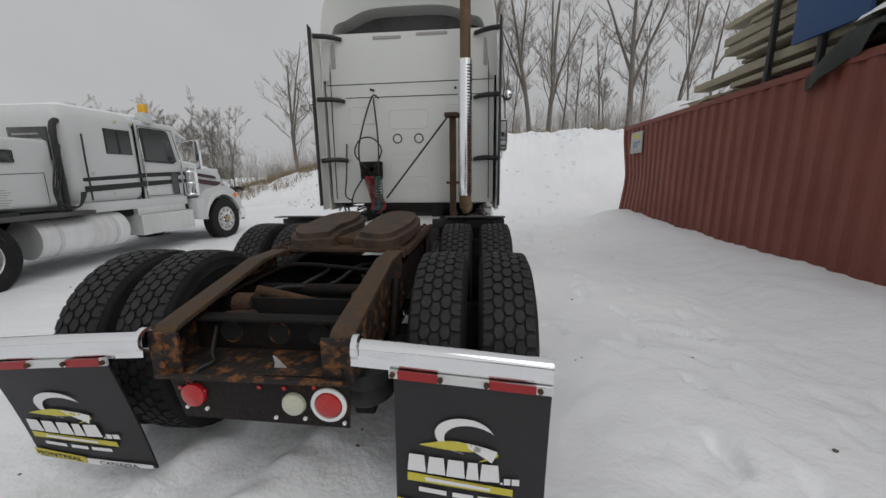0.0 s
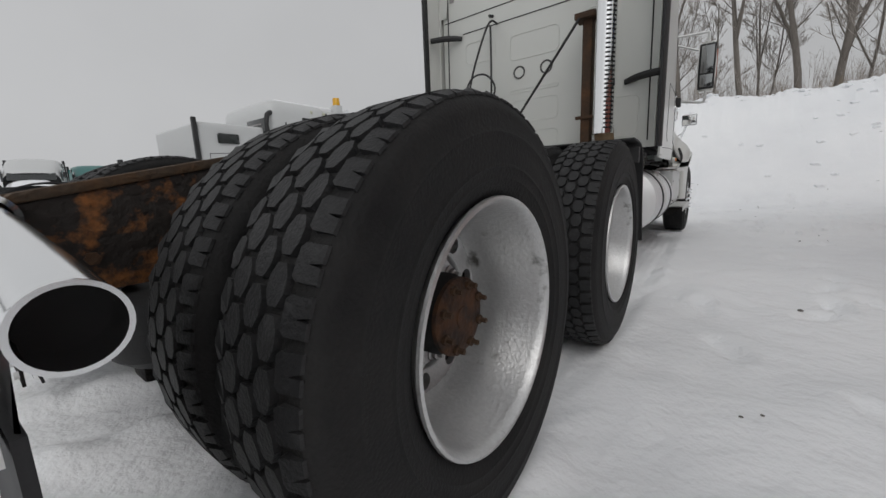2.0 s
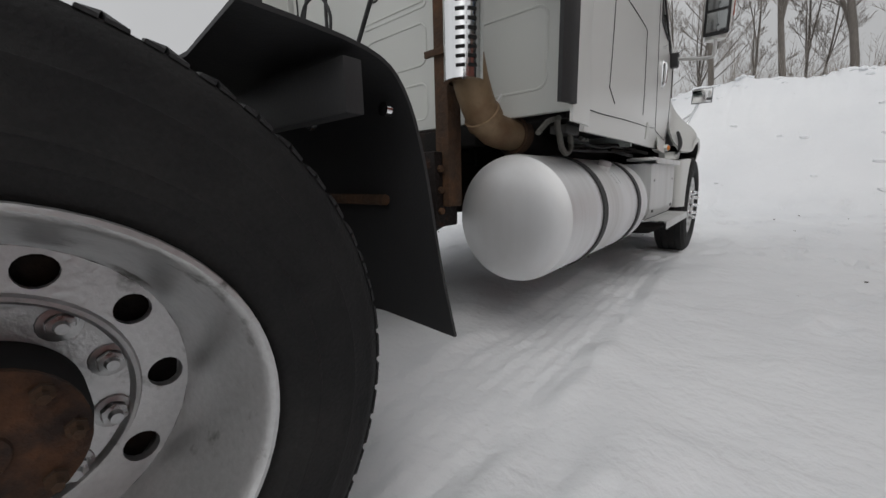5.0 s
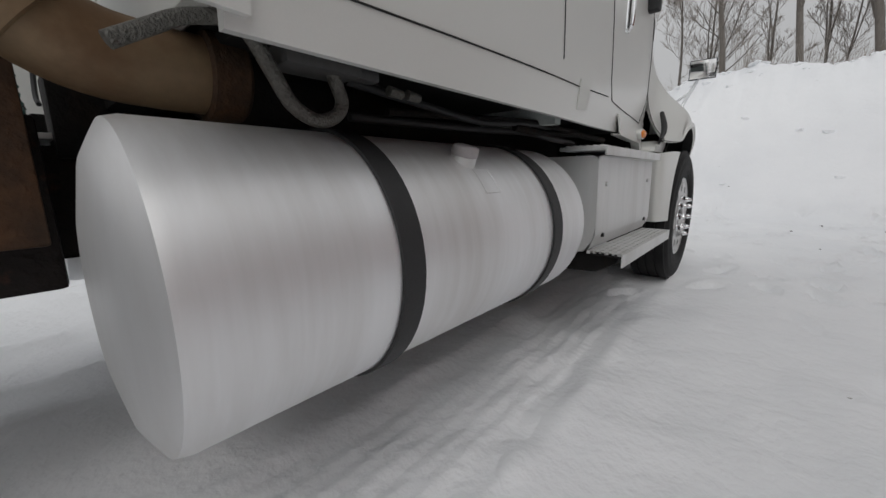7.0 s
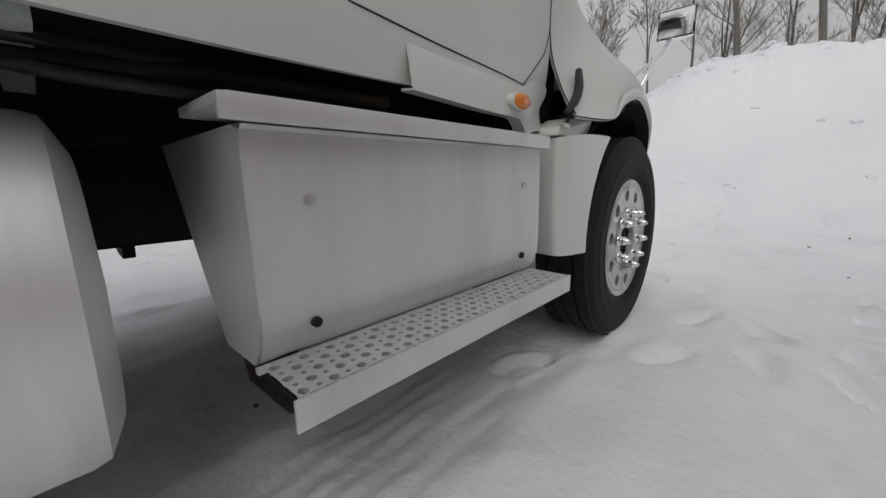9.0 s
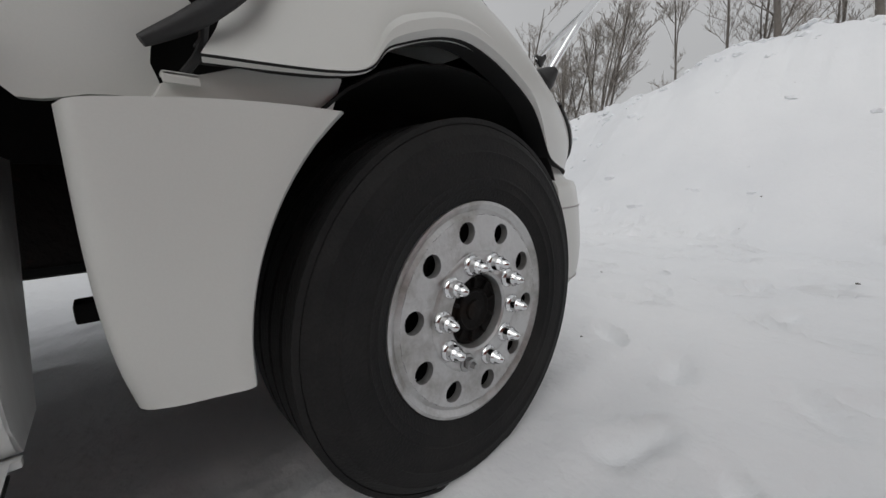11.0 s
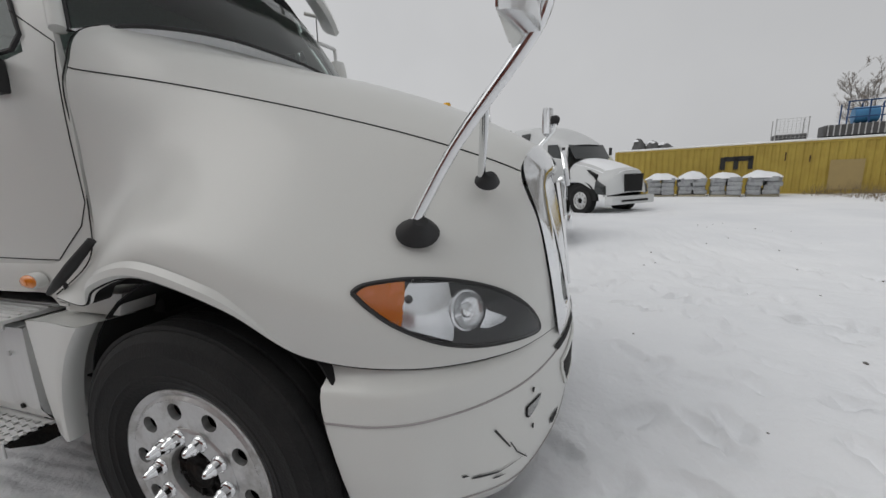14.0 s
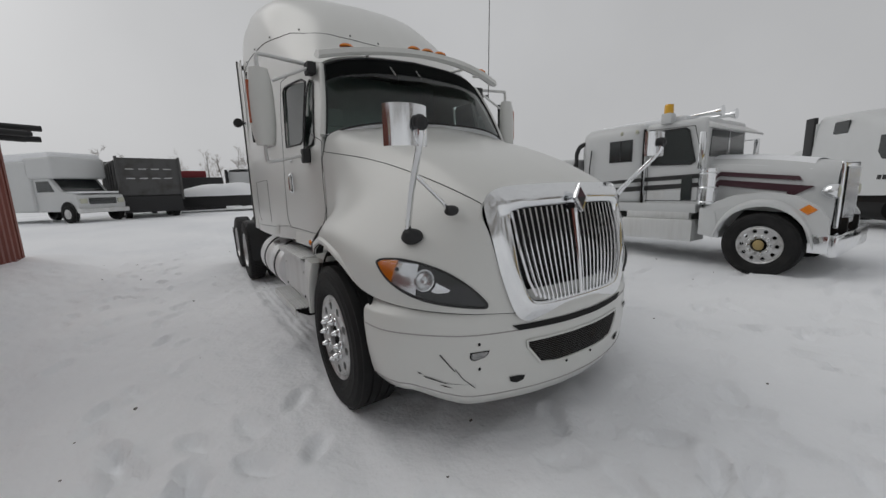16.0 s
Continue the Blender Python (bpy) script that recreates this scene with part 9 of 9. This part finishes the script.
# ---- brush, clods and debris: uncountable stuff ----
def thicket():
    """Leafless undergrowth between the trees."""
    r = random.Random(9)
    vs, fs = [], []

    def strip(a, b, w):
        i = len(vs)
        d = b - a
        s = Vector((d.y + 0.3, -d.x, 0.1)).normalized() * w
        vs.extend([tuple(a - s), tuple(a + s), tuple(b)])
        fs.append((i, i + 1, i + 2))

    spots = [(r.uniform(-5, 24), r.uniform(29.5, 38), r.uniform(1.2, 4.2)) for _ in range(210)] + [(r.uniform(-19, -6), r.uniform(29, 35), r.uniform(1.0, 3.2)) for _ in range(80)] + [(r.uniform(-34, -20), r.uniform(27, 34), r.uniform(2.0, 5.5)) for _ in range(90)]
    for x, y, h in spots:
        z = ground_z(x, y) - 0.1
        for q in range(12):
            a = r.uniform(0, 6.283)
            o = r.uniform(0.1, 0.55)
            p = Vector((x + r.uniform(-0.3, 0.3), y + r.uniform(-0.3, 0.3), z))
            hh = h * r.uniform(0.6, 1.0)
            mid = p + Vector((math.cos(a) * o * hh * 0.35, math.sin(a) * o * hh * 0.35, hh * 0.5))
            top = p + Vector((math.cos(a) * o * hh * 0.8, math.sin(a) * o * hh * 0.8, hh))
            strip(p, top * 0.3 + mid * 0.7, 0.016)
            strip(mid, top, 0.011)
            for k in range(5):
                b = mid.lerp(top, r.uniform(-0.3, 1.0))
                g = r.uniform(0, 6.283)
                strip(b, b + Vector((math.cos(g) * 0.35, math.sin(g) * 0.35, r.uniform(0.15, 0.5))) * r.uniform(0.6, 1.6), 0.010)
    me = bpy.data.meshes.new("thicket")
    me.from_pydata(vs, [], fs)
    me.materials.append(M["twig"])
    tagged(new("thicket", me), "grey leafless undergrowth between the bare trees", "undergrowth", kind="stuff")


thicket()


def brush():
    r = random.Random(3)
    vs, fs = [], []
    spots = [(r.uniform(-26, -6.5), r.uniform(18.5, 29)) for _ in range(900)] + [(r.uniform(-6, 16), r.uniform(17, 30)) for _ in range(220)]
    for x, y in spots:
        z = ground_z(x, y) - 0.05
        h = r.uniform(0.25, 0.8)
        for q in range(9):
            a, b = r.uniform(0, 6.28), r.uniform(0.1, 0.5)
            px, py = x + r.uniform(-0.25, 0.25), y + r.uniform(-0.25, 0.25)
            tx, ty, tz = px + b * h * math.cos(a), py + b * h * math.sin(a), z + h * r.uniform(0.6, 1)
            w = 0.010
            i = len(vs)
            vs += [(px - w, py, z), (px + w, py, z), (tx, ty, tz), (px, py + w, z)]
            fs += [(i, i + 1, i + 2), (i, i + 3, i + 2)]
    me = bpy.data.meshes.new("brush")
    me.from_pydata(vs, [], fs)
    me.materials.append(M["brush"])
    tagged(new("brush", me), "dry tan grass and brush poking through snow", "brush", kind="stuff")


brush()


def clods(name, spots, smin, smax, m, label, seed, snowy=False):
    r = random.Random(seed)
    vs, fs = [], []
    for x, y in spots:
        s = r.uniform(smin, smax)
        z = ground_z(x, y) + s * (0.15 if not snowy else -0.25)
        b = bmesh.new()
        bmesh.ops.create_icosphere(b, subdivisions=1, radius=s)
        i = len(vs)
        for v in b.verts:
            k = 0.75 + 0.5 * r.random()
            vs.append((x + v.co.x * k * 1.2, y + v.co.y * k, z + v.co.z * k * 0.7))
        b.verts.index_update()
        fs += [tuple(i + v.index for v in f.verts) for f in b.faces]
        b.free()
    me = bpy.data.meshes.new(name)
    me.from_pydata(vs, [], fs)
    me.materials.append(M[m])
    tagged(new(name, me), label, "debris", kind="stuff")


rr = random.Random(12)
bank_spots = []
for _ in range(420):
    u = rr.random()
    x = -3.2 - 6.5 * u + rr.gauss(0, 0.5)
    y = 10.6 + 0.62 * max(0.0, -1.5 - x) + 3.2 * rr.random() ** 0.7 + 1.2
    bank_spots.append((x, y))
clods("clod", bank_spots[:70] + [(x, 10.9 + 0.62 * (-1.5 - x) + 2.8 * rr.random()) for x in [-5.2 - 4.5 * rr.random() for _ in range(170)]], 0.008, 0.038, "rubble", "dark frozen clods and stones along the bank", 5)
clods("snow_lump", bank_spots[200:] + [(rr.uniform(-3, 5), rr.uniform(11.5, 15.5)) for _ in range(60)] + [(rr.uniform(-5, 9), rr.gauss(15.2, 0.7)) for _ in range(150)], 0.02, 0.11, "snow", "lumps of ploughed snow on the bank", 6, True)
clods("debris", [(rr.uniform(-6, 4.2), rr.uniform(-4, 12.5)) for _ in range(90)] + [(rr.uniform(-9, -5), rr.uniform(9.5, 12.5)) for _ in range(14)], 0.004, 0.016, "rubble", "small dark debris scattered on the snow", 7)


# ---- far vehicles and skyline ----
def van(m):
    v = thing("camper_van", "white cab-over camper van with snowy roof", "van", at=m)
    part("body", rounded_block(1.05, -5.2, -0.9, 0.5, 2.75, 0.12), "paint_far", v)
    part("overcab", rounded_block(1.05, -1.2, 0.55, 1.95, 2.9, 0.15), "paint_far", v)
    part("snow_cap", rounded_block(1.0, -5.0, 0.4, 2.72, 3.1, 0.12), "snow", v)
    part("cab", join(prism([(-1.0, 0.5), (1.55, 0.5), (1.6, 0.85), (1.5, 1.2), (0.6, 1.38), (0.05, 2.0), (-1.0, 2.0)], -0.95, 0.95, "x", 0.06)), "paint_far", v)
    part("windscreen", prism([(0.62, 1.42), (0.12, 1.95), (0.10, 1.92), (0.58, 1.40)], -0.8, 0.8, "x"), "darkglass", v)
    part("snow_cap", box(-0.8, 0.8, 0.65, 1.5, 1.28, 1.36, 0.03), "snow", v)
    part("grille", box(-0.55, 0.55, 1.58, 1.62, 0.8, 1.08, 0.02), "darkglass", v)
    part("bumper", box(-1.0, 1.0, 1.5, 1.72, 0.42, 0.62, 0.04), "alu", v)
    for s in (1, -1):
        part("headlamp", box(s * 0.62, s * 0.88, 1.56, 1.625, 0.84, 1.05, 0.02), "whitelens", v)
        part("side_window", prism([(-0.75, 1.38), (0.3, 1.38), (0.02, 1.85), (-0.75, 1.85)], s * 0.94, s * 0.96, "x"), "darkglass", v)
        for y in (0.95, -3.3):
            # black disc on the body stands in for the shaded wheel well
            part("wheel_arch_shade", disc(0.47, 24, (s * 0.965 - (0.01 if s < 0 else 0), y, 0.46), "x", 0.01) if y > 0 else disc(0.47, 24, (s * 1.055 - (0.01 if s < 0 else 0), y, 0.46), "x", 0.01), "void", v)
            w = part("wheel", move(lathe([(0.0001, 0.11), (0.2, 0.12), (0.22, 0.10), (0.30, 0.13), (0.36, 0.1), (0.38, 0), (0.36, -0.1), (0.2, -0.12)], 28), pose(s * (0.90 if y > 0 else 0.98), y, 0.39, 0, 0, 0 if s > 0 else 180)), "tyre", v)
            part("rim", move(lathe([(0.0001, 0.125), (0.2, 0.128), (0.21, 0.12)], 20), pose(s * (0.90 if y > 0 else 0.98), y, 0.39, 0, 0, 0 if s > 0 else 180)), "wheel", w)


van(pose(6.3, -15.0, 0.52, 0, 0, 42))


def dump_body(m):
    d = thing("dump_truck", "grey steel dump truck body seen from behind", "dump truck", at=m)
    part("tailgate", box(-1.25, 1.25, 0, 0.12, 1.15, 2.95, 0.02), "greysteel", d)
    for s in (1, -1):
        part("box_side", prism([(0.1, 1.15), (5.6, 1.15), (5.6, 3.0), (0.1, 2.85)], s * 1.18, s * 1.28, "x", 0.02), "greysteel", d)
        part("tail_post", box(s * 1.19, s * 1.30, -0.04, 0.14, 0.9, 3.02, 0.02), "greysteel", d)
        for k in range(6):
            part("side_rib", box(s * 1.28, s * 1.36, 0.5 + 0.9 * k, 0.62 + 0.9 * k, 1.2, 2.8, 0.01), "greysteel", d)
        for y in (0.9, 2.2, 6.6):
            drive_wheel("wheel", (s * 1.0, y, 0.52), s, 5, d)
    part("mud_guard", box(-1.2, 1.2, -0.02, 0.05, 0.3, 1.1, 0.02), "black", d)
    part("floor", box(-1.18, 1.18, 0.1, 5.6, 1.1, 1.25), "greysteel", d)
    part("cab_guard", box(-1.25, 1.25, 5.4, 6.6, 3.0, 3.12, 0.03), "greysteel", d)
    part("cab", rounded_block(1.1, 5.8, 7.6, 0.9, 2.7, 0.1), "paint_far", d)
    for k in range(8):
        x = -0.95 + 0.5 * (k % 4)
        z = 1.95 if k < 4 else 2.4
        part("reflective_bar", box(x, x + 0.32, -0.012, 0.0, z, z + 0.035), "ink_white", d)


dump_body(pose(3.45, -14.9, 0.5, 0, 0, 193))
flat = thing("flat_trailer", "dark low trailer with a mound of snow", "trailer", at=pose(0.2, -19, 0.5, 0, 0, 80))
part("bed", box(-1.2, 1.2, -3, 3, 0.35, 1.0, 0.03), "black", flat)
snow_heap("snow_load", pose(0, 0, 1.0), 1.5, 3.2, 0.75, 4.4, "", parent=flat)
red_box = thing("roll_off_bin", "dark steel roll-off bin with red load", "bin", at=pose(1.7, -24, 0.5, 0, 0, 5))
part("bin", box(-1.8, 1.8, -1.2, 1.2, 0, 2.3, 0.04), "black", red_box)
part("load", rounded_block(0.9, -0.5, 0.5, 2.3, 2.8, 0.1), "air_red", red_box)

for args in ((-27, 2.2, -100, "paint_far", 3.3, "white highway tractor far across the yard"), (-29, 5.4, -95, "teal", 3.1, "teal highway tractor far across the yard"), (-26.5, 9.2, -70, "paint_far", 3.4, "white highway tractor with dark fairing far away"), (-33, 11.5, -80, "cream", 3.2, "cream tractor far away"),
             (-52, 0.5, -95, "paint_far", 3.3, "white tractor at the yard's far edge"), (-56, 4.5, -95, "paint_far", 3.6, "white tractor at the yard's far edge"), (-60, -3, -90, "paint_far", 3.4, "white tractor at the yard's far edge"), (-4.2, -34, 150, "paint_far", 3.4, "white tractor parked far behind")):
    x, y, a, c, h, lab = args
    aero_tractor("parked_tractor", pose(x, y, 0.42 if y < -20 else -0.1, 0, 0, a), lab, c, h)


def treeline():
    r = random.Random(2)
    vs, fs = [], []
    n = 900
    for k in range(n):
        a = radians(35 + 250 * k / n)
        d = r.uniform(330, 420)
        x, y = -math.sin(a) * d, math.cos(a) * d
        h = r.uniform(5, 13) * (0.6 + 0.5 * (noise.noise((k * 0.02, 0, 0)) + 0.5))
        w = r.uniform(2.0, 4.5)
        tx, ty = math.cos(a), math.sin(a)
        i = len(vs)
        for q in range(5):
            f = q / 4
            vs.append((x + tx * w * (2 * f - 1), y + ty * w * (2 * f - 1), -2))
        vs += [(x - tx * w * 0.8, y - ty * w * 0.8, h * 0.45), (x, y, h), (x + tx * w * 0.8, y + ty * w * 0.8, h * 0.5)]
        fs.append((i, i + 4, i + 7, i + 6, i + 5))
    me = bpy.data.meshes.new("treeline")
    me.from_pydata(vs, [], fs)
    me.materials.append(M["treeline"])
    tagged(new("treeline", me), "hazy dark line of distant conifers on the horizon", "treeline", kind="stuff")


treeline()
